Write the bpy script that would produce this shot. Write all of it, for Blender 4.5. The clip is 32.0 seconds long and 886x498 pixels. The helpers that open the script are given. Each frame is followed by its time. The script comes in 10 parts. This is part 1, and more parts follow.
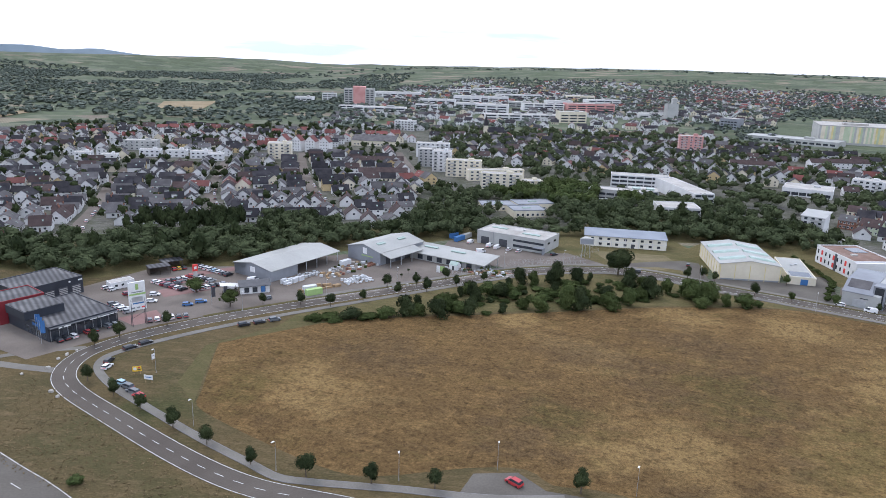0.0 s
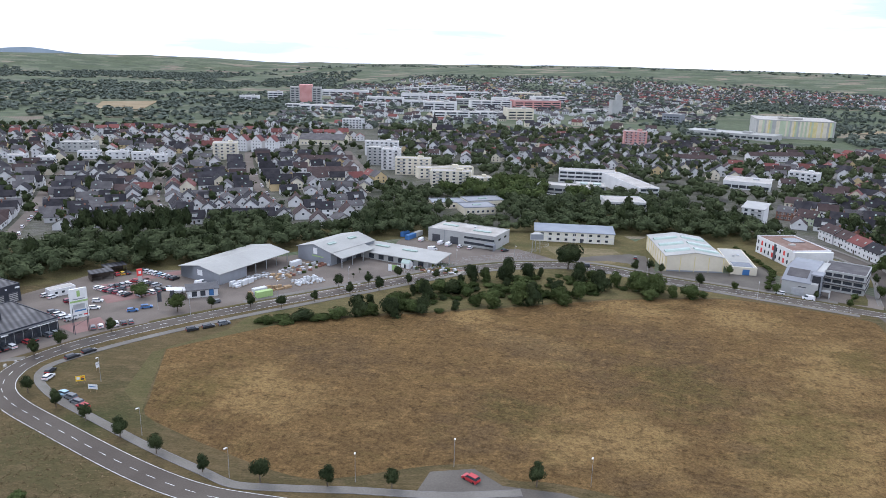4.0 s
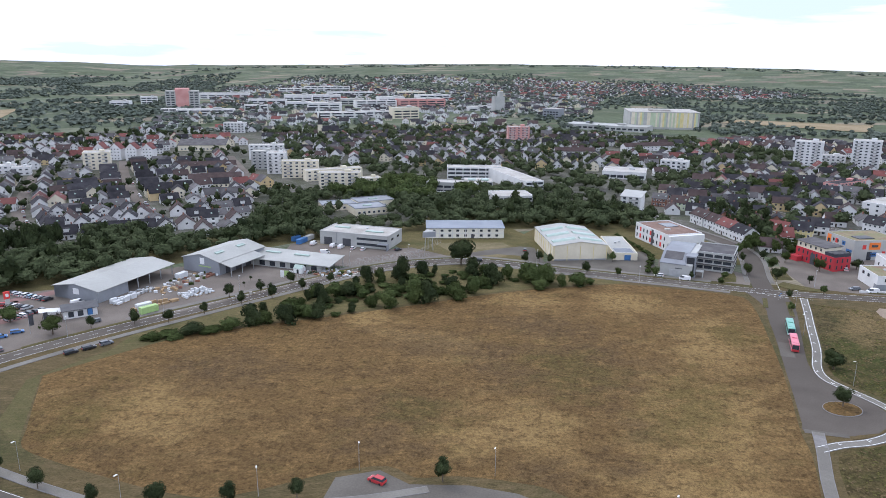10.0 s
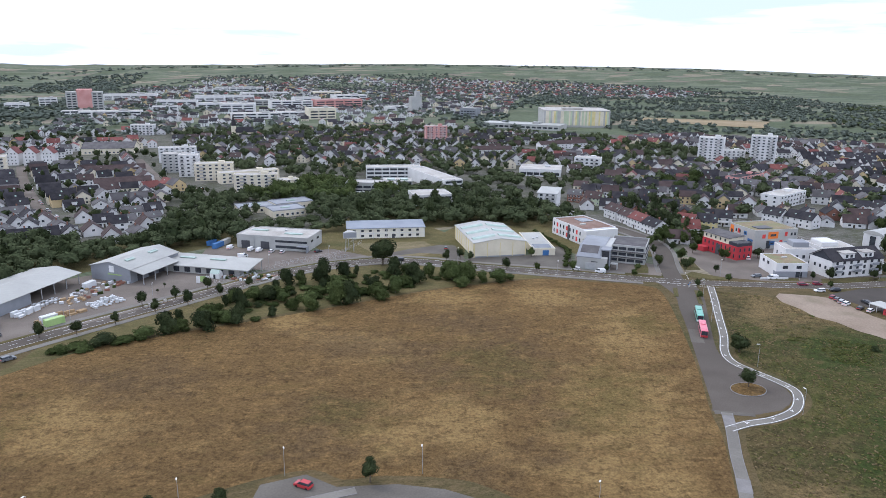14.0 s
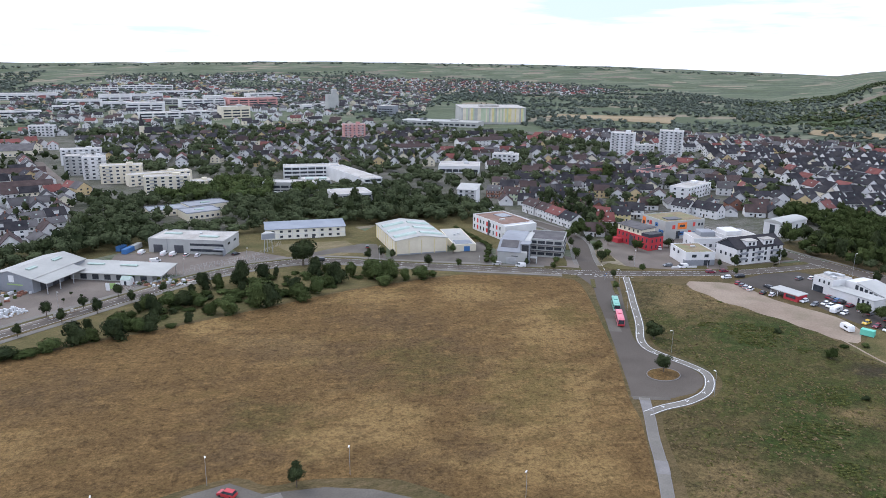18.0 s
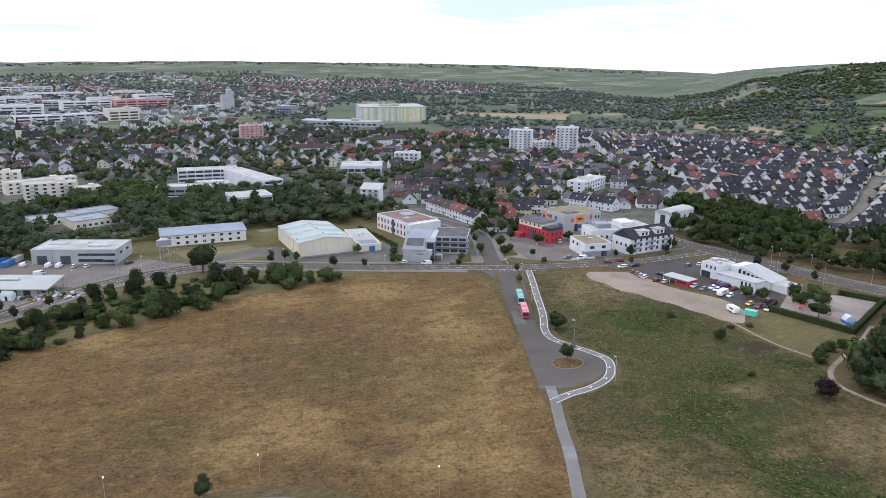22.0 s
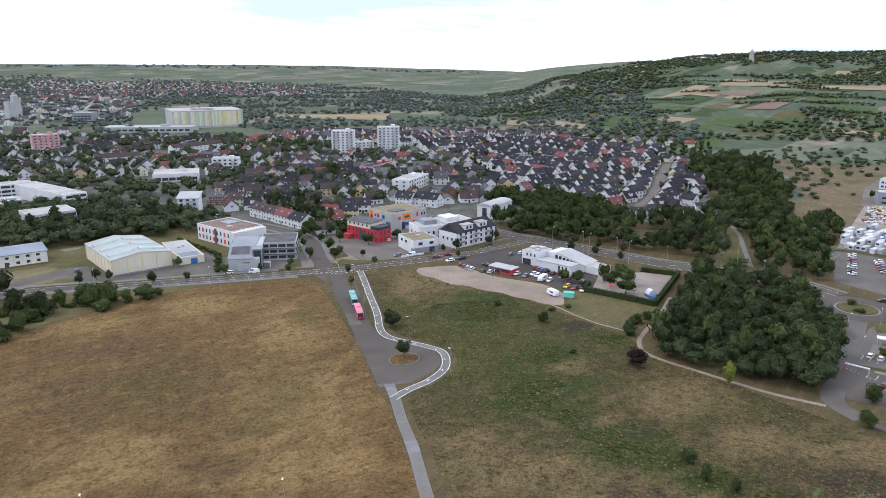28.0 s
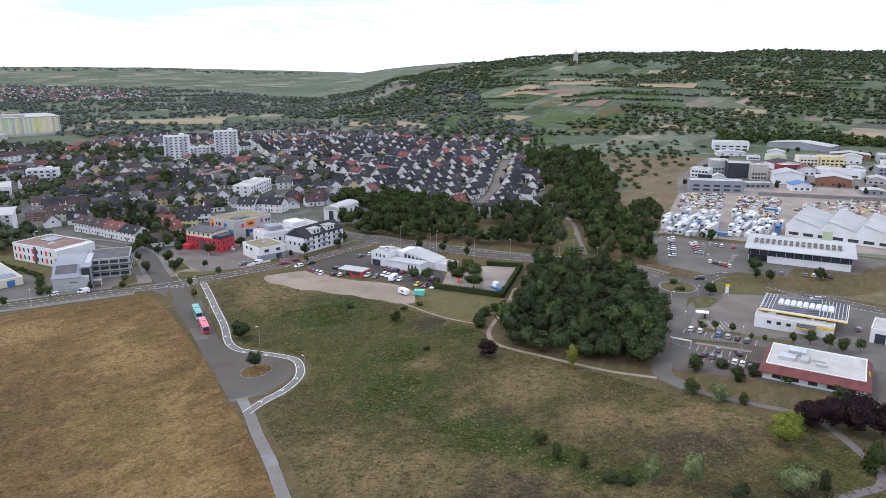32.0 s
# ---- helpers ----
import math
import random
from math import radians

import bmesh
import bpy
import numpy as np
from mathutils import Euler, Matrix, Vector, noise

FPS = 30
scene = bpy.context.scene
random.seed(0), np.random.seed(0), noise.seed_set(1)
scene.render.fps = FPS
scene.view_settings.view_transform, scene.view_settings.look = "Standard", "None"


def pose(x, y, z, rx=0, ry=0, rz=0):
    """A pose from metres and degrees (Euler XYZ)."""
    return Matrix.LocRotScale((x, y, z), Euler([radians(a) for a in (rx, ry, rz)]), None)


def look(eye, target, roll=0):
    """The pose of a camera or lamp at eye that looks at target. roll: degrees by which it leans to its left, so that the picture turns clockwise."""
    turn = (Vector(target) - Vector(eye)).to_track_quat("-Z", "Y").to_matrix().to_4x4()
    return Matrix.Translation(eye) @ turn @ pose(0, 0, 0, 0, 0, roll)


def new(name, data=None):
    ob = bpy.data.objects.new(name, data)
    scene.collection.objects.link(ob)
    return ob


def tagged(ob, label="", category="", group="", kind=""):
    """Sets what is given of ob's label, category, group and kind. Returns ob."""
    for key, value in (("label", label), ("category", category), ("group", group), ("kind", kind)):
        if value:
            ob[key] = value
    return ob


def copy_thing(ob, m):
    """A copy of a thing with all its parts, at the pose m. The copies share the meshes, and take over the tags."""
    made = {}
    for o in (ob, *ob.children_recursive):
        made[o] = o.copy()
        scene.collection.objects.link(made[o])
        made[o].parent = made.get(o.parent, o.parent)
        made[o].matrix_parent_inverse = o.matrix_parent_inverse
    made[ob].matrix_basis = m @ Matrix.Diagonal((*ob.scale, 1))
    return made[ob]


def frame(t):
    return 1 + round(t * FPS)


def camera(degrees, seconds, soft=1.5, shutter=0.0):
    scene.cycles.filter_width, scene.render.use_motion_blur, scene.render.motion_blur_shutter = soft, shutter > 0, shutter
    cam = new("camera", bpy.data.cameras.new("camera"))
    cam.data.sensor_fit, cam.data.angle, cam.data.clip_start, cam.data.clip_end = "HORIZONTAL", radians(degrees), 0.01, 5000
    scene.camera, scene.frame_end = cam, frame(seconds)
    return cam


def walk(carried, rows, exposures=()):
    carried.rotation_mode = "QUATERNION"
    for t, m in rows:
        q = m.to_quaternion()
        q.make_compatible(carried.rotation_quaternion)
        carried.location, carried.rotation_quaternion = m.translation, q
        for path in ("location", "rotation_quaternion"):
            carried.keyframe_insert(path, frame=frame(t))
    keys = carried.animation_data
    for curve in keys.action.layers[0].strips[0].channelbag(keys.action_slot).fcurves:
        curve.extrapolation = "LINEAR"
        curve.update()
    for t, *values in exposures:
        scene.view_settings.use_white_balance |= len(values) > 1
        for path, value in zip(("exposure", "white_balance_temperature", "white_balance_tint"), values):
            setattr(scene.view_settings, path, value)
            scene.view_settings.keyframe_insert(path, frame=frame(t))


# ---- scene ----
cam = camera(63.67, 32.0, soft=0.85)
ROWS = [
    (0, 0.00, 0.00, 98.00, 0.00, -14.97, 1.64),
    (1, -0.04, 0.14, 98.02, -0.93, -14.99, 1.61),
    (2, -0.08, 0.23, 98.04, -1.89, -15.01, 1.56),
    (3, -0.14, 0.26, 98.06, -2.90, -15.03, 1.50),
    (4, -0.19, 0.30, 98.08, -4.07, -15.05, 1.45),
    (5, -0.19, 0.39, 98.12, -5.42, -15.06, 1.40),
    (6, -0.19, 0.43, 98.21, -6.88, -15.07, 1.29),
    (7, -0.20, 0.34, 98.37, -8.33, -15.07, 1.06),
    (8, -0.21, 0.22, 98.48, -9.80, -15.06, 0.81),
    (9, -0.21, 0.17, 98.43, -11.34, -15.02, 0.65),
    (10, -0.22, 0.13, 98.32, -12.92, -14.96, 0.54),
    (11, -0.26, 0.01, 98.26, -14.52, -14.91, 0.44),
    (12, -0.29, -0.13, 98.22, -16.13, -14.88, 0.40),
    (13, -0.29, -0.23, 98.15, -17.78, -14.88, 0.49),
    (14, -0.29, -0.27, 98.06, -19.45, -14.90, 0.60),
    (15, -0.31, -0.26, 97.97, -21.10, -14.91, 0.66),
    (16, -0.31, -0.18, 97.91, -22.71, -14.93, 0.67),
    (17, -0.27, -0.05, 97.89, -24.29, -14.96, 0.68),
    (18, -0.22, 0.04, 97.88, -25.96, -15.00, 0.67),
    (19, -0.23, 0.01, 97.84, -27.82, -15.01, 0.65),
    (20, -0.24, -0.06, 97.78, -29.79, -15.01, 0.61),
    (21, -0.20, -0.11, 97.73, -31.75, -15.00, 0.57),
    (22, -0.18, -0.17, 97.72, -33.79, -14.98, 0.58),
    (23, -0.23, -0.27, 97.76, -35.99, -14.96, 0.66),
    (24, -0.28, -0.37, 97.84, -38.28, -14.94, 0.68),
    (25, -0.26, -0.41, 97.95, -40.54, -14.92, 0.52),
    (26, -0.26, -0.45, 98.06, -42.82, -14.91, 0.32),
    (27, -0.34, -0.55, 98.13, -45.20, -14.90, 0.23),
    (28, -0.42, -0.69, 98.18, -47.83, -14.88, 0.18),
    (29, -0.43, -0.81, 98.24, -50.81, -14.85, 0.08),
    (30, -0.39, -0.90, 98.32, -53.98, -14.82, -0.01),
    (31, -0.38, -0.97, 98.41, -57.14, -14.80, -0.01),
    (32, -0.39, -1.02, 98.50, -60.27, -14.79, 0.05),
]
walk(cam, [(t, pose(x, y, z, 90 + pitch, 0, yaw) @ pose(0, 0, 0, 0, 0, roll)) for t, x, y, z, yaw, pitch, roll in ROWS],
     exposures=[(0, 0.58, 6340, 14), (32, 0.58, 6340, 14)])

# ---- light: a bright, overcast sky and a weak, wide sun ----
world = bpy.data.worlds.new("overcast_sky")
scene.world = world
world.use_nodes = True
wn, wl = world.node_tree.nodes, world.node_tree.links
wn.clear()
w_out = wn.new("ShaderNodeOutputWorld")
w_bg = wn.new("ShaderNodeBackground")
w_sky = wn.new("ShaderNodeTexSky")
w_sky.sky_type, w_sky.sun_disc = "NISHITA", False
SUN_EL, SUN_ROT = radians(48), radians(-35)
w_sky.sun_elevation, w_sky.sun_rotation = SUN_EL, SUN_ROT
w_str = wn.new("ShaderNodeVectorMath"); w_str.operation = "SCALE"; w_str.inputs["Scale"].default_value = 0.10
wl.new(w_sky.outputs[0], w_str.inputs[0])
w_tc = wn.new("ShaderNodeTexCoord")
w_map = wn.new("ShaderNodeMapping"); w_map.inputs["Scale"].default_value = (1.0, 1.0, 9.0)
wl.new(w_tc.outputs["Generated"], w_map.inputs[0])
w_noise = wn.new("ShaderNodeTexNoise")
w_noise.inputs["Scale"].default_value, w_noise.inputs["Detail"].default_value, w_noise.inputs["Roughness"].default_value = 2.3, 7.0, 0.55
wl.new(w_map.outputs[0], w_noise.inputs["Vector"])
w_ramp = wn.new("ShaderNodeValToRGB")
for e, (p, c) in zip([*w_ramp.color_ramp.elements, w_ramp.color_ramp.elements.new(0.5)], ((0.38, (0.50, 0.61, 0.80, 1)), (0.62, (1.18, 1.27, 1.49, 1)), (0.47, (0.83, 0.93, 1.13, 1)))):
    e.position, e.color = p, c
wl.new(w_noise.outputs["Fac"], w_ramp.inputs[0])
w_mix = wn.new("ShaderNodeMix"); w_mix.data_type = "RGBA"
w_mix.inputs[0].default_value = 0.9
wl.new(w_str.outputs[0], w_mix.inputs[6])
wl.new(w_ramp.outputs[0], w_mix.inputs[7])
wl.new(w_mix.outputs[2], w_bg.inputs[0])
w_bg.inputs[1].default_value = 1.1
wl.new(w_bg.outputs[0], w_out.inputs[0])

sun = new("sun", bpy.data.lights.new("sun", "SUN"))
sun.data.energy, sun.data.angle, sun.data.color = 0.8, radians(14), (1.0, 0.97, 0.93)
sun.matrix_world = look((math.sin(SUN_ROT) * math.cos(SUN_EL), math.cos(SUN_ROT) * math.cos(SUN_EL), math.sin(SUN_EL)), (0, 0, 0))

# ---- materials ----
def mat(name, c1, c2=None, scale=0.5, rough=0.8, metal=0.0, fine=None, bump=0.0, per="none", vary=0.0, spec=0.3, alpha=1.0, stain=None):
    """A surface with two scales of variation: broad blotches from c1 to c2 and a fine grain; per 'object' or 'island' varies the pieces."""
    m = bpy.data.materials.new(name)
    m.use_nodes = True
    n, l = m.node_tree.nodes, m.node_tree.links
    b = n["Principled BSDF"]
    b.inputs["Roughness"].default_value, b.inputs["Metallic"].default_value, b.inputs["Specular IOR Level"].default_value = rough, metal, spec * (0.3 if rough >= 0.9 else 1.0)
    c2 = c2 or tuple(0.8 * v for v in c1)
    geo = n.new("ShaderNodeNewGeometry")
    big = n.new("ShaderNodeTexNoise"); big.inputs["Scale"].default_value, big.inputs["Detail"].default_value = scale, 6.0
    l.new(geo.outputs["Position"], big.inputs["Vector"])
    ramp = n.new("ShaderNodeValToRGB")
    ramp.color_ramp.elements[0].position, ramp.color_ramp.elements[1].position = 0.36, 0.64
    ramp.color_ramp.elements[0].color, ramp.color_ramp.elements[1].color = (*c1, 1), (*c2, 1)
    l.new(big.outputs["Fac"], ramp.inputs[0])
    col = ramp.outputs[0]
    if stain:
        st = n.new("ShaderNodeTexNoise"); st.inputs["Scale"].default_value, st.inputs["Detail"].default_value = stain[1], 3.0
        l.new(geo.outputs["Position"], st.inputs["Vector"])
        sr = n.new("ShaderNodeMapRange"); sr.inputs[1].default_value, sr.inputs[2].default_value, sr.inputs[4].default_value = 0.5, 0.72, stain[2]
        l.new(st.outputs["Fac"], sr.inputs[0])
        mx = n.new("ShaderNodeMix"); mx.data_type = "RGBA"
        l.new(sr.outputs[0], mx.inputs[0]); l.new(col, mx.inputs[6]); mx.inputs[7].default_value = (*stain[0], 1)
        col = mx.outputs[2]
    fine = fine or scale * 9
    fn = n.new("ShaderNodeTexNoise"); fn.inputs["Scale"].default_value, fn.inputs["Detail"].default_value = fine, 4.0
    l.new(geo.outputs["Position"], fn.inputs["Vector"])
    hsv = n.new("ShaderNodeHueSaturation")
    mr = n.new("ShaderNodeMapRange"); grain = 0.26 if rough >= 0.9 or per == "island" else 0.07
    mr.inputs[3].default_value, mr.inputs[4].default_value = 1 - grain, 1 + grain
    l.new(fn.outputs["Fac"], mr.inputs[0])
    value = mr.outputs[0]
    if per != "none":
        src = geo.outputs["Random Per Island"]
        if per == "object":
            src = n.new("ShaderNodeObjectInfo").outputs["Random"]
        m2 = n.new("ShaderNodeMapRange"); m2.inputs[3].default_value, m2.inputs[4].default_value = 1 - vary, 1 + vary
        l.new(src, m2.inputs[0])
        mu = n.new("ShaderNodeMath"); mu.operation = "MULTIPLY"
        l.new(value, mu.inputs[0]); l.new(m2.outputs[0], mu.inputs[1])
        value = mu.outputs[0]
    l.new(value, hsv.inputs["Value"]); l.new(col, hsv.inputs["Color"])
    l.new(hsv.outputs[0], b.inputs["Base Color"])
    if bump:
        bp = n.new("ShaderNodeBump"); bp.inputs["Strength"].default_value, bp.inputs["Distance"].default_value = 0.6, bump
        l.new(fn.outputs["Fac"], bp.inputs["Height"]); l.new(bp.outputs[0], b.inputs["Normal"])
    return m


def stripes(m, scale, ang, amount, along="x"):
    """Adds regular rows (vines, standing seams, tile courses) to a material's colour."""
    n, l = m.node_tree.nodes, m.node_tree.links
    b = n["Principled BSDF"]
    src = b.inputs["Base Color"].links[0].from_socket
    geo = n.new("ShaderNodeNewGeometry")
    mp = n.new("ShaderNodeMapping"); mp.inputs["Rotation"].default_value = (0, 0, radians(ang))
    l.new(geo.outputs["Position"], mp.inputs[0])
    wv = n.new("ShaderNodeTexWave"); wv.inputs["Scale"].default_value, wv.inputs["Distortion"].default_value, wv.inputs["Detail"].default_value = scale, 0.6, 1.0
    wv.bands_direction = along.upper()
    l.new(mp.outputs[0], wv.inputs["Vector"])
    mr = n.new("ShaderNodeMapRange"); mr.inputs[3].default_value, mr.inputs[4].default_value = 1 - amount, 1 + amount * 0.6
    l.new(wv.outputs["Fac"], mr.inputs[0])
    h = n.new("ShaderNodeHueSaturation")
    l.new(mr.outputs[0], h.inputs["Value"]); l.new(src, h.inputs["Color"]); l.new(h.outputs[0], b.inputs["Base Color"])
    return m


ASPHALT = mat("asphalt", (0.094, 0.080, 0.068), (0.120, 0.104, 0.088), 0.06, 0.9, fine=3.0, bump=0.01, stain=((0.071, 0.061, 0.052), 0.03, 0.5))
ASPHALT_OLD = mat("worn_asphalt", (0.116, 0.104, 0.089), (0.147, 0.133, 0.114), 0.05, 0.9, fine=2.0, bump=0.01, stain=((0.088, 0.079, 0.067), 0.08, 0.6))
PAVING = mat("grey_paving", (0.147, 0.125, 0.107), (0.188, 0.162, 0.139), 0.08, 0.9, fine=2.5, stain=((0.110, 0.094, 0.081), 0.05, 0.6))
REDPAVE = mat("red_paving", (0.22, 0.13, 0.118), (0.26, 0.165, 0.15), 0.12, 0.9, fine=3.0)
PATHGREY = mat("path_concrete", (0.165, 0.153, 0.135), (0.205, 0.193, 0.169), 0.1, 0.9, fine=3.0, stain=((0.130, 0.122, 0.104), 0.2, 0.5))
ASPHALT_DARK = mat("dark_asphalt", (0.069, 0.061, 0.054), (0.090, 0.080, 0.071), 0.06, 0.9, fine=3.0, bump=0.01, stain=((0.054, 0.048, 0.043), 0.04, 0.5))
KERB = mat("kerb_stone", (0.185, 0.176, 0.167), (0.229, 0.217, 0.209), 0.4, 0.9)
PAINT = mat("road_paint", (0.62, 0.62, 0.60), (0.75, 0.75, 0.73), 0.8, 0.7)
SAND = mat("sandy_gravel", (0.240, 0.186, 0.142), (0.300, 0.240, 0.186), 0.06, 0.95, fine=1.2, bump=0.03, stain=((0.19, 0.160, 0.112), 0.07, 0.8))
LEAF = mat("leaves", (0.034, 0.0474, 0.0163), (0.0548, 0.0696, 0.0252), 0.12, 0.9, fine=0.5, per="island", vary=0.3, spec=0.03)
LEAF_MID = mat("grey_green_leaves", (0.0544, 0.0688, 0.0352), (0.0784, 0.0944, 0.048), 0.09, 0.9, fine=0.4, per="island", vary=0.26, spec=0.03)
LEAF_YOUNG = mat("fresh_leaves", (0.0508, 0.0705, 0.0246), (0.0738, 0.0935, 0.0328), 0.12, 0.88, fine=0.5, per="island", vary=0.3, spec=0.04)
LEAF_ROBINIA = mat("robinia_leaves", (0.0281, 0.0385, 0.017), (0.0548, 0.0696, 0.0311), 0.16, 0.9, fine=0.6, per="island", vary=0.32, spec=0.03)
# leaves of the far woods: distance haze put into the colour, paler and bluer
LEAF_HAZED = mat("hazed_woodland_leaves", (0.092, 0.1104, 0.0902), (0.1251, 0.1435, 0.1178), 0.01, 0.9, fine=0.1, per="island", vary=0.25, spec=0.04)
LEAF_DARK = mat("dark_leaves", (0.0262, 0.0361, 0.0164), (0.0443, 0.0558, 0.0238), 0.14, 0.88, fine=0.5, per="island", vary=0.3, spec=0.04)
LEAF_LIGHT = mat("light_leaves", (0.125, 0.145, 0.026), (0.180, 0.190, 0.036), 0.3, 0.85, fine=0.9, per="island", vary=0.35, spec=0.06)
LEAF_SILVER = mat("silvery_leaves", (0.108, 0.1278, 0.0558), (0.1575, 0.1755, 0.0828), 0.3, 0.9, fine=0.9, per="island", vary=0.3, spec=0.05)
LEAF_RED = mat("copper_leaves", (0.020, 0.0125, 0.014), (0.032, 0.018, 0.019), 0.3, 0.85, fine=0.8, per="island", vary=0.35, spec=0.05)
BARK = mat("bark", (0.10, 0.08, 0.06), (0.16, 0.13, 0.10), 1.5, 0.9)
WHITE = mat("white_render", (0.60, 0.595, 0.585), (0.69, 0.685, 0.675), 0.15, 0.85, fine=1.0, stain=((0.50, 0.49, 0.475), 0.3, 0.45))
CREAM = mat("cream_render", (0.62, 0.56, 0.43), (0.69, 0.63, 0.50), 0.12, 0.85, fine=1.0, stain=((0.54, 0.48, 0.37), 0.2, 0.35))
IVORY = mat("ivory_panels", (0.70, 0.67, 0.57), (0.77, 0.74, 0.65), 0.2, 0.8)
YELLOW = mat("yellow_render", (0.62, 0.52, 0.24), (0.70, 0.60, 0.32), 0.2, 0.85, fine=1.0)
OCHRE = mat("ochre_render", (0.50, 0.38, 0.20), (0.58, 0.45, 0.26), 0.2, 0.85, fine=1.0)
GREYWALL = mat("grey_cladding", (0.22, 0.23, 0.25), (0.27, 0.285, 0.305), 0.08, 0.6, fine=1.0, stain=((0.18, 0.185, 0.20), 0.2, 0.4))
LIGHTGREY = mat("light_grey_panel", (0.366, 0.365, 0.348), (0.436, 0.437, 0.415), 0.08, 0.65, fine=1.0, stain=((0.307, 0.302, 0.286), 0.2, 0.4))
DARKRED = mat("dark_red_cladding", (0.20, 0.022, 0.03), (0.25, 0.035, 0.04), 0.1, 0.6, fine=1.0)
REDWALL = mat("red_render", (0.38, 0.028, 0.04), (0.45, 0.045, 0.055), 0.1, 0.8, fine=1.0)
PINK = mat("pink_render", (0.52, 0.24, 0.22), (0.60, 0.32, 0.29), 0.1, 0.85, fine=1.0)
GREENWALL = mat("pale_green_render", (0.42, 0.48, 0.32), (0.50, 0.56, 0.40), 0.1, 0.85)
BLACKWALL = mat("anthracite_cladding", (0.028, 0.032, 0.042), (0.042, 0.047, 0.058), 0.15, 0.5, fine=1.0)
BRICK = mat("clinker_brick", (0.20, 0.098, 0.072), (0.26, 0.13, 0.095), 0.5, 0.9, fine=3.0)
BLUEWALL = mat("blue_panel", (0.045, 0.135, 0.32), (0.06, 0.175, 0.39), 0.2, 0.6)
ORANGE = mat("orange_panel", (0.75, 0.19, 0.04), (0.82, 0.25, 0.06), 0.2, 0.6)
REDPANEL = mat("red_panel", (0.60, 0.045, 0.04), (0.68, 0.07, 0.06), 0.3, 0.6)
LIME = mat("lime_panel", (0.30, 0.44, 0.16), (0.36, 0.50, 0.20), 0.3, 0.6)
MINT = mat("mint_container", (0.12, 0.50, 0.38), (0.16, 0.56, 0.43), 0.3, 0.5)
YELLOWP = mat("yellow_panel", (0.80, 0.50, 0.03), (0.85, 0.56, 0.05), 0.3, 0.5)
METALROOF = stripes(mat("grey_metal_roof", (0.337, 0.336, 0.311), (0.396, 0.394, 0.366), 0.05, 0.55, 0.0, fine=0.8, stain=((0.277, 0.278, 0.257), 0.08, 0.6)), 0.9, 0, 0.06)
SLATE = mat("dark_roof_tiles", (0.022, 0.021, 0.025), (0.040, 0.038, 0.043), 0.25, 0.85, fine=4.0, per="island", vary=0.35, bump=0.02, spec=0.15, stain=((0.070, 0.063, 0.060), 0.15, 0.4))
BROWNROOF = mat("brown_roof_tiles", (0.055, 0.038, 0.036), (0.080, 0.056, 0.053), 0.25, 0.85, fine=4.0, per="island", vary=0.3, bump=0.02, spec=0.15, stain=((0.045, 0.034, 0.032), 0.15, 0.6))
REDROOF = mat("red_roof_tiles", (0.135, 0.042, 0.038), (0.180, 0.060, 0.050), 0.25, 0.8, fine=4.0, per="island", vary=0.3, bump=0.02, stain=((0.11, 0.045, 0.04), 0.15, 0.6))
GREYROOF = mat("grey_roof_tiles", (0.085, 0.080, 0.082), (0.125, 0.118, 0.118), 0.2, 0.85, fine=4.0, per="island", vary=0.25, spec=0.15, stain=((0.065, 0.060, 0.058), 0.15, 0.5))
GRAVELROOF = mat("gravel_roof", (0.38, 0.36, 0.33), (0.48, 0.46, 0.43), 0.12, 0.95, fine=1.5, stain=((0.28, 0.26, 0.23), 0.1, 0.7))
SEDUMROOF = mat("green_roof", (0.26, 0.21, 0.14), (0.20, 0.20, 0.11), 0.15, 0.95, fine=1.5, stain=((0.22, 0.13, 0.10), 0.2, 0.8))
DARKROOF = stripes(mat("bitumen_roof", (0.055, 0.055, 0.06), (0.085, 0.085, 0.09), 0.1, 0.7, fine=1.5, stain=((0.17, 0.165, 0.16), 0.1, 0.7)), 0.16, -37, 0.55)
BROWNFLAT = mat("brown_flat_roof", (0.19, 0.125, 0.10), (0.24, 0.16, 0.13), 0.2, 0.9, fine=1.5, stain=((0.30, 0.26, 0.22), 0.1, 0.7))
GLASS = mat("window_glass", (0.030, 0.036, 0.045), (0.05, 0.058, 0.068), 0.5, 0.08, spec=0.6)
GLASSLIGHT = mat("skylight_glass", (0.27, 0.36, 0.31), (0.35, 0.43, 0.38), 0.3, 0.25, spec=0.5)
FRAMEW = mat("white_frame", (0.68, 0.68, 0.67), (0.76, 0.76, 0.75), 0.5, 0.5)
FRAMED = mat("dark_frame", (0.06, 0.062, 0.07), (0.08, 0.082, 0.09), 0.5, 0.5)
STEEL = mat("galvanised_steel", (0.42, 0.43, 0.44), (0.52, 0.53, 0.54), 0.5, 0.45, 0.5)
RUBBER = mat("rubber", (0.02, 0.02, 0.021), (0.03, 0.03, 0.031), 1.0, 0.85)
WOOD = mat("timber", (0.30, 0.20, 0.11), (0.40, 0.28, 0.16), 0.4, 0.8, fine=3.0)
DARKWOOD = mat("dark_timber", (0.06, 0.045, 0.035), (0.09, 0.07, 0.055), 0.4, 0.8, fine=3.0)
STONE = mat("boulder_stone", (0.36, 0.33, 0.29), (0.46, 0.43, 0.38), 0.6, 0.9, bump=0.05)
LAMPGLOW = mat("lamp_head", (0.72, 0.72, 0.70), (0.80, 0.80, 0.78), 0.5, 0.4)
PLASTICW = mat("white_wrapping", (0.52, 0.53, 0.535), (0.62, 0.63, 0.635), 0.5, 0.5)

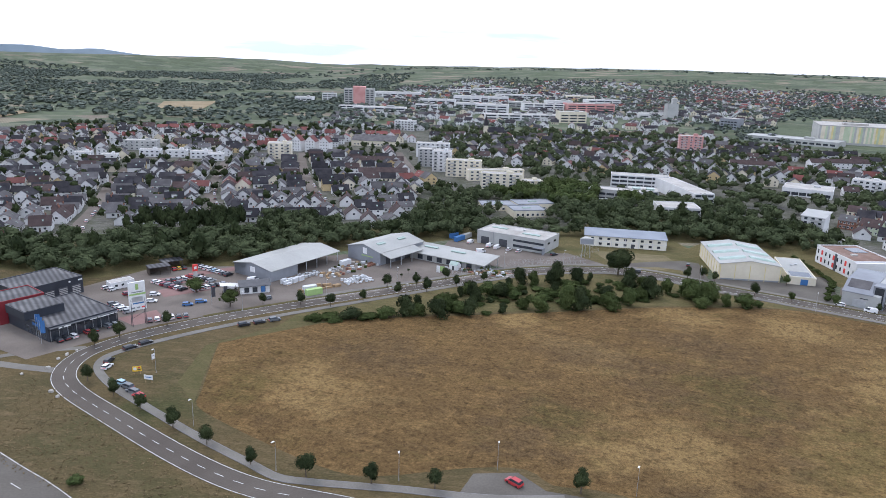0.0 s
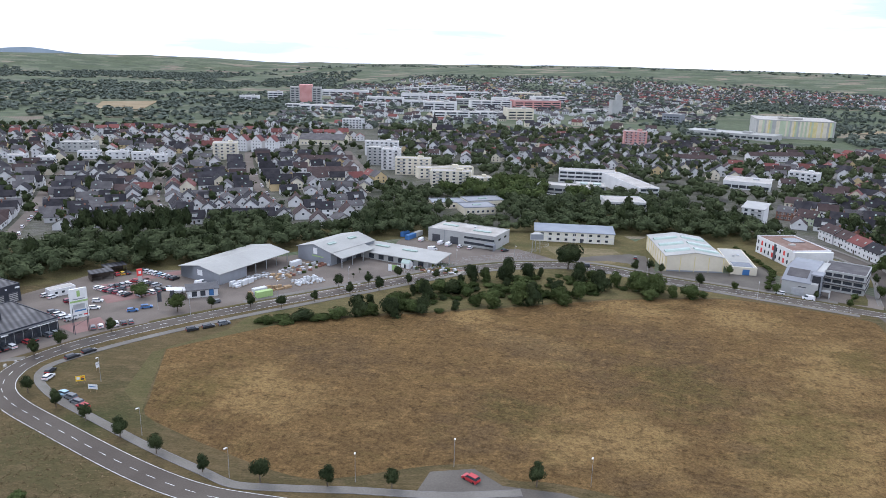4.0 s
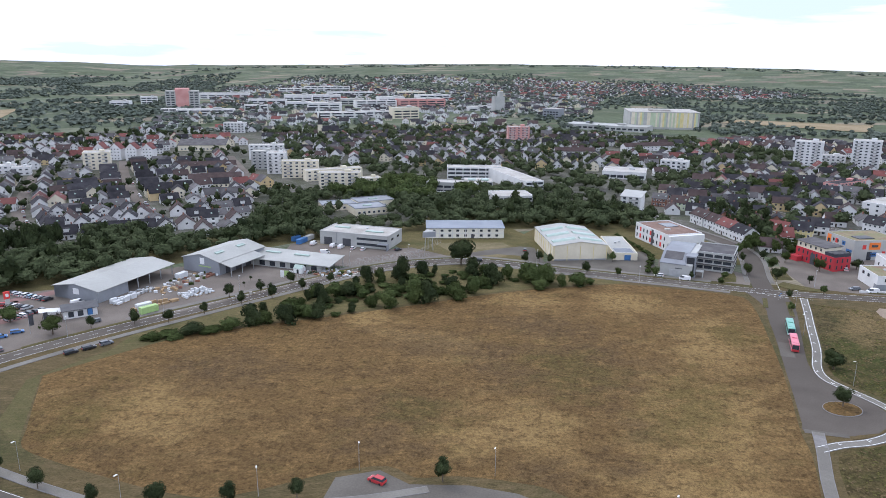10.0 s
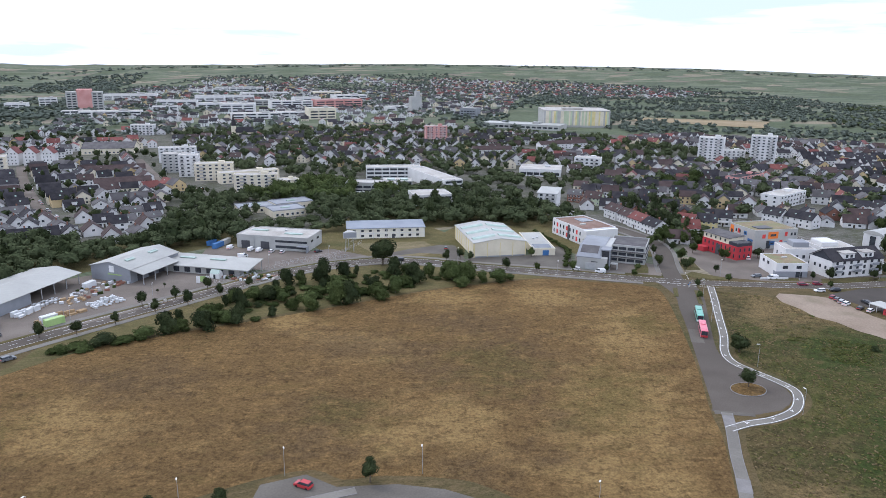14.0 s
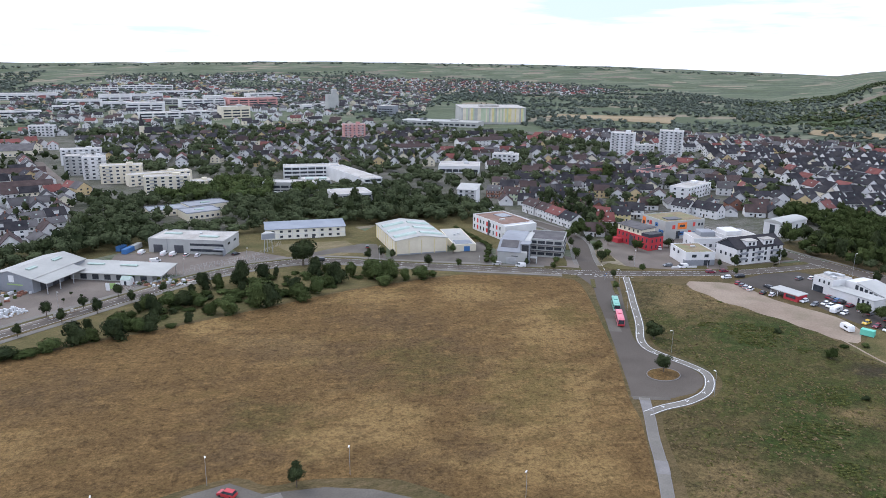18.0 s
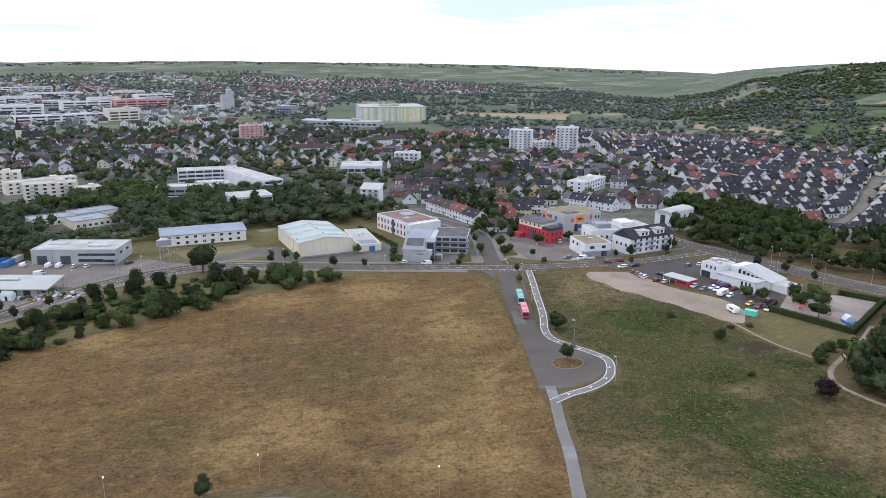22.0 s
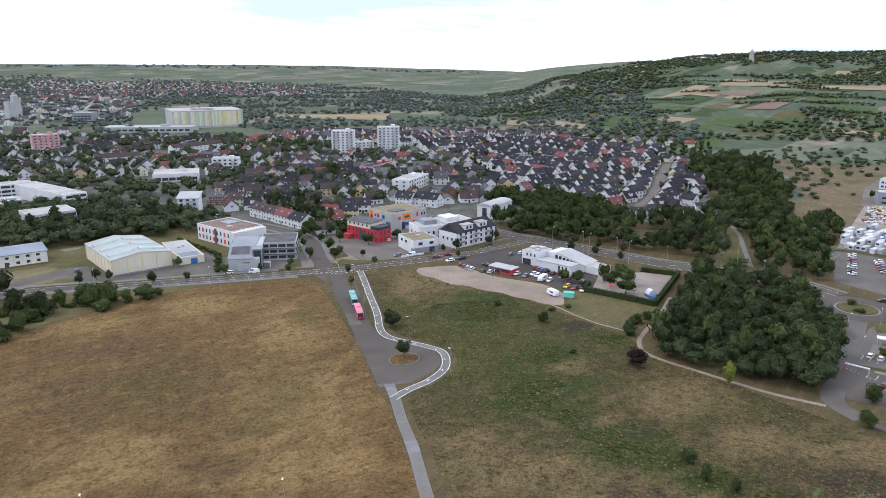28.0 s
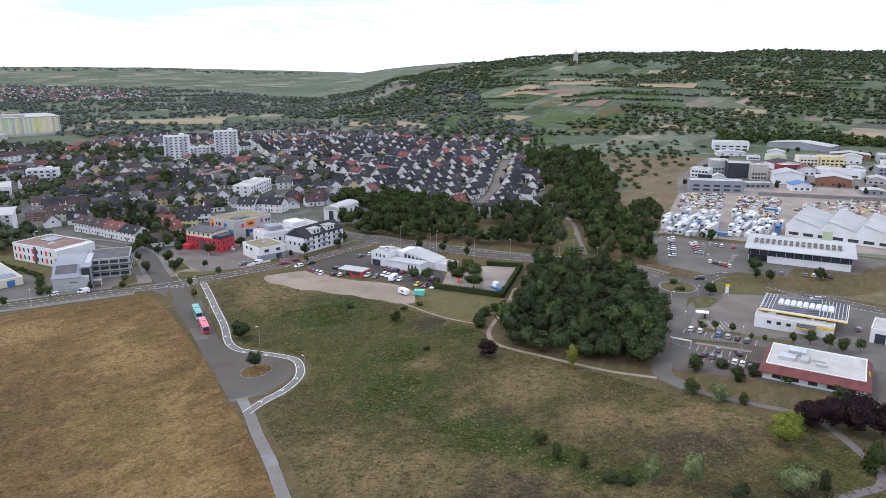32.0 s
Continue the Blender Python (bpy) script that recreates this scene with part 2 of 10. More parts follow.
def paint(name, c):
    return mat(name, c, tuple(min(0.9, v * 1.12 + 0.004) for v in c), 0.4, 0.28, spec=0.5)
CARPAINT = {"white": paint("white_car_paint", (0.72, 0.72, 0.72)), "silver": paint("silver_car_paint", (0.38, 0.39, 0.40)), "grey": paint("grey_car_paint", (0.13, 0.14, 0.15)),
            "black": paint("black_car_paint", (0.022, 0.023, 0.026)), "red": paint("red_car_paint", (0.42, 0.035, 0.04)), "blue": paint("blue_car_paint", (0.06, 0.16, 0.36)),
            "yellow": paint("yellow_car_paint", (0.65, 0.42, 0.04)), "maroon": paint("dark_red_car_paint", (0.20, 0.02, 0.04)), "pink": paint("pink_bus_paint", (0.60, 0.14, 0.19)),
            "mint": paint("mint_bus_paint", (0.13, 0.36, 0.29)), "lightblue": paint("light_blue_car_paint", (0.30, 0.46, 0.56))}


def meadow(name, cols, scale, patch, rows=0.0):
    """Rough grassland: four tones mixed by noises of different size, with tufts as relief."""
    m = bpy.data.materials.new(name)
    m.use_nodes = True
    n, l = m.node_tree.nodes, m.node_tree.links
    b = n["Principled BSDF"]
    b.inputs["Roughness"].default_value, b.inputs["Specular IOR Level"].default_value = 0.95, 0.1
    geo = n.new("ShaderNodeNewGeometry")
    def nz(s, d=6.0, stretch=None, rough=0.55):
        t = n.new("ShaderNodeTexNoise"); t.inputs["Scale"].default_value, t.inputs["Detail"].default_value, t.inputs["Roughness"].default_value = s, d, rough
        if stretch:
            mp = n.new("ShaderNodeMapping"); mp.inputs["Scale"].default_value = stretch; mp.inputs["Rotation"].default_value = (0, 0, 0.5)
            l.new(geo.outputs["Position"], mp.inputs[0]); l.new(mp.outputs[0], t.inputs["Vector"])
        else:
            l.new(geo.outputs["Position"], t.inputs["Vector"])
        return t.outputs["Fac"]
    def step(v, lo, hi, top=1.0):
        r = n.new("ShaderNodeMapRange"); r.inputs[1].default_value, r.inputs[2].default_value, r.inputs[4].default_value = lo, hi, top
        l.new(v, r.inputs[0]); return r.outputs[0]
    def mix(f, a, c):
        x = n.new("ShaderNodeMix"); x.data_type = "RGBA"
        l.new(f, x.inputs[0])
        if isinstance(a, tuple):
            x.inputs[6].default_value = (*a, 1)
        else:
            l.new(a, x.inputs[6])
        x.inputs[7].default_value = (*c, 1)
        return x.outputs[2]
    c = mix(step(nz(scale, stretch=(1, 1.6, 1)), 0.40, 0.62), cols[0], cols[1])
    c = mix(step(nz(scale * 3.1, 8.0, (1, 2.6, 1), 0.7), 0.50, 0.66, 0.9), c, cols[2])
    c = mix(step(nz(patch, 8.0), 0.53, 0.66, 0.9), c, cols[3])
    c = mix(step(nz(0.22, 7.0, (1, 4.0, 1), 0.75), 0.52, 0.68, 0.75), c, cols[2])
    c = mix(step(nz(0.31, 7.0, (1, 1.5, 1), 0.75), 0.55, 0.70, 0.7), c, tuple(0.62 * v for v in cols[1]))
    fine = nz(1.3, 9.0, (1, 2.2, 1), 0.75)
    h = n.new("ShaderNodeHueSaturation")
    r = n.new("ShaderNodeMapRange"); r.inputs[1].default_value, r.inputs[2].default_value, r.inputs[3].default_value, r.inputs[4].default_value = 0.3, 0.7, 0.55, 1.45
    l.new(fine, r.inputs[0]); l.new(r.outputs[0], h.inputs["Value"]); l.new(c, h.inputs["Color"]); l.new(h.outputs[0], b.inputs["Base Color"])
    bp = n.new("ShaderNodeBump"); bp.inputs["Strength"].default_value, bp.inputs["Distance"].default_value = 0.7, 0.25
    l.new(fine, bp.inputs["Height"]); l.new(bp.outputs[0], b.inputs["Normal"])
    return m


def growth(name, cols, zones, rot=0.5, fine_amount=0.62):
    """A meadow of two base tones in which other plants (zones: attribute, colour, most) grow thicker where the attribute is high; broken up by noise, with streaks and tufts."""
    m = bpy.data.materials.new(name)
    m.use_nodes = True
    n, l = m.node_tree.nodes, m.node_tree.links
    b = n["Principled BSDF"]
    b.inputs["Roughness"].default_value, b.inputs["Specular IOR Level"].default_value = 0.95, 0.08
    geo = n.new("ShaderNodeNewGeometry")
    def nz(s, d, stretch, rough=0.6, shift=0.0):
        t = n.new("ShaderNodeTexNoise"); t.inputs["Scale"].default_value, t.inputs["Detail"].default_value, t.inputs["Roughness"].default_value = s, d, rough
        mp = n.new("ShaderNodeMapping"); mp.inputs["Scale"].default_value = (1, stretch, 1); mp.inputs["Rotation"].default_value = (0, 0, rot); mp.inputs["Location"].default_value = (shift, shift, 0)
        l.new(geo.outputs["Position"], mp.inputs[0]); l.new(mp.outputs[0], t.inputs["Vector"])
        return t.outputs["Fac"]
    def step(v, lo, hi, bottom=0.0, top=1.0):
        r = n.new("ShaderNodeMapRange")
        r.inputs[1].default_value, r.inputs[2].default_value, r.inputs[3].default_value, r.inputs[4].default_value = lo, hi, bottom, top
        l.new(v, r.inputs[0]); return r.outputs[0]
    def mix(f, a, c):
        x = n.new("ShaderNodeMix"); x.data_type = "RGBA"
        l.new(f, x.inputs[0])
        if isinstance(a, tuple):
            x.inputs[6].default_value = (*a, 1)
        else:
            l.new(a, x.inputs[6])
        x.inputs[7].default_value = (*c, 1)
        return x.outputs[2]
    c = mix(step(nz(0.035, 8.0, 1.2, 0.66), 0.42, 0.58), cols[0], cols[1])
    c = mix(step(nz(0.09, 9.0, 1.1, 0.72, 21.0), 0.50, 0.66, 0.0, 0.55), c, tuple(0.66 * v for v in cols[1]))
    for i, (attr, colour, most) in enumerate(zones):
        at = n.new("ShaderNodeAttribute"); at.attribute_name = attr
        add = n.new("ShaderNodeMath"); add.operation = "ADD"
        l.new(at.outputs["Fac"], add.inputs[0]); l.new(step(nz(0.07, 9.0, 1.5, 0.68, 13.0 * i), 0.25, 0.75, -0.75, 0.75), add.inputs[1])
        c = mix(step(add.outputs[0], 0.15, 0.85, 0.0, most), c, colour)
    c = mix(step(nz(0.20, 8.0, 1.1, 0.75, 40.0), 0.50, 0.64, 0.0, 0.65), c, tuple(1.45 * v for v in cols[0]))
    c = mix(step(nz(0.30, 8.0, 1.0, 0.78, 80.0), 0.50, 0.62, 0.0, 0.75), c, tuple(0.55 * v for v in cols[1]))
    grain = nz(0.9, 9.0, 1.0, 0.85, 7.0)
    h = n.new("ShaderNodeHueSaturation")
    l.new(step(grain, 0.37, 0.63, 1 - fine_amount, 1 + fine_amount), h.inputs["Value"]); l.new(c, h.inputs["Color"]); l.new(h.outputs[0], b.inputs["Base Color"])
    bp = n.new("ShaderNodeBump"); bp.inputs["Strength"].default_value, bp.inputs["Distance"].default_value = 0.8, 0.35
    l.new(grain, bp.inputs["Height"]); l.new(bp.outputs[0], b.inputs["Normal"])
    return m


DRYFIELD = growth("dry_meadow", [(0.147, 0.091, 0.037), (0.119, 0.074, 0.031)], [("straw", (0.234, 0.155, 0.065), 0.85), ("withered", (0.093, 0.061, 0.031), 0.7), ("green", (0.088, 0.071, 0.023), 0.6)], 0.35, 0.5)
GREENFIELD = growth("green_meadow", [(0.085, 0.065, 0.029), (0.064, 0.053, 0.023)], [("green", (0.056, 0.060, 0.017), 0.9), ("straw", (0.159, 0.113, 0.053), 0.95), ("withered", (0.041, 0.031, 0.023), 0.8), ("bramble", (0.032, 0.049, 0.012), 0.95)], 0.9, 0.6)
VERGE = meadow("rough_grass", [(0.102, 0.076, 0.036), (0.076, 0.063, 0.029), (0.151, 0.109, 0.058), (0.056, 0.059, 0.023)], 0.045, 0.02)
OLIVE = meadow("olive_grass", [(0.120, 0.100, 0.044), (0.094, 0.086, 0.036), (0.165, 0.125, 0.062), (0.066, 0.070, 0.025)], 0.05, 0.03)
LAWN = meadow("mown_grass", [(0.106, 0.092, 0.040), (0.089, 0.080, 0.034), (0.135, 0.106, 0.052), (0.076, 0.072, 0.028)], 0.05, 0.03)
GARDEN = meadow("gardens", [(0.076, 0.080, 0.050), (0.120, 0.114, 0.095), (0.175, 0.165, 0.155), (0.050, 0.058, 0.036)], 0.06, 0.03)
PASTURE = meadow("pale_pasture", [(0.185, 0.150, 0.084), (0.148, 0.124, 0.068), (0.235, 0.192, 0.118), (0.095, 0.096, 0.044)], 0.02, 0.012)
SCRUBLAND = meadow("scrubland", [(0.150, 0.112, 0.062), (0.118, 0.096, 0.050), (0.200, 0.150, 0.092), (0.070, 0.076, 0.032)], 0.025, 0.02)
BAREBANK = meadow("bare_bank", [(0.170, 0.122, 0.080), (0.140, 0.104, 0.064), (0.210, 0.155, 0.104), (0.110, 0.092, 0.050)], 0.05, 0.03)
LANE = mat("gritty_lane", (0.135, 0.116, 0.108), (0.170, 0.148, 0.138), 0.1, 0.95, fine=2.0, stain=((0.10, 0.086, 0.074), 0.08, 0.6))


def landscape(name):
    """Countryside seen from far: woods, meadows and parcels of vines and stubble."""
    m = bpy.data.materials.new(name)
    m.use_nodes = True
    n, l = m.node_tree.nodes, m.node_tree.links
    b = n["Principled BSDF"]
    b.inputs["Roughness"].default_value, b.inputs["Specular IOR Level"].default_value = 0.95, 0.1
    geo = n.new("ShaderNodeNewGeometry")
    mp = n.new("ShaderNodeMapping"); mp.inputs["Rotation"].default_value, mp.inputs["Scale"].default_value = (0, 0, 0.35), (0.011, 0.021, 0.001)
    l.new(geo.outputs["Position"], mp.inputs[0])
    vo = n.new("ShaderNodeTexVoronoi"); vo.inputs["Scale"].default_value, vo.inputs["Randomness"].default_value = 1.0, 0.9
    l.new(mp.outputs[0], vo.inputs["Vector"])
    sep = n.new("ShaderNodeSeparateColor"); l.new(vo.outputs["Color"], sep.inputs[0])
    ramp = n.new("ShaderNodeValToRGB"); ramp.color_ramp.interpolation = "CONSTANT"
    # parcel tones paled and greyed, so some distance haze sits in the colour
    tones = ((0.0, (0.096, 0.116, 0.070)), (0.20, (0.118, 0.136, 0.086)), (0.38, (0.076, 0.094, 0.060)), (0.56, (0.134, 0.144, 0.098)), (0.74, (0.22, 0.19, 0.135)), (0.80, (0.086, 0.104, 0.064)), (0.94, (0.17, 0.145, 0.11)))
    els = ramp.color_ramp.elements
    els[0].position, els[0].color = tones[0][0], (*tones[0][1], 1)
    els[1].position, els[1].color = tones[1][0], (*tones[1][1], 1)
    for p, c in tones[2:]:
        e = els.new(p); e.color = (*c, 1)
    l.new(sep.outputs[0], ramp.inputs[0])
    no = n.new("ShaderNodeTexNoise"); no.inputs["Scale"].default_value, no.inputs["Detail"].default_value = 0.006, 8.0
    l.new(geo.outputs["Position"], no.inputs["Vector"])
    r = n.new("ShaderNodeMapRange"); r.inputs[1].default_value, r.inputs[2].default_value = 0.54, 0.62
    l.new(no.outputs["Fac"], r.inputs[0])
    mx = n.new("ShaderNodeMix"); mx.data_type = "RGBA"
    l.new(r.outputs[0], mx.inputs[0]); l.new(ramp.outputs[0], mx.inputs[6]); mx.inputs[7].default_value = (0.080, 0.098, 0.056, 1)
    wv = n.new("ShaderNodeTexWave"); wv.inputs["Scale"].default_value, wv.inputs["Distortion"].default_value = 0.10, 1.5
    mp2 = n.new("ShaderNodeMapping"); mp2.inputs["Rotation"].default_value = (0, 0, -0.6)
    l.new(geo.outputs["Position"], mp2.inputs[0]); l.new(mp2.outputs[0], wv.inputs["Vector"])
    fn = n.new("ShaderNodeTexNoise"); fn.inputs["Scale"].default_value, fn.inputs["Detail"].default_value = 0.08, 6.0
    l.new(geo.outputs["Position"], fn.inputs["Vector"])
    ad = n.new("ShaderNodeMath"); ad.operation = "ADD"; l.new(fn.outputs["Fac"], ad.inputs[0])
    sc = n.new("ShaderNodeMath"); sc.operation = "MULTIPLY"; sc.inputs[1].default_value = 0.25; l.new(wv.outputs["Fac"], sc.inputs[0]); l.new(sc.outputs[0], ad.inputs[1])
    r2 = n.new("ShaderNodeMapRange"); r2.inputs[1].default_value, r2.inputs[2].default_value, r2.inputs[3].default_value, r2.inputs[4].default_value = 0.3, 0.95, 0.65, 1.35
    l.new(ad.outputs[0], r2.inputs[0])
    h = n.new("ShaderNodeHueSaturation"); l.new(r2.outputs[0], h.inputs["Value"]); l.new(mx.outputs[2], h.inputs["Color"]); l.new(h.outputs[0], b.inputs["Base Color"])
    return m


LANDSCAPE = landscape("countryside")
VINES = stripes(mat("vineyard", (0.060, 0.090, 0.032), (0.081, 0.113, 0.045), 0.02, 0.95, fine=0.4), 0.16, 25, 0.45)
VINES_DARK = stripes(mat("dark_vineyard", (0.045, 0.070, 0.028), (0.062, 0.088, 0.036), 0.02, 0.95, fine=0.4), 0.14, -40, 0.4)
STUBBLE = mat("stubble_field", (0.238, 0.185, 0.110), (0.299, 0.238, 0.150), 0.02, 0.95, fine=0.3)
BAREFIELD = mat("bare_field", (0.17, 0.12, 0.085), (0.21, 0.155, 0.11), 0.02, 0.95, fine=0.3)
# the blue of aerial haze is painted in as the hills' base colour
HAZEHILL = mat("hazy_distant_hill", (0.33, 0.40, 0.47), (0.38, 0.45, 0.52), 0.002, 1.0, fine=0.01)


# ---- mesh tools ----
class Shape:
    """Collects vertices and faces of one mesh; every face takes a material slot."""
    def __init__(self):
        self.v, self.f, self.s = [], [], []

    def add(self, verts, faces, slot=0):
        o = len(self.v)
        self.v += [tuple(p) for p in verts]
        self.f += [tuple(o + i for i in q) for q in faces]
        self.s += [slot] * len(faces)
        return self

    def box(self, x0, x1, y0, y1, z0, z1, slot=0, bev=0.0, m=None):
        if bev:
            b = bev
            ring = [(x0 + b, y0), (x1 - b, y0), (x1, y0 + b), (x1, y1 - b), (x1 - b, y1), (x0 + b, y1), (x0, y1 - b), (x0, y0 + b)]
            cx, cy = (x0 + x1) / 2, (y0 + y1) / 2
            top = [(cx + (x - cx) * (1 - 2 * b / (x1 - x0)), cy + (y - cy) * (1 - 2 * b / (y1 - y0)), z1) for x, y in ring]
            v = [(x, y, z0) for x, y in ring] + [(x, y, z1 - b) for x, y in ring] + top
            f = [tuple(range(7, -1, -1)), tuple(range(16, 24))] + [(k * 8 + i, k * 8 + (i + 1) % 8, k * 8 + 8 + (i + 1) % 8, k * 8 + 8 + i) for k in (0, 1) for i in range(8)]
        else:
            v = [(x0, y0, z0), (x1, y0, z0), (x1, y1, z0), (x0, y1, z0), (x0, y0, z1), (x1, y0, z1), (x1, y1, z1), (x0, y1, z1)]
            f = [(3, 2, 1, 0), (4, 5, 6, 7), (0, 1, 5, 4), (1, 2, 6, 5), (2, 3, 7, 6), (3, 0, 4, 7)]
        if m:
            v = [tuple(m @ Vector(p)) for p in v]
        return self.add(v, f, slot)

    def prism(self, outline, axis, a, b, slot=0, m=None):
        """An outline of (u, v) pushed from a to b along axis: 'x' (u=y, v=z), 'y' (u=x, v=z) or 'z' (u=x, v=y)."""
        put = {"x": lambda u, v, w: (w, u, v), "y": lambda u, v, w: (u, w, v), "z": lambda u, v, w: (u, v, w)}[axis]
        n = len(outline)
        v = [put(*p, a) for p in outline] + [put(*p, b) for p in outline]
        f = [tuple(range(n - 1, -1, -1)), tuple(range(n, 2 * n))] + [(i, (i + 1) % n, n + (i + 1) % n, n + i) for i in range(n)]
        if axis == "y":
            f = [q[::-1] for q in f]
        if m:
            v = [tuple(m @ Vector(p)) for p in v]
        return self.add(v, f, slot)

    def tube(self, p, q, r0, r1, n=8, slot=0):
        p, q = Vector(p), Vector(q)
        d = (q - p).normalized()
        s = d.orthogonal().normalized()
        t = d.cross(s)
        ring = [s * math.cos(6.2832 * i / n) + t * math.sin(6.2832 * i / n) for i in range(n)]
        return self.add([p + r0 * w for w in ring] + [q + r1 * w for w in ring],
                        [(i, (i + 1) % n, n + (i + 1) % n, n + i) for i in range(n)] + [tuple(range(n - 1, -1, -1)), tuple(range(n, 2 * n))], slot)

    def mesh(self, name, *mats):
        me = bpy.data.meshes.new(name)
        me.from_pydata(self.v, [], self.f)
        for m in mats:
            me.materials.append(m)
        if len(mats) > 1:
            me.polygons.foreach_set("material_index", self.s)
        me.update()
        return me


def part(name, shape, mats, parent=None, label="", m=None):
    """One mesh object under a thing or a part; shape is a Shape or a ready mesh."""
    me = shape if isinstance(shape, bpy.types.Mesh) else shape.mesh(name, *(mats if isinstance(mats, (tuple, list)) else (mats,)))
    ob = new(name, me)
    if parent:
        ob.parent = parent
    if m is not None:
        ob.matrix_basis = m
    if label:
        tagged(ob, label)
    return ob


def thing(name, x, y, z=0, ang=0, label="", category="", group=""):
    ob = new(name)
    ob.empty_display_size = 0.3
    ob.matrix_basis = pose(x, y, z, 0, 0, ang)
    return tagged(ob, label, category, group)


def quads(name, V, mats, F=None, slots=None):
    """A mesh from an array of quads (n, 4, 3), quick for very many pieces."""
    V = np.asarray(V, dtype=np.float32).reshape(-1, 3)
    k = len(V) // 4
    me = bpy.data.meshes.new(name)
    me.vertices.add(len(V)); me.loops.add(len(V)); me.polygons.add(k)
    me.vertices.foreach_set("co", V.ravel())
    me.loops.foreach_set("vertex_index", np.arange(len(V), dtype=np.int32))
    me.polygons.foreach_set("loop_start", np.arange(0, len(V), 4, dtype=np.int32))
    me.polygons.foreach_set("loop_total", np.full(k, 4, dtype=np.int32))
    for m in mats if isinstance(mats, (tuple, list)) else (mats,):
        me.materials.append(m)
    if slots is not None:
        me.polygons.foreach_set("material_index", np.asarray(slots, dtype=np.int32))
    me.update(calc_edges=True)
    return me


def inside(poly, x, y):
    hit = False
    for (xa, ya), (xb, yb) in zip(poly, poly[1:] + poly[:1]):
        if (ya > y) != (yb > y) and x < (xb - xa) * (y - ya) / (yb - ya) + xa:
            hit = not hit
    return hit


def smooth(points, n=6):
    """A polyline through the points, rounded."""
    P = [Vector((*p, 0)) for p in points]
    P = [2 * P[0] - P[1], *P, 2 * P[-1] - P[-2]]
    out = []
    for a, b, c, d in zip(P, P[1:], P[2:], P[3:]):
        for i in range(n):
            t = i / n
            out.append(0.5 * (2 * b + (c - a) * t + (2 * a - 5 * b + 4 * c - d) * t * t + (3 * b - a - 3 * c + d) * t ** 3))
    return [(p.x, p.y) for p in out + [P[-2]]]


def offset(line, d):
    """The line moved d to its right."""
    out = []
    for i, (x, y) in enumerate(line):
        (xa, ya), (xb, yb) = line[max(0, i - 1)], line[min(len(line) - 1, i + 1)]
        k = math.hypot(xb - xa, yb - ya) or 1
        out.append((x + d * (yb - ya) / k, y - d * (xb - xa) / k))
    return out


def resample(line, gap):
    """Points every gap metres along a line, with the heading in degrees."""
    out, left = [], 0.0
    for (xa, ya), (xb, yb) in zip(line, line[1:]):
        k = math.hypot(xb - xa, yb - ya)
        if k < 1e-6:
            continue
        while left <= k:
            out.append((xa + (xb - xa) * left / k, ya + (yb - ya) * left / k, math.degrees(math.atan2(yb - ya, xb - xa))))
            left += gap
        left -= k
    return out


def band(name, line, a, b, z, material, thick=0.0, label="", kind="structure", category=""):
    """A strip along a line from offset a to offset b (metres to its right); thick gives it an edge down to the ground."""
    A, B = offset(line, a), offset(line, b)
    s = Shape()
    n = len(line)
    s.add([(*p, z) for p in A] + [(*p, z) for p in B], [(i, n + i, n + i + 1, i + 1) for i in range(n - 1)])
    if thick:
        for E, flip in ((A, 1), (B, 0)):
            q = [(i, i + 1, n + i + 1, n + i) for i in range(n - 1)]
            s.add([(*p, z) for p in E] + [(*p, z - thick) for p in E], [f[::-1] if flip else f for f in q])
    return tagged(part(name, s, material), label, category, kind=kind)


def dashes(name, line, off, z, length, gap, width, parent):
    s = Shape()
    for x, y, a in resample(offset(line, off), length + gap):
        m = pose(x, y, z, 0, 0, a)
        s.add([m @ Vector(p) for p in ((0, -width / 2, 0), (length, -width / 2, 0), (length, width / 2, 0), (0, width / 2, 0))], [(0, 1, 2, 3)])
    ob = part(name, s, PAINT, parent)
    return ob


def sheet(name, poly, z, material, label="", kind="structure", thick=0.0):
    s = Shape()
    if thick:
        s.prism(poly, "z", z - thick, z)
    else:
        s.add([(*p, z) for p in poly], [tuple(range(len(poly)))])
    ob = part(name, s, material)
    bm = bmesh.new(); bm.from_mesh(ob.data); bmesh.ops.triangulate(bm, faces=bm.faces); bmesh.ops.recalc_face_normals(bm, faces=bm.faces)
    if not thick:
        for f in bm.faces:
            if f.normal.z < 0:
                f.normal_flip()
    bm.to_mesh(ob.data); bm.free()
    return tagged(ob, label, kind=kind)


def blots(x, y, spots):
    """How strongly a plant grows at a place: soft ellipses, each a centre and two half axes."""
    v = 0.0
    for cx, cy, ax, ay, bx, by in spots:
        d = ax * by - ay * bx
        u, w = ((x - cx) * by - (y - cy) * bx) / d, (ax * (y - cy) - ay * (x - cx)) / d
        v = max(v, math.exp(-0.7 * (u * u + w * w)))
    return v


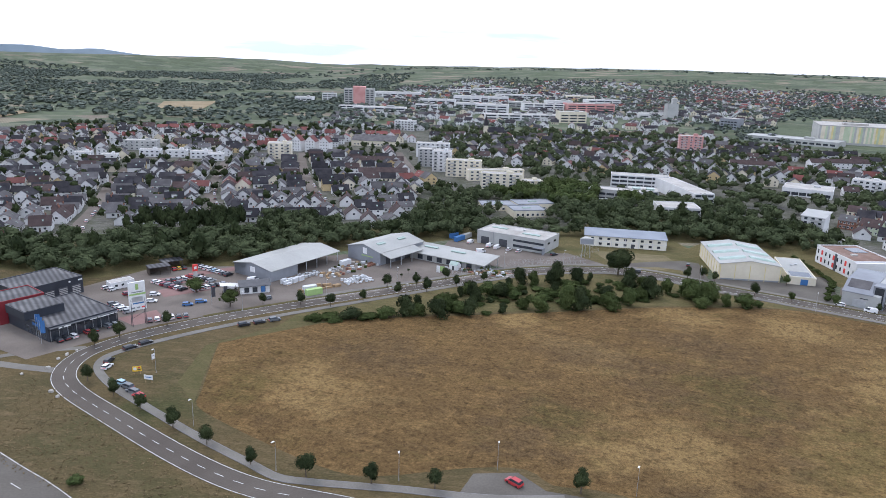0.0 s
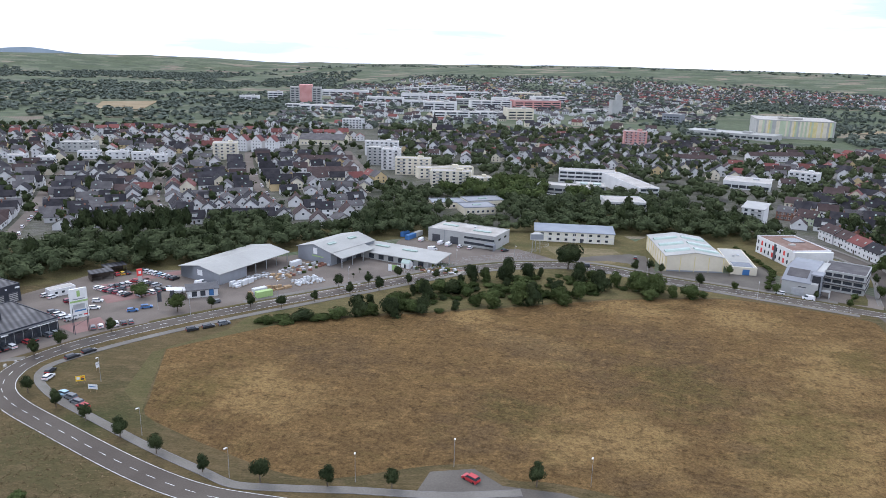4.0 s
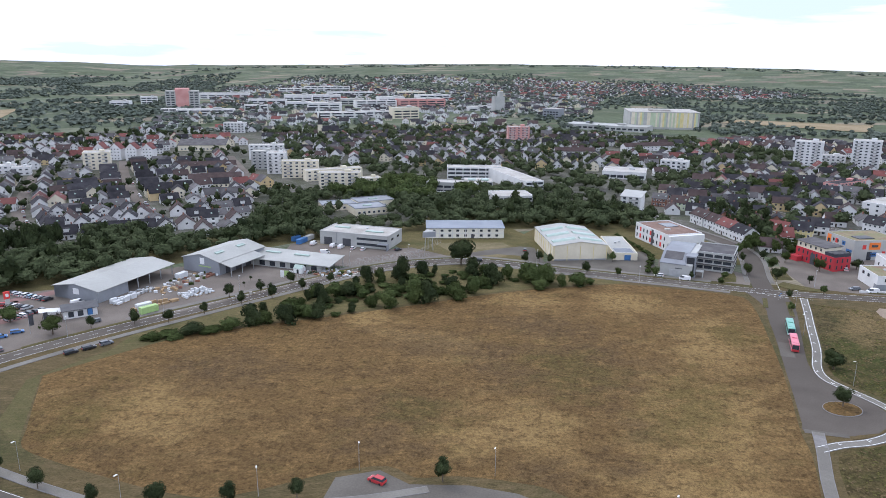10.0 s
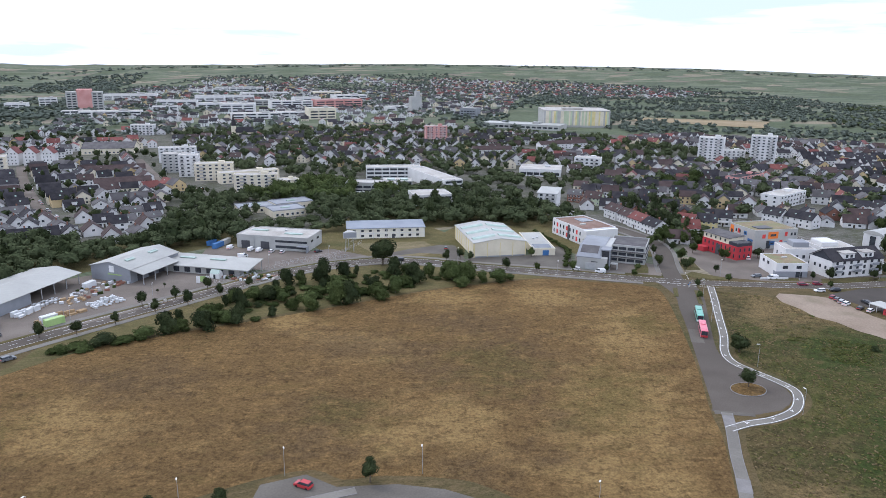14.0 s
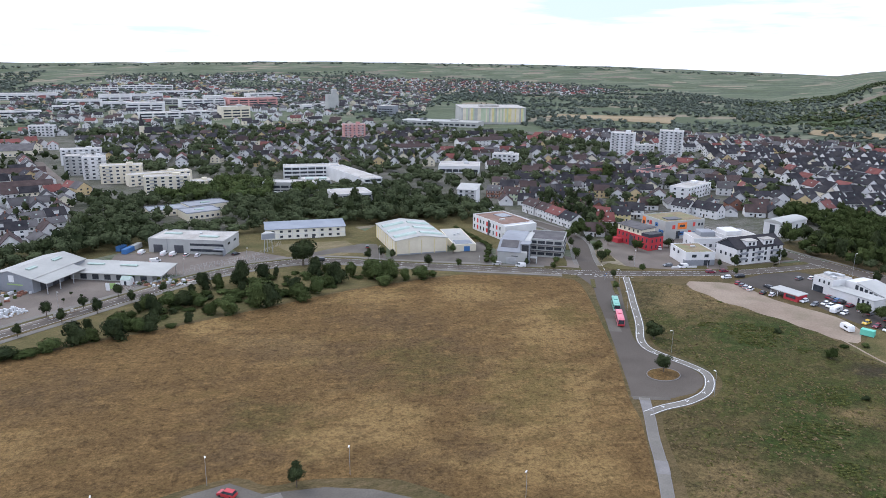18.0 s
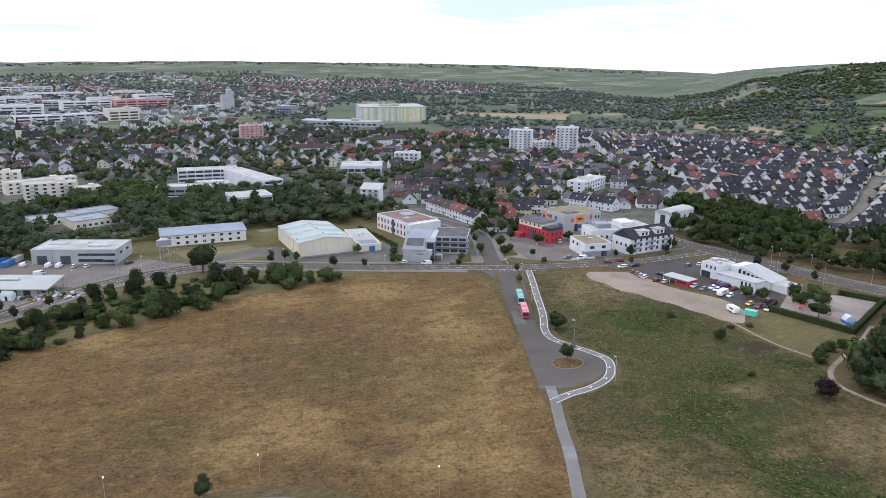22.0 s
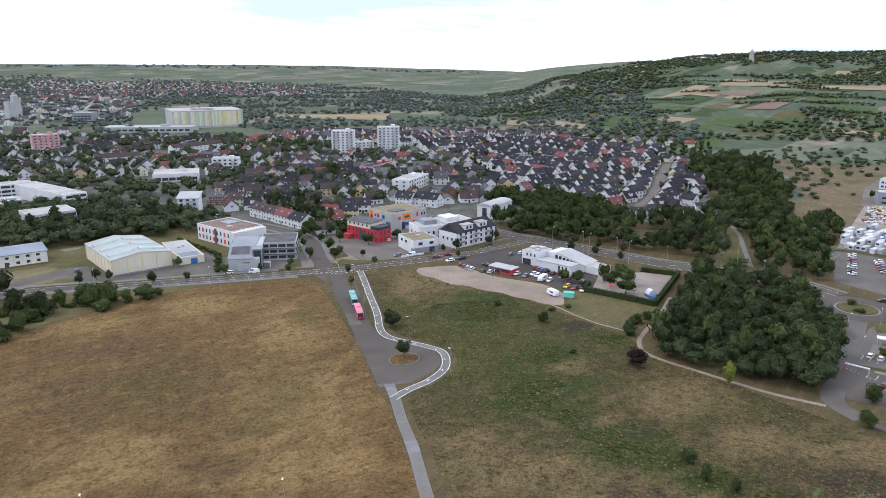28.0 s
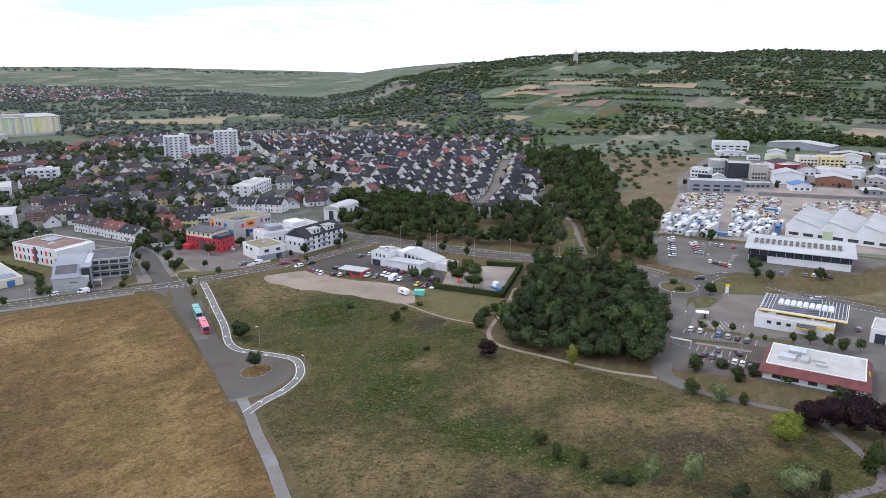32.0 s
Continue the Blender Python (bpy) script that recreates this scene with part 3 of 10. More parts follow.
def grassland(name, poly, z, material, zones, label, pace=3.0):
    """A sheet of grass cut into small fields that carry the plants' attributes."""
    ob = sheet(name, poly, z, material, label)
    bm = bmesh.new(); bm.from_mesh(ob.data)
    xs, ys = [p[0] for p in poly], [p[1] for p in poly]
    for lo, hi, nrm in ((min(xs), max(xs), (1, 0, 0)), (min(ys), max(ys), (0, 1, 0))):
        for i in range(1, int((hi - lo) / pace)):
            bmesh.ops.bisect_plane(bm, geom=bm.verts[:] + bm.edges[:] + bm.faces[:], plane_co=Vector(nrm) * (lo + i * pace), plane_no=nrm)
    bm.to_mesh(ob.data); bm.free()
    for attr, spots in zones.items():
        at = ob.data.attributes.new(attr, "FLOAT", "POINT")
        for v, d in zip(ob.data.vertices, at.data):
            d.value = blots(v.co.x, v.co.y, spots)
    return ob

# ---- the land: flat ground, a plateau of vineyards and a wooded hill ----
def lerp_table(table, a):
    if a <= table[0][0]:
        return table[0][1]
    for (a0, v0), (a1, v1) in zip(table, table[1:]):
        if a <= a1:
            t = (a - a0) / (a1 - a0)
            return v0 + (v1 - v0) * t * t * (3 - 2 * t)
    return table[-1][1]


# skyline: heading in degrees from north, elevation in degrees
FAR = ((-60, -0.35), (-24, -0.42), (-17, -0.45), (-8, -0.78), (-2, -0.74), (3, -0.72), (8, -0.60), (15, -0.50), (28, -0.50), (38, -0.62), (45, -0.85), (51, -1.0), (54, -1.2), (62, -1.2), (120, -1.2))
NEAR = ((30, -9.0), (46, -5.0), (53, -2.6), (57.5, -1.25), (60.5, -0.62), (63.2, -0.2), (67.5, 0.14), (74, 0.46), (80, 0.58), (86, 0.68), (92, 0.55), (130, 0.5))


def ease(t):
    t = min(1.0, max(0.0, t))
    return t * t * (3 - 2 * t)


def land(x, y):
    r = math.hypot(x, y)
    if r < 800:
        return 0.0
    a = math.degrees(math.atan2(x, y))
    d1 = 4300 - 500 * ease((a + 12) / 14)
    f1 = 3600 - 1300 * ease((a + 12) / 14)
    h1 = 98 + d1 * math.tan(radians(lerp_table(FAR, a)))
    z = max(0.0, h1) * ease((r - f1) / (d1 - f1)) * 0.985
    if a > 30:
        d2 = 1950 + 6 * (a - 70)
        h2 = max(0.0, 98 + d2 * math.tan(radians(lerp_table(NEAR, a))))
        t = (r - 850) / (d2 - 850)
        z2 = h2 * (ease(t) * 0.55 + 0.45 * min(1, max(0, t))) if t < 1 else h2
        z = max(z, z2)
    bumpy = 7.0 * noise.noise((x * 0.004, y * 0.004, 3.1)) + 2.5 * noise.noise((x * 0.012, y * 0.012, 7.7))
    return z + (bumpy * ease(z / 45) if z > 0 else 0)


def build_ground():
    s = Shape()
    radii = [0, 60, 200, 500, 800] + [800 + 75 * i for i in range(1, 20)] + [2250 + 110 * i for i in range(0, 20)] + [4500, 4900]
    heads = [-180 + 12 * i for i in range(0, 11)] + [-50 + 2.0 * i for i in range(0, 80)] + [110 + 10 * i for i in range(0, 7)]
    v = [(r * math.sin(radians(a)), r * math.cos(radians(a)), 0) for r in radii[1:] for a in heads]
    v = [(x, y, land(x, y)) for x, y, _ in v]
    n = len(heads)
    f = [(i * n + j, i * n + (j + 1) % n, (i + 1) * n + (j + 1) % n, (i + 1) * n + j) for i in range(len(radii) - 2) for j in range(n)]
    c = len(v)
    f = [q[::-1] for q in f] + [(c, (j + 1) % n, j) for j in range(n)]
    s.add(v + [(0, 0, 0)], f)
    ob = part("ground", s, LANDSCAPE)
    for p in ob.data.polygons:
        p.use_smooth = True
    return tagged(ob, "rolling countryside of meadows, hedges and vineyard parcels", "ground", kind="structure")


build_ground()


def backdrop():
    """Hills beyond the plain; their blue is haze painted into the colour."""
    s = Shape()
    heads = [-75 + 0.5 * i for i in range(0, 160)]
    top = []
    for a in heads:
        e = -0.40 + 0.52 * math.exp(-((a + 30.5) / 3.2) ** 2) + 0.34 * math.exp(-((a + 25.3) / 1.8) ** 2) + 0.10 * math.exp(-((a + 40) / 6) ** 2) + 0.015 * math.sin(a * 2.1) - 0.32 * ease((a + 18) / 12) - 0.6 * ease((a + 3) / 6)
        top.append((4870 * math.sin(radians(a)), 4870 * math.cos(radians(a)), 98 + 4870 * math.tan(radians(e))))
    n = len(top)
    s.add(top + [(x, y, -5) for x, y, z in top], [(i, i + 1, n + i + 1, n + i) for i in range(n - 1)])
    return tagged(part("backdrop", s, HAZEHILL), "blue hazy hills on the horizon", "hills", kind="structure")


backdrop()

# ---- roads ----
ROAD = smooth([(20, 128), (-17, 139), (-30, 142.5), (-42, 146), (-54, 152), (-69, 162), (-89, 177), (-104, 188.5), (-112, 196), (-116.5, 203), (-118.5, 211), (-117.5, 220), (-112, 230), (-105, 238), (-88, 252.5), (-69, 265.5), (-49, 278), (-27, 291), (-3, 305), (18, 318), (37, 328.5), (56, 334.5), (71, 336), (85, 335.5), (97, 331.5), (108, 325), (120, 315.5), (136, 305), (152, 295), (172, 282), (190, 270.5), (205, 261), (223, 252), (240, 244.5), (253, 239), (268, 233.5), (285, 230), (304, 227.5), (319, 225)], 5)
BYPASS = smooth([(318, 420), (322, 340), (323, 276), (321, 250), (322, 227), (323, 205), (324, 180), (326, 150), (330, 130), (333, 110), (336, 88), (330, 70)], 6)
SIDE = smooth([(206, 261), (216.5, 281), (233, 308), (239, 325), (241, 341), (239.5, 358), (236, 376), (230, 394), (222, 412)], 5)
SOUTHROAD = smooth([(-180, 196), (-140, 172), (-104, 148.5), (-90, 139.5), (-60, 118), (-20, 96)], 4)
GASROAD = smooth([(326, 50), (338, 50), (349, 43), (345, 33), (338, 16), (331, -2), (326, -24), (318, -60)], 5)
DOWNROAD = smooth([(311, 56), (296, 54), (279, 51), (258, 48), (242, 46), (228, 45), (220, 42), (215, 34)], 5)
ESTATE = smooth([(415, 217), (440, 222), (482, 232), (530, 250), (573, 268), (620, 287), (665, 305)], 4)
CIRCLE = [(318 + 12 * math.cos(6.2832 * i / 48), 59 + 12 * math.sin(6.2832 * i / 48)) for i in range(49)]
WEST = [smooth(p, 3) for p in ([(-196, 372), (-208, 394), (-221, 440), (-255, 542), (-272, 606)], [(-140, 425), (-145, 442), (-166, 497), (-187, 581), (-204, 661)], [(-86, 490), (-93, 508), (-110, 567), (-132, 657), (-148, 736)], [(4, 560), (-6, 585), (-26, 626), (-40, 695), (-50, 758)])]


def road(name, line, half, label, dash=(3, 3.2), edge=True, material=None, z=0.05):
    ob = band(name, line, -half, half, z, material or ASPHALT, 0.04, label)
    if dash:
        dashes("centre_line", line, 0, z + 0.012, *dash, 0.14, ob)
    if edge:
        for o in (-half + 0.25, half - 0.25):
            q = band("edge_line", line, o - 0.07, o + 0.07, z + 0.012, PAINT, kind="")
            q.parent = ob
    return ob


road("road_main", ROAD, 3.7, "grey asphalt road with white dashed centre line", z=0.058)
road("road_bypass", BYPASS, 5.6, "wide asphalt bypass road with white markings", (4, 8), z=0.07)
road("road_side", SIDE, 4.3, "narrow asphalt side street between trees", None, False, z=0.064)
road("road_south", SOUTHROAD, 5.4, "wide asphalt road beside rough grass", (4, 8), material=ASPHALT_OLD)
road("road_to_filling_station", GASROAD, 4.0, "asphalt road past a filling station", (3, 6), z=0.076)
road("road_to_path", DOWNROAD, 3.3, "asphalt lane leading down to the footpath", None, False, ASPHALT_OLD, z=0.082)
road("road_roundabout", CIRCLE, 4.2, "ring of asphalt round a planted roundabout", None, False, z=0.094)
road("road_estate", ESTATE, 4.2, "residential street between houses with dark roofs", None, False, PAVING)
for w in WEST:
    road("road_residential", w, 3.8, "grey residential street with parked cars", None, False, PAVING)


def pavement(line, a, b, label="paved footway with raised kerbs", name="pavement", material=None, z=0.16):
    ob = band(name, line, a, b, z, material or PATHGREY, z, label)
    for o in (a, b):
        k = band("kerb", line, o - 0.09, o + 0.09, z + 0.025, KERB, z + 0.025, kind="")
        k.parent = ob
    return ob


FOOT = smooth([(30, 145), (12, 144.5), (-8, 147), (-20, 148), (-30, 149), (-38, 150.5), (-46, 156), (-54, 161.5), (-63, 168), (-74, 176.5), (-86, 186), (-96, 194), (-104, 202), (-108.5, 208.5), (-110, 214), (-108.5, 219.5), (-102, 227.5), (-91, 238), (-80, 247), (-67, 256.5), (-56, 264), (-42, 273), (-24, 284.5), (-5, 296.5), (20, 312), (40, 323), (60, 328.5), (85, 329.5), (103, 321.5), (118, 309.5), (134, 299.5), (152, 287.5), (170, 276), (190, 263)], 4)
pavement(FOOT, -1.25, 1.25, "grey footpath along the edge of the dry field")
pavement(ROAD[78:150], -8.4, -5.9, "grey footway along the far side of the road")
pavement(BYPASS, -9.0, -7.2, "footway beside the bypass")
pavement(SIDE[3:], -6.3, -4.4, "footway along the side street")
pavement(SIDE[3:], 4.4, 6.3, "footway along the side street")

# ---- fields, yards and car parks ----
YARD = mat("dusty_yard", (0.247, 0.206, 0.172), (0.314, 0.265, 0.220), 0.05, 0.95, fine=1.0, stain=((0.171, 0.152, 0.132), 0.06, 0.7))
FIELD = [(-77, 231), (-74, 212), (-71, 195), (-69, 185), (-58, 175.5), (-44, 165.5), (-29, 156), (-16, 152), (8, 157), (22, 157), (28, 150.5), (38, 149), (52, 143), (62, 134), (90, 90), (104, 101), (119, 122.5), (130, 139), (136, 151), (152, 177), (171, 211), (190, 249), (187, 260), (170, 271), (150, 282), (134, 284), (92, 282), (50, 273.5), (27, 269), (-18, 261), (-39, 256), (-61, 242)]
FIELD = smooth(FIELD + FIELD[:1], 3)[:-1]
sheet("verge", [(-122, 150), (60, 60), (230, -60), (420, -80), (420, 60), (345, 130), (335, 225), (230, 262), (150, 300), (85, 345), (20, 325), (-60, 280), (-160, 320), (-230, 300), (-300, 260)], 0.012, VERGE, "rough dry grass along roads and building plots")
grassland("field", FIELD, 0.03, DRYFIELD, {
    "straw": [(62, 168, 12, -9, 5, 12), (44, 166, 8, -6, 2, 7), (147, 212, 10, -7, 14, 21), (111, 160, 14, -10, 16, 24), (50, 234, 14, -11, 2, 10), (93, 131, 12, -9, 6, 9), (98, 270, 11, -8, 4, 9), (30, 265, 10, -7, 2, 11), (138, 259, 12, -9, 6, 12), (-40, 200, 14, -8, 4, 12)],
    "withered": [(32, 184, 12, -9, 3, 12), (54, 228, 20, -15, 3, 11), (94, 206, 17, -12, 10, 21), (23, 171, 11, -8, 2, 9), (71, 201, 12, -9, 4, 11), (60, 145, 7, -6, 3, 6), (82, 144, 6, -5, 3, 5), (95, 240, 16, -12, 5, 11), (93, 159, 5, -4, 3, 5), (-20, 225, 16, -8, 4, 12)],
    "green": [(161, 218, 8, -6, 5, 7), (35, 184, 10, -7, 2, 8), (89, 201, 12, -9, 7, 14), (113, 169, 10, -7, 12, 18), (-60, 200, 6, -6, 6, 14)]}, "broad mown meadow, dried out to brown and tan")
sheet("belt_grass", [(-61, 248), (-39, 258.5), (-18, 263.5), (27, 271.5), (50, 276), (92, 284), (134, 286), (150, 284), (150, 287.5), (134, 298), (118, 308), (103, 320), (85, 328), (60, 327), (40, 321.5), (20, 310.5), (-5, 295), (-24, 283), (-42, 271.5), (-56, 262)], 0.022, OLIVE, "olive green grass under the bushes")
sheet("mown_strip", [(-77.5, 231), (-70.5, 186), (-80, 200), (-81, 229), (-58, 251), (-44, 264), (-41, 256), (-61, 242.5)], 0.026, LAWN, "strip of freshly mown green grass")
GREEN = smooth([(214, 243), (234, 226), (236, 205), (237, 182), (236, 160), (230, 135), (226, 112), (216, 100), (214, 80), (210, 52), (205, 20), (200, -10), (150, -30), (95, 60), (110, 96), (121, 114), (137, 138), (150, 139), (163, 142), (172, 150), (174, 163), (171, 176), (176, 188), (195, 215), (214, 243)], 3)
BRAMBLES = [(167, 113, 7, -5, 8, 6), (160, 97, 3, -3, 3, 2), (158, 84, 4, -3, 3, 2), (156, 75, 6, -4, 4, 2), (155, 66, 4, -3, 4, 2), (214, 172, 9, -7, 8, 7), (222, 118, 5, -4, 4, 2), (191, 126, 6, -4, 5, 3), (156, 54, 3, -5, 3, 1), (157, 39, 3, -5, 3, 1)]
grassland("meadow", GREEN[:-1], 0.03, GREENFIELD, {
    "green": [(185, 150, 28, -18, 22, 42), (211, 179, 13, -9, 13, 11), (203, 136, 19, -14, 15, 11), (171, 116, 13, -10, 12, 9), (156, 113, 5, -4, 7, 5), (206, 119, 14, -11, 10, 6), (172, 137, 6, -4, 6, 5), (195, 72, 7, -13, 9, 4), (188, -2, 5, -9, 9, 0.5), (187, -10, 3, -5, 9, 0.5), (155, 68, 3, -5, 4, 2), (192, 42, 6, -10, 5, 1), (195, 195, 8, -5, 9, 12)],
    "straw": [(193, 78, 13, -10, 11, 5), (125, 102, 11, -8, 11, 10), (191, 116, 6, -4, 6, 4), (164, 86, 4, -3, 3, 2), (230, 217, 16, -12, 20, 19), (140, 83, 10, -7, 7, 4), (145, 54, 6, -11, 6, 2), (197, 24, 10, -17, 12, 2), (180, 53, 6, -10, 8, 3), (190, 8, 3, -5, 7, 1), (150, 35, 6, -10, 4, 1), (128, 92, 14, -16, 7, 5), (132, 70, 10, -14, 7, 4), (148, 62, 6, -10, 5, 3)],
    "withered": [(165, 76, 7, -5, 4, 2), (223, 132, 6, -5, 5, 4), (180, 25, 8, -12, 8, 2), (135, 60, 8, -10, 6, 4)],
    "bramble": [(x, y, 1.7 * a, 1.7 * b, 1.7 * c, 1.7 * d) for x, y, a, b, c, d in BRAMBLES]}, "rough green meadow with dry patches and brambles")
sheet("office_verge", [(64, 345), (58, 372), (62, 402), (132, 402), (140, 360), (128, 330), (100, 330)], 0.036, OLIVE, "dry grass round the cream office")
sheet("gardens_verge", [(186, 316), (178, 338), (130, 356), (122, 368), (150, 398), (226, 376), (236, 330), (222, 300), (208, 303)], 0.034, OLIVE, "dry grass and gardens behind the office blocks")
sheet("woodland_floor", [(-330, 378), (-220, 358), (-193, 361), (-174, 346), (-171, 373), (-123, 379), (-109, 377), (-103, 413), (-70, 422), (-54, 405), (-22, 415), (-13, 465), (14, 471), (24, 423), (40, 407), (84, 425), (100, 457), (168, 460), (225, 420), (215, 370), (150, 395), (70, 396), (11, 390), (-49, 358), (-98, 322), (-158, 298), (-204, 310), (-330, 330)], 0.02, LAWN, "dark grassy floor under the woodland belt")
sheet("town_ground", [(-560, 520), (-330, 376), (-201, 350), (-120, 370), (-60, 395), (20, 400), (100, 400), (225, 400), (235, 320), (300, 255), (318, 270), (420, 205), (500, 190), (560, 200), (830, 320), (740, 560), (640, 780), (480, 900), (200, 1000), (-200, 1050), (-560, 900)], 0.016, GARDEN, "gardens, yards and lanes between the houses")

sheet("dry_pasture", smooth([(470, 92), (498, 118), (538, 138), (599, 165), (712, 215), (750, 255), (790, 286), (890, 264), (930, 200), (940, 150), (800, 122), (640, 116), (573, 106)], 3), 0.024, SCRUBLAND, "dry yellowish pasture with scattered scrub")
sheet("hedge_meadow", smooth([(232, 151), (240, 149), (250, 153.5), (259, 158), (264, 148), (266, 122), (250, 116.5), (233, 118), (231.5, 132)], 3), 0.034, OLIVE, "olive green grass between the sandy lot and the hedge")
sheet("woodland_floor", [(331, 268), (331, 200), (333.5, 150), (342, 104), (352, 82), (416, 97), (470, 103), (500, 130), (600, 176), (712, 228), (740, 264), (700, 296), (560, 222), (500, 192), (452, 180), (410, 196), (398, 214), (360, 264)], 0.027, VERGE, "dry grassy floor under the mixed woodland")
sheet("glade", [(428, 116), (484, 117), (556, 156), (530, 160), (484, 134)], 0.03, BAREBANK, "bare sandy bank between the trees")
sheet("glade", [(350, 172), (372, 165), (396, 174), (388, 194), (352, 184)], 0.03, OLIVE, "dry grassy glade before the terraced houses")
sheet("glade", [(350, 112), (418, 142), (452, 168), (446, 174), (398, 146), (350, 132)], 0.03, OLIVE, "grassy glade beside the footpath")
sheet("car_dealer_yard", [(-150, 222), (-134, 213), (-117, 233), (-104, 247), (-80, 264), (-72, 270), (-62, 277), (-78, 300), (-98, 324), (-134, 318), (-152, 288), (-172, 262)], 0.06, PAVING, "grey paved yard of a car dealer, full of cars", thick=0.05)
for q in ([(-128, 300), (-121, 291), (-104, 303), (-109, 311)], [(-120, 286), (-114, 277), (-98, 288), (-104, 297)], [(-115, 312), (-111, 307), (-95, 318), (-98, 323)], [(-122, 252), (-113, 245), (-104, 252), (-111, 262)]):
    sheet("red_bay", q, 0.075, REDPAVE, "reddish paved parking bays")
sheet("builders_yard", [(-88, 303), (-80, 318), (-64, 344), (-51, 350), (-18, 352), (21, 331), (33, 325), (10, 314), (-18, 298), (-47, 281), (-62, 277)], 0.066, PAVING, "grey paved yard of a builders' merchant", thick=0.05)
sheet("hall_yard", [(3, 384), (18, 381), (51, 363), (66, 365), (82, 344), (60, 342), (34, 333), (8, 344), (-5, 352)], 0.06, PAVING, "asphalt yard in front of the grey hall", thick=0.05)
sheet("lane_yard", [(82, 344), (104, 352), (124, 356), (131, 352), (126, 322), (119, 320), (118, 338), (108, 343), (88, 341)], 0.055, ASPHALT_OLD, "lane leading up beside the yellow hall", thick=0.05)
sheet("hall_grass", [(86, 345), (80, 372), (118, 366), (120, 345), (108, 338), (94, 341)], 0.05, PASTURE, "dry grass plot in front of the cream building")
sheet("hall_forecourt", [(126, 324), (134, 329), (173, 319), (180, 336), (186, 332), (180, 312), (174, 298), (168, 293), (150, 304), (134, 314)], 0.06, ASPHALT_OLD, "asphalt forecourt beside the yellow hall", thick=0.05)
sheet("office_forecourt", [(176, 291), (190, 281), (205, 270), (214, 284), (207, 302), (186, 318), (180, 308)], 0.06, PAVING, "paved forecourt of the grey office", thick=0.05)
sheet("bus_road", smooth([(197, 264), (195.5, 254), (192, 242), (184, 229), (176, 215), (167, 200), (158.5, 186), (147, 167), (139, 154), (137, 151), (142, 148), (147, 145.5), (153, 144.6), (159, 146), (165, 150), (168, 155), (168.3, 161), (167, 169), (165.8, 178), (168, 186), (173, 194.5), (181, 206), (193, 223), (204, 239), (212, 255)], 3), 0.064, ASPHALT, "asphalt bus road widening into a turning loop")
CYCLE = smooth([(216, 249), (205, 233), (195, 219), (181, 199), (170.5, 186), (167, 178), (168, 170), (170, 161), (170, 154), (165.5, 148), (159, 143.5), (150, 141.5), (141, 141.8), (134, 141)], 5)
pavement(CYCLE, -1.5, 1.5, "grey cycle path edged with pale kerbs", "pavement_cycle_path", z=0.146)
PATH = smooth([(140, 149), (134, 140), (126, 129), (118, 117), (106, 101), (92, 82), (78, 62)], 4)
pavement(PATH, -1.5, 1.5, "straight grey footpath through the meadow", "pavement_footpath", z=0.132)
sheet("pale_patch", [(121.5, 119), (118.7, 121), (115.2, 116), (118, 114)], 0.146, KERB, "pale slab set into the footpath")
sheet("pale_patch", [(140.2, 146.7), (137.8, 148.3), (134.3, 142.8), (136.7, 141.2)], 0.15, KERB, "pale slab between loop and footpath")
sheet("bus_bay", [(176, 206), (172.5, 208.5), (165, 197), (169, 194.5)], 0.074, ASPHALT_OLD, "paler asphalt at the bus stop")
island = [(156.8 + 5.6 * math.cos(6.2832 * i / 28), 159.2 + 4.6 * math.sin(6.2832 * i / 28)) for i in range(28)]
sheet("loop_island", island, 0.22, DRYFIELD, "round planted island in the turning loop", thick=0.2)
band("kerb_loop_island", island + island[:1], -0.12, 0.12, 0.25, KERB, 0.24, "stone kerb round the planted island")
sheet("junction_island", [(191.4, 242.2), (193.4, 241.8), (200.4, 252.2), (198.5, 252.8)], 0.17, LAWN, "narrow grassed traffic island", thick=0.15)
sheet("sand_lot", smooth([(238.6, 232), (255, 220), (253, 201), (254, 190), (258, 172), (253, 158), (247.4, 154.5), (240, 150.5), (236, 158), (236.5, 164), (235, 171), (235.5, 179), (233, 187), (233, 196), (230, 204), (231.5, 213), (231, 222), (234, 229)], 3), 0.04, SAND, "bare sandy parking ground")
sheet("restaurant_yard", [(258, 224), (280, 226), (298, 222), (304, 208), (300, 190), (292, 168), (268, 150), (261, 152), (259, 165), (263, 187), (260, 205)], 0.06, ASPHALT_DARK, "dark asphalt car park beside the white restaurant", thick=0.05)
sheet("patio", [(266, 152), (290, 162), (306, 148), (311, 134), (267, 124)], 0.07, YARD, "pale paved beer garden inside a hedge", thick=0.06)
sheet("north_forecourt", [(228, 262), (250, 246), (276, 238), (318, 236), (318, 272), (300, 300), (280, 315), (250, 312), (236, 290)], 0.045, PAVING, "paved forecourts between houses and street")
sheet("filling_station_yard", [(296, 50), (315, 46), (334, 12), (326, -24), (318, -60), (255, -60), (262, 20), (256, 46)], 0.051, ASPHALT_OLD, "asphalt forecourt of a filling station", thick=0.04)
sheet("station_paving", [(300, 41), (293, 46), (285, 46), (266, 43.5), (268, 22), (277, 10), (283, -12), (310, -14), (322, 14), (323, 30), (319, 40), (311, 39)], 0.062, PAVING, "pale grey block paving of the forecourt")
sheet("planted_nose", smooth([(293, 46.5), (299, 48.5), (307, 49), (310, 41), (303, 40.5), (296, 42)], 3), 0.10, OLIVE, "grassed corner at the forecourt entrance", thick=0.06)
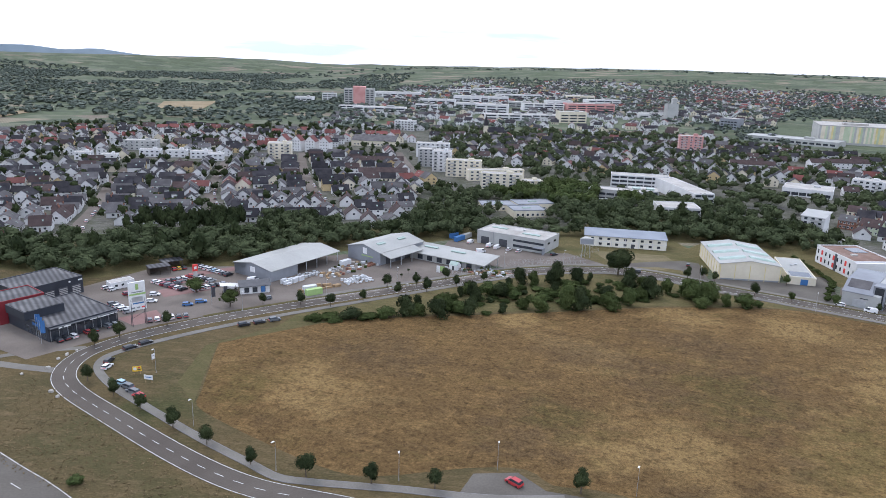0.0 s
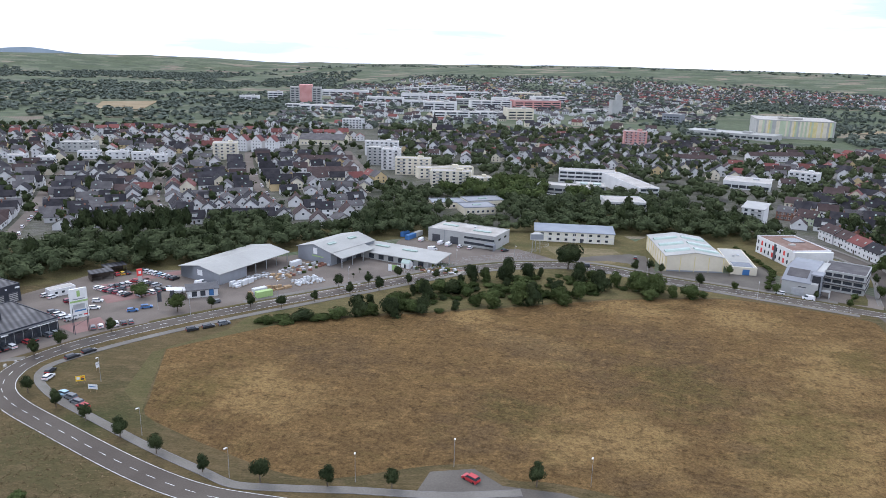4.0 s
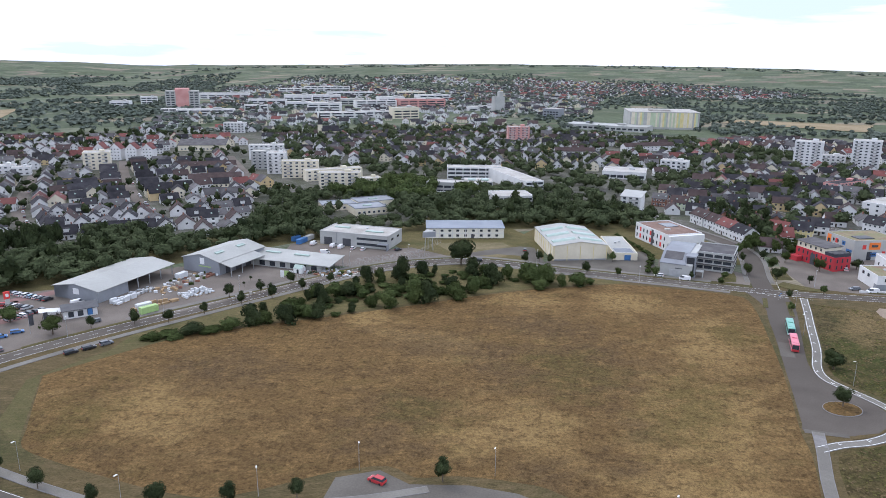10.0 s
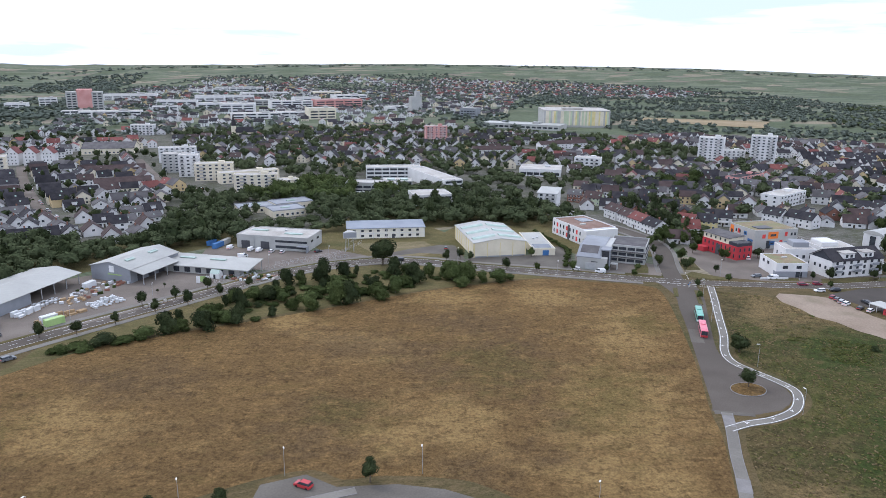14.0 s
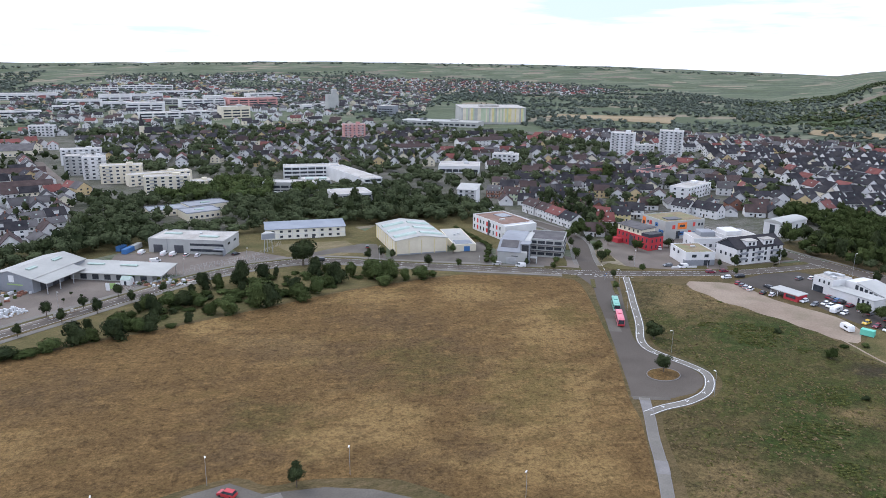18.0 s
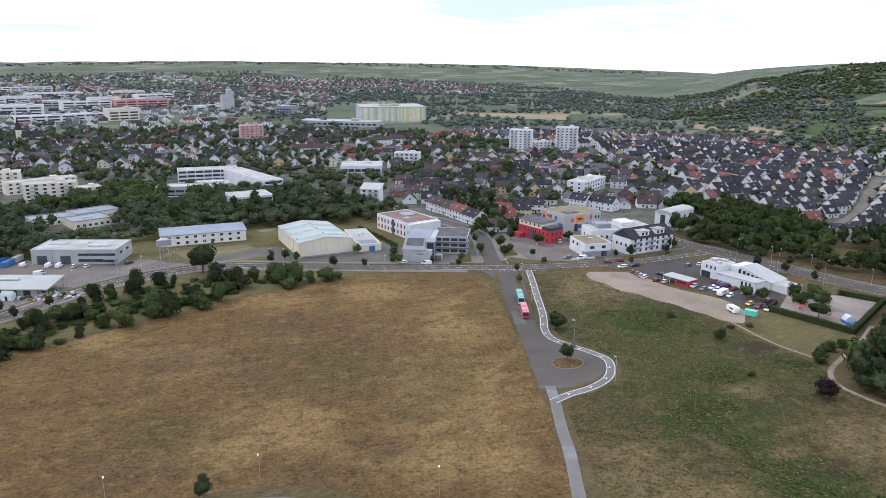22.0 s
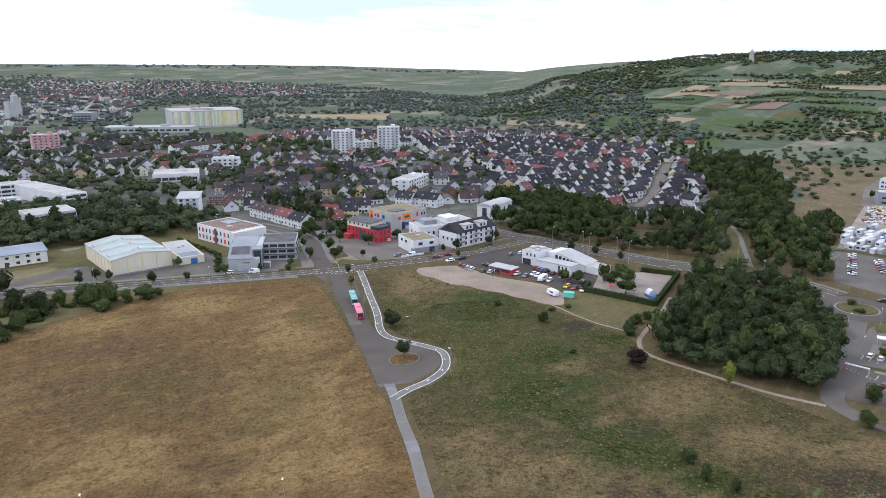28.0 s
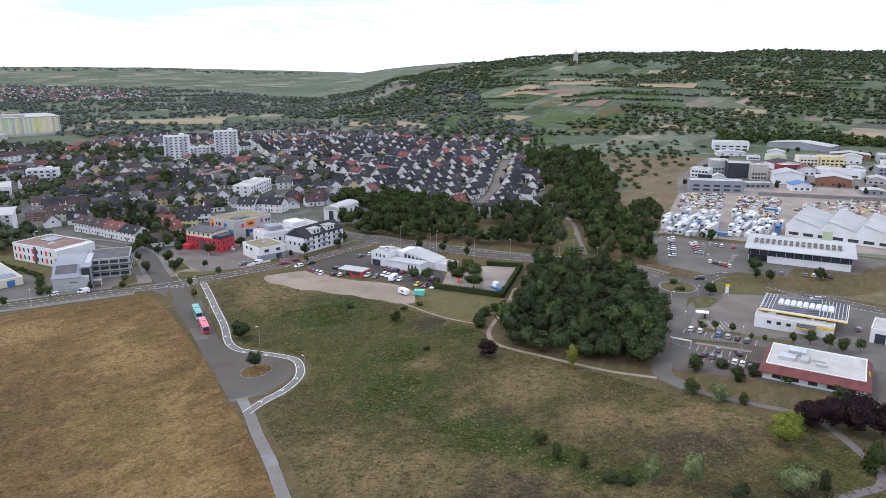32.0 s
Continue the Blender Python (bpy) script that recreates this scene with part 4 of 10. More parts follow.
sheet("planted_nose", smooth([(338, 47), (335, 42), (331, 32), (326, 23), (323.5, 37), (326, 44)], 3), 0.10, OLIVE, "grassed island between the two lanes", thick=0.06)
sheet("station_bed", [(267.4, 43), (270.6, 42), (272.4, 8), (269, 8)], 0.11, OLIVE, "narrow planted bed between forecourt and bays", thick=0.06)
sheet("bay_bed", [(252.6, 39), (254.4, 39), (256, 17), (254.2, 17)], 0.11, SAND, "gravel strip between the rows of parking bays", thick=0.05)
sheet("waste_plot", smooth([(369, 13), (344, 13), (338.5, -10), (333, -50), (376, -50), (384, -14)], 3), 0.056, SCRUBLAND, "rough sandy plot beside the supermarket")
sheet("fast_food_lot", [(252, 46), (262, 20), (256, -60), (232, -60), (232, 14), (226, 40), (232, 45)], 0.058, ASPHALT, "asphalt car park beside the red-roofed restaurant", thick=0.05)
sheet("supermarket_lot", [(345, 52), (352, 76), (410, 92), (420, 88), (424, 40), (414, -40), (340, -60), (336, 5), (350, 36)], 0.05, ASPHALT_OLD, "asphalt supermarket car park", thick=0.04)
sheet("container_yard", [(420, 92), (560, 110), (640, 60), (660, -80), (430, -80), (424, 40)], 0.045, YARD, "sandy storage yard full of containers and materials")
sheet("industry_ground", [(560, 112), (640, 128), (830, 130), (900, 60), (900, -160), (640, -100)], 0.04, PAVING, "paved yards of the industrial estate")
sheet("roundabout_island", [(318 + 7.6 * math.cos(6.2832 * i / 32), 59 + 7.6 * math.sin(6.2832 * i / 32)) for i in range(32)], 0.3, LAWN, "round planted traffic island", thick=0.28)
band("kerb_roundabout", CIRCLE, -4.7, -3.5, 0.125, KERB, 0.1, "pale stone apron round the roundabout")
sheet("layby", [(4, 143), (9, 154.5), (20, 155.5), (26, 148), (40, 144.5), (50, 139), (60, 129), (56, 126), (30, 138), (10, 140)], 0.06, ASPHALT_OLD, "paved lay-by at the edge of the field", thick=0.05)
TRACK = smooth([(217, 44), (214.5, 58), (214.5, 71), (215, 84), (215.5, 95), (218, 102.5), (226, 108.5), (240, 112), (258, 115.5), (280, 122)], 4)
band("path_woods", TRACK, -0.85, 0.85, 0.042, SAND, 0.04, "sandy footpath along the edge of the wood")
band("path_lane", smooth([(215, 36), (213, 27), (213, 12), (213, 2), (205, -8), (186, -18), (173, -10), (150, 5)], 4), -1.25, 1.25, 0.047, LANE, 0.04, "narrow asphalt path through the grass")
band("path_north", smooth([(350, 113), (359, 117), (387, 130), (417, 144), (450, 165)], 4), -1.2, 1.2, 0.05, PATHGREY, 0.04, "pale footpath between trees")
band("track_sandy", smooth([(239, 163), (237, 152), (233.4, 140), (231.2, 129), (231.5, 116)], 3), -0.45, 0.45, 0.045, SAND, 0.03, "worn sandy track in the grass")
band("path_dealer", smooth([(-117, 205), (-135, 208), (-160, 213), (-200, 214)], 3), -1.8, 1.8, 0.046, PATHGREY, 0.04, "grey path joining the road at the bend")
band("path_dealer_front", smooth([(-120, 224), (-136, 219), (-150, 212), (-175, 206)], 3), -1.4, 1.4, 0.042, PATHGREY, 0.04, "grey path beside the black car dealer")


# ---- parcels on the slopes ----
def parcel(name, corners, material, label, lift=0.8):
    s = Shape()
    n = 9
    a, b, c, d = [Vector(p) for p in corners]
    v = []
    for i in range(n):
        for j in range(n):
            p = a.lerp(b, i / (n - 1)).lerp(d.lerp(c, i / (n - 1)), j / (n - 1))
            v.append((p.x, p.y, land(p.x, p.y) + lift))
    s.add(v, [(i * n + j, (i + 1) * n + j, (i + 1) * n + j + 1, i * n + j + 1) for i in range(n - 1) for j in range(n - 1)])
    return tagged(part(name, s, material), label, "field", kind="structure")


for corners in ([(1473, 374), (1519, 248), (1575, 256), (1544, 385)], [(1317, 354), (1344, 251), (1388, 258), (1353, 358)], [(1298, 189), (1290, 53), (1318, 63), (1346, 188)], [(1165, 566), (1208, 519), (1301, 525), (1285, 553)], [(1305, 515), (1330, 408), (1381, 418), (1369, 529)],
                [(987, 255), (975, 182), (1010, 189), (1007, 257)], [(1026, 57), (1003, -30), (1035, -31), (1034, 51)], [(709, 1055), (825, 876), (928, 972), (767, 1103)], [(872, 664), (855, 519), (895, 536), (931, 699)], [(-507, 1258), (-425, 1250), (-467, 1476), (-559, 1431)], [(-630, 1016), (-641, 1136), (-678, 1211), (-662, 1068)]):
    parcel("stubble_parcel", corners, STUBBLE, "pale stubble field between hedges")
for corners in ([(1223, 515), (1231, 427), (1284, 435), (1279, 527)], [(1114, 399), (1113, 352), (1188, 353), (1195, 384)]):
    parcel("bare_parcel", corners, BAREFIELD, "bare brown field on the slope")
# small fields and vineyards in rows along the slope
rg = random.Random(77)
for i in range(9):
    for j in range(16):
        x, y = 960 + 95 * i + rg.uniform(-15, 15), -120 + 62 * j + rg.uniform(-10, 10)
        if land(x, y) < 6 or land(x, y) > 96 or rg.random() < 0.42:
            continue
        w, d = rg.uniform(30, 46), rg.uniform(14, 26)
        m, lab = rg.choice(((VINES, "green vineyard in straight rows"), (VINES, "green vineyard in straight rows"), (VINES_DARK, "dark green vineyard on the slope"), (VINES_DARK, "dark green vineyard on the slope"), (STUBBLE, "pale stubble field between hedges"), (LAWN, "green meadow parcel on the slope")))
        parcel("slope_parcel", [(x - w, y - d + 6), (x + w, y - d), (x + w, y + d), (x - w, y + d + 6)], m, lab, 0.45)
for corners in ([(955, 293), (981, 260), (1075, 281), (1056, 321)], [(979, 393), (953, 300), (1049, 327), (1066, 414)], [(764, 392), (819, 309), (869, 336), (835, 420)], [(1121, 278), (1119, 216), (1176, 236), (1200, 295)], [(900, 560), (890, 470), (960, 430), (990, 540)]):
    parcel("vineyard_parcel", corners, VINES, "green vineyard in straight rows")
parcel("vineyard_parcel", [(748, 386), (866, 331), (918, 362), (797, 422)], VINES, "green vineyard in straight rows")
sheet("yard_verge", [(398, 97), (424, 93), (560, 112), (600, 122), (600, 140), (530, 152), (430, 124)], 0.038, SCRUBLAND, "dry grass beside the storage yard")

# planted strips along the streets
band("verge_road", ROAD[70:150], -5.9, -4.35, 0.12, LAWN, 0.1, "grassed strip with trees between road and footway")
for q in ([(227, 286.5), (221.5, 275), (229.6, 273.1), (234.5, 284), (236, 291)], [(217, 268), (223.1, 271.3), (232.3, 257.1), (229.3, 255.1), (217.6, 262.8)], [(249, 249), (262, 243), (264, 247), (252, 253)], [(202, 288), (195.5, 277), (201.5, 275.5), (206, 282), (209.5, 289)], [(205.2, 246.6), (195.6, 231.6), (196.2, 229.2), (207, 246)], [(270, 238), (288, 234), (300, 234), (300, 238), (274, 243)], [(304, 240), (316, 238), (317, 262), (310, 258)], [(296, 232), (316, 229), (317, 233), (298, 236)]):
    sheet("planting_bed", q, 0.17, LAWN, "planted bed with low shrubs between paved areas", thick=0.15)
sheet("supermarket_verge", [(338, 34), (346, 44), (356, 40), (360, 18), (379, 16), (379, -12), (392, -14), (406, -24), (372, -30), (342, -10), (337, 5)], 0.1, VERGE, "dry grass verge beside the car park", thick=0.08)
sheet("filling_station_verge", [(318, 42), (330, 44), (341, 36), (334, 20), (326, 24), (320, 34)], 0.13, LAWN, "grassed strip between road and forecourt", thick=0.1)
sheet("lot_verge", [(413, 92), (420, 90), (423, 44), (420, 20), (416, 40)], 0.1, VERGE, "grassy bank between car park and yard", thick=0.08)

sheet("loop_crossing", [(137.5, 151.5), (147.5, 146.2), (146.3, 144.4), (136.3, 149.6)], 0.078, ASPHALT_OLD, "paler paved strip at the end of the turning loop")
sheet("loop_bed", [(149, 145.2), (156, 144.9), (160.5, 147.0), (158, 144.9), (152, 143.4), (146.5, 143.6)], 0.16, VERGE, "planted bed between loop and cycle path", thick=0.12)
for k, o in enumerate((-1.28, 1.28)):
    band("edge_line", offset(CYCLE, o), -0.09, 0.09, 0.154, PAINT, 0.006, "white painted edge line of the cycle path")

# ---- trees and bushes ----
def crown_array(seed, n, size, lumps=7):
    """A crown of radius 1 round z = 0: a lumpy core of leaf patches under n loose sprays; quads (k, 4, 3)."""
    rg = np.random.default_rng(seed)
    lumps = lumps + 12
    c = rg.normal(size=(lumps, 3)); c /= np.linalg.norm(c, axis=1)[:, None]
    c *= rg.uniform(0.36, 0.68, lumps)[:, None]
    c[:, 2] = np.where(c[:, 2] < -0.62, -c[:, 2], c[:, 2])
    c[0] = (0, 0, 0)
    rad = rg.uniform(0.26, 0.42, lumps)
    rad[0] = 0.55
    fine = n >= 100
    na, ne = (14, 8) if fine else (8, 4)
    n = n if fine else max(8, n // 3)
    # core: how far the lumps reach in each direction
    az = np.arange(na + 1) * 2 * np.pi / na
    el = np.linspace(-0.42, 0.5, ne + 1) * np.pi
    az, el = np.meshgrid(az, el)
    d = np.stack([np.cos(el) * np.cos(az), np.cos(el) * np.sin(az), np.sin(el)], -1)
    cd = d @ c.T
    disc = rad ** 2 - (c ** 2).sum(1) + cd ** 2
    reach = np.where(disc > 0, cd + np.sqrt(np.maximum(disc, 0)), 0.3).max(-1)
    reach = reach * rg.uniform(0.66, 0.92, reach.shape)
    reach[:, -1] = reach[:, 0]
    g = d * reach[..., None]
    core = np.stack([g[:-1, :-1], g[:-1, 1:], g[1:, 1:], g[1:, :-1]], 2).reshape(-1, 4, 3)
    # sprays
    k = rg.integers(0, lumps, n)
    d = rg.normal(size=(n, 3)); d /= np.linalg.norm(d, axis=1)[:, None]
    d += 0.55 * c[k] / np.maximum(0.2, np.linalg.norm(c[k], axis=1))[:, None]; d /= np.linalg.norm(d, axis=1)[:, None]
    p = c[k] + d * (rad[k] * np.where(rg.random(n) < 0.14, rg.uniform(1.05, 1.28, n), rg.uniform(0.85, 1.06, n)))[:, None]
    nrm = 0.6 * d + 0.4 * p / np.maximum(0.2, np.linalg.norm(p, axis=1))[:, None] + rg.normal(0, 0.3, (n, 3)); nrm /= np.linalg.norm(nrm, axis=1)[:, None]
    u = np.cross(nrm, rg.normal(size=(n, 3))); u /= np.linalg.norm(u, axis=1)[:, None]
    v = np.cross(nrm, u)
    s = (size * (1.12 if fine else 1.25) * rg.uniform(0.6, 1.3, n))[:, None]
    t = s * rg.uniform(0.5, 0.9, n)[:, None]
    sprays = np.stack([p - u * s, p - v * t + nrm * s * 0.15, p + u * s, p + v * t + nrm * s * 0.15], axis=1)
    return np.concatenate([core, sprays])


def trunk_shape(h, r, spread):
    s = Shape()
    s.tube((0, 0, 0), (0.02 * h, 0, h * 0.7), r, r * 0.7)
    for i in range(4):
        a = 1.57 * i + 0.4
        s.tube((0.02 * h, 0, h * 0.65), (spread * math.cos(a), spread * math.sin(a), h * 1.15), r * 0.5, r * 0.15, 6)
    return s


def make_tree(name, x, y, h, r, leaf, seed, n=420, bare=0.3, label="", lumps=7, size=0.13, group="", z=0):
    """A tree of height h with a crown of radius r above a bare stem."""
    ob = thing(name, x, y, z, 37 * seed % 360, label, "tree", group)
    part("trunk", trunk_shape(h * (bare + 0.25), max(0.08, r * 0.07), r * 0.4), BARK, ob)
    V = crown_array(seed, int(n * 4), size * 0.5, lumps)
    V = V * np.array([r, r, (h * (1 - bare)) / 2.0]) + np.array([0, 0, h * (bare + (1 - bare) * 0.5)])
    part("crown", quads("crown", V, leaf), leaf, ob)
    return ob


def make_bush(name, x, y, h, r, leaf, seed, n=320, label="", size=0.14, group=""):
    ob = thing(name, x, y, 0, 61 * seed % 360, label, "bush", group)
    part("stem", trunk_shape(h * 0.4, 0.1, r * 0.3), BARK, ob)
    V = crown_array(seed, int(n * 4), size * 0.5, lumps=8)
    V[..., :2] *= 1 + 0.75 * np.clip(-V[..., 2:], 0, 1) ** 1.5
    V = V * np.array([r, r, h * 0.55]) + np.array([0, 0, h * 0.45])
    V[..., 2] = np.maximum(V[..., 2], 0.05)
    part("foliage", quads("foliage", V, leaf), leaf, ob)
    return ob


def spread(poly, n, seed, keep=None, gap=0.0):
    """Random places in a polygon, no nearer to each other than gap."""
    rg = random.Random(seed)
    xs, ys = [p[0] for p in poly], [p[1] for p in poly]
    out, cells, tries = [], {}, 0
    while len(out) < n and tries < n * 30:
        tries += 1
        x, y = rg.uniform(min(xs), max(xs)), rg.uniform(min(ys), max(ys))
        if not inside(poly, x, y) or (keep and not keep(x, y)):
            continue
        if gap:
            cx, cy = int(x // gap), int(y // gap)
            if any((x - a) ** 2 + (y - b) ** 2 < gap * gap for i in (-1, 0, 1) for j in (-1, 0, 1) for a, b in cells.get((cx + i, cy + j), ())):
                continue
            cells.setdefault((cx, cy), []).append((x, y))
        out.append((x, y))
    return out


def wood(name, places, leaf, seed, r=(3.0, 5.0), h=(7, 12), n=260, size=0.15, label="", base=0.6, category="woodland"):
    """Many trees as one mass of stuff: stems and crowns of leaf sprays."""
    rg = np.random.default_rng(seed)
    protos = [crown_array(seed * 10 + i, n, size) for i in range(5)]
    out = []
    for i, (x, y) in enumerate(places):
        R, H, a = rg.uniform(*r), rg.uniform(*h), rg.uniform(0, 6.28)
        V = protos[i % 5] * np.array([R, R, H * 0.42])
        c, s = math.cos(a), math.sin(a)
        V = np.stack([V[..., 0] * c - V[..., 1] * s + x, V[..., 0] * s + V[..., 1] * c + y, V[..., 2] + H * base + land(x, y)], axis=-1)
        out.append(V)
    ob = new(name, quads(name, np.concatenate(out), leaf))
    return tagged(ob, label, category, kind="stuff")


# street trees: one pattern of each kind, copied along the roads
TREE_LABEL = "young round-crowned street tree on a slim trunk"
street_a = make_tree("street_tree", -107, 198.8, 5.6, 2.2, LEAF_DARK, 3, 420, 0.2, TREE_LABEL, group="trees along the road")
street_b = make_tree("street_tree", -95.2, 190.1, 5.6, 2.2, LEAF_DARK, 4, 420, 0.2, TREE_LABEL, group="trees along the road")
for i, (x, y) in enumerate([(-83.7, 181.7), (-71.1, 172.2), (-59.4, 164.3), (-45.8, 155.6), (-31.3, 151), (-15.4, 148.9), (-0.3, 147.6), (34, 147.5), (-112.5, 233), (-101, 246.5), (-72, 272), (-57, 273), (-44.6, 271.5), (-32.4, 279.4), (-24, 297.6), (-18.6, 288.3), (-11.3, 302.5), (-6.5, 294.0), (1.7, 311.8), (6.4, 302.6), (19, 309.6), (116.1, 324), (124, 325.3), (128, 321), (138.3, 300.5), (310, 240), (296, 234), (276, 240), (329, 200), (330, 186), (331, 172), (315, 194), (316, 180), (317, 166), (330, 214), (-118, 226), (315, 250), (306, 240), (346, 24), (349, 30), (413, 66)]):
    copy_thing((street_a, street_b)[i % 2], pose(x, y, 0, 0, 0, 47 * i)).scale = [0.9 + 0.35 * ((i * 37) % 10) / 10] * 3
for i, (x, y, h, r) in enumerate([(212.8, 284, 7.5, 3.1), (220.5, 273, 8.0, 3.3), (227.6, 278, 6.5, 2.9), (231, 290, 8.5, 3.5), (225, 305, 6.0, 2.5), (232, 318, 7.5, 3.0), (245, 323, 9.5, 4.2), (233.5, 267, 5.0, 2.1), (228.3, 252, 5.0, 2.3), (252, 283, 8.0, 4.2), (272.8, 282.5, 6.0, 4.0), (168, 289, 6.5, 2.6), (151.5, 294, 5.6, 2.2), (183, 283, 5.0, 2.0), (199.3, 281, 4.2, 2.4), (191.5, 272.5, 5.2, 2.2), (208.7, 249, 5.4, 1.9), (199.6, 236, 4.6, 2.0), (266.8, 231, 4.2, 1.8), (269, 243, 5.0, 2.0), (160.4, 318, 6.2, 2.4), (246, 300, 7.0, 3.4), (238, 306, 6.5, 3.0)]):
    make_tree("roadside_tree", x, y, h * 0.92, r * 0.86, (LEAF, LEAF_DARK, LEAF_YOUNG)[i % 3], 140 + i, int(130 + 60 * r), 0.16, "leafy broad tree beside the crossing", group="trees round the crossing", size=0.12)
big = make_tree("big_tree", 84, 327, 15, 7.6, LEAF_DARK, 11, 900, 0.12, "large dark green broadleaf tree beside the road", size=0.11)
make_tree("round_tree", 175.2, 184.3, 7.6, 3.8, LEAF_DARK, 12, 700, 0.08, "round dark green tree standing in the meadow", size=0.11)
make_tree("island_tree", 158.0, 160.5, 6.2, 3.1, LEAF_DARK, 13, 560, 0.2, "small dark tree on the planted island", z=0.22)
make_tree("copper_beech", 205.3, 98.7, 6.2, 3.9, LEAF_RED, 14, 600, 0.08, "dark copper-leaved tree at the edge of the wood", 22)
make_tree("lime_tree", 211, 70.4, 8.0, 2.7, LEAF_LIGHT, 15, 360, 0.1, "slender light green tree beside the path")
make_tree("yellow_green_tree", 191.7, 4.9, 10.7, 5.2, LEAF_LIGHT, 16, 1100, 0.05, "bright yellow-green tree in the meadow", 22, size=0.09)
for i, (x, y, h, r) in enumerate([(206, -0.4, 8.0, 4.6), (209, -6, 9.7, 5.8), (209, -12, 11.5, 5.8), (210, -19, 9.9, 5.2)]):
    make_tree("copper_beech", x, y, h, r, LEAF_RED, 60 + i, 700, 0.04, "broad dark copper-leaved tree in a dense row", 26, size=0.11, group="row of copper beeches")
make_tree("willow", 156.5, 30.6, 8.0, 2.7, LEAF_SILVER, 19, 330, 0.12, "thin silvery willow in the rough grass", size=0.09)
make_tree("willow", 158.8, 22.0, 9.8, 3.9, LEAF_SILVER, 20, 420, 0.15, "loose silvery green tree in the rough grass", size=0.09)
make_tree("willow", 168.2, -0.2, 7.9, 5.2, LEAF_SILVER, 21, 800, 0.08, "broad silvery green tree in the rough grass", size=0.1)
for i, (x, y, h, r, leaf) in enumerate([(173.5, -5.7, 5.8, 1.9, LEAF_DARK), (190, -16, 8.5, 3.7, LEAF), (154.8, 47.1, 5.0, 1.5, LEAF), (155.9, 54.6, 5.2, 1.6, LEAF), (160.4, 61, 4.8, 2.3, LEAF), (161.2, 11.3, 3.7, 2.7, LEAF_DARK), (152.7, 40, 2.6, 2.5, LEAF_DARK), (154.5, 36, 2.4, 2.5, LEAF_DARK), (211.3, 32.4, 5.3, 3.1, LEAF), (211.2, 24.1, 5.6, 3.6, LEAF_SILVER), (211.2, 17.3, 4.5, 1.8, LEAF), (218.3, 145.2, 5.0, 2.7, LEAF), (229, 114, 4.5, 3.0, LEAF), (235, 117, 4.0, 2.6, LEAF_DARK), (242, 118, 4.5, 3.2, LEAF), (249, 117, 3.6, 2.6, LEAF), (229.1, 34.6, 6.6, 3.1, LEAF), (236.3, 27.1, 3.1, 2.8, LEAF_DARK), (227.8, 21.2, 5.3, 2.7, LEAF), (234.3, 17.3, 4.2, 2.5, LEAF_DARK), (234.4, 7.3, 4.1, 3.0, LEAF), (237.3, -2.5, 3.5, 2.9, LEAF), (228.8, -8, 4.9, 3.1, LEAF_DARK), (202, 2.5, 4.0, 2.8, LEAF_DARK), (204, -22, 4.5, 3.0, LEAF_DARK), (216, -3, 4.6, 3.0, LEAF_DARK), (218, -12, 5.0, 3.4, LEAF)]):
    make_bush("shrub", x, y, h, r, leaf, 70 + i, int(110 + 45 * r), "leafy green shrub in rough grass" if x < 212 else "rounded green shrub beside the parking bays", size=0.12)
for i, (x, y, h, r) in enumerate([(269.5, -2.9, 7.2, 2.4), (268.8, -7.3, 6.4, 2.6), (272.4, 3.1, 6.3, 2.4), (273.4, -12.6, 5.3, 2.4), (269.8, 8.4, 4.9, 1.8), (267.4, 39.5, 4.3, 2.2), (269.8, 35, 4.4, 1.8), (270.7, 29.2, 4.5, 1.8), (267.3, 22.1, 2.6, 1.2), (267.2, 17.7, 2.9, 1.3)]):
    make_tree("forecourt_tree", x, y, h, r, LEAF, 95 + i, int(100 + 50 * r), 0.18, "small leafy tree beside the filling station", group="trees at the filling station")
for i, (x, y, h, r) in enumerate([(-84, 268, 6, 3.5), (-103, 284, 5.5, 3.2), (275, 148, 6.5, 3.0), (283, 144, 7, 3.4), (271, 138, 5.5, 3.6), (289, 150, 6.5, 3.0), (280, 154, 7.5, 2.6), (268, 168, 5, 2.6), (270, 162, 5, 2.6)]):
    make_tree("shade_tree", x, y, h * 1.25, r * 1.3, (LEAF, LEAF_YOUNG)[i % 2], 30 + i, 420, 0.18, "leafy shade tree beside parking and terraces")
for x, y, h, r, k in ((408, 150, 17, 5.4, 111), (362, 132, 14, 4.6, 112), (384, 160, 12, 4.2, 113), (640, 226, 15, 6.0, 114)):
    make_tree("tall_poplar", x, y, h, r, LEAF_MID, k, 620, 0.12, "tall grey-green poplar rising beside the footpath", 12, size=0.11)
make_tree("car_park_tree", 364, 33, 7, 4.2, LEAF, 46, 500, 0.12, "broad tree beside the supermarket car park")
make_tree("car_park_tree", 362, 4, 6, 3.4, LEAF_DARK, 47, 450, 0.12, "dark tree beside the supermarket")
make_tree("yard_tree", 416, 62, 7, 3.4, LEAF, 48, 450, 0.1, "green tree between car park and yard")
make_tree("roundabout_tree", 313.6, 44.3, 6.3, 3.3, LEAF_DARK, 45, 450, 0.15, "dark round tree beside the roundabout")

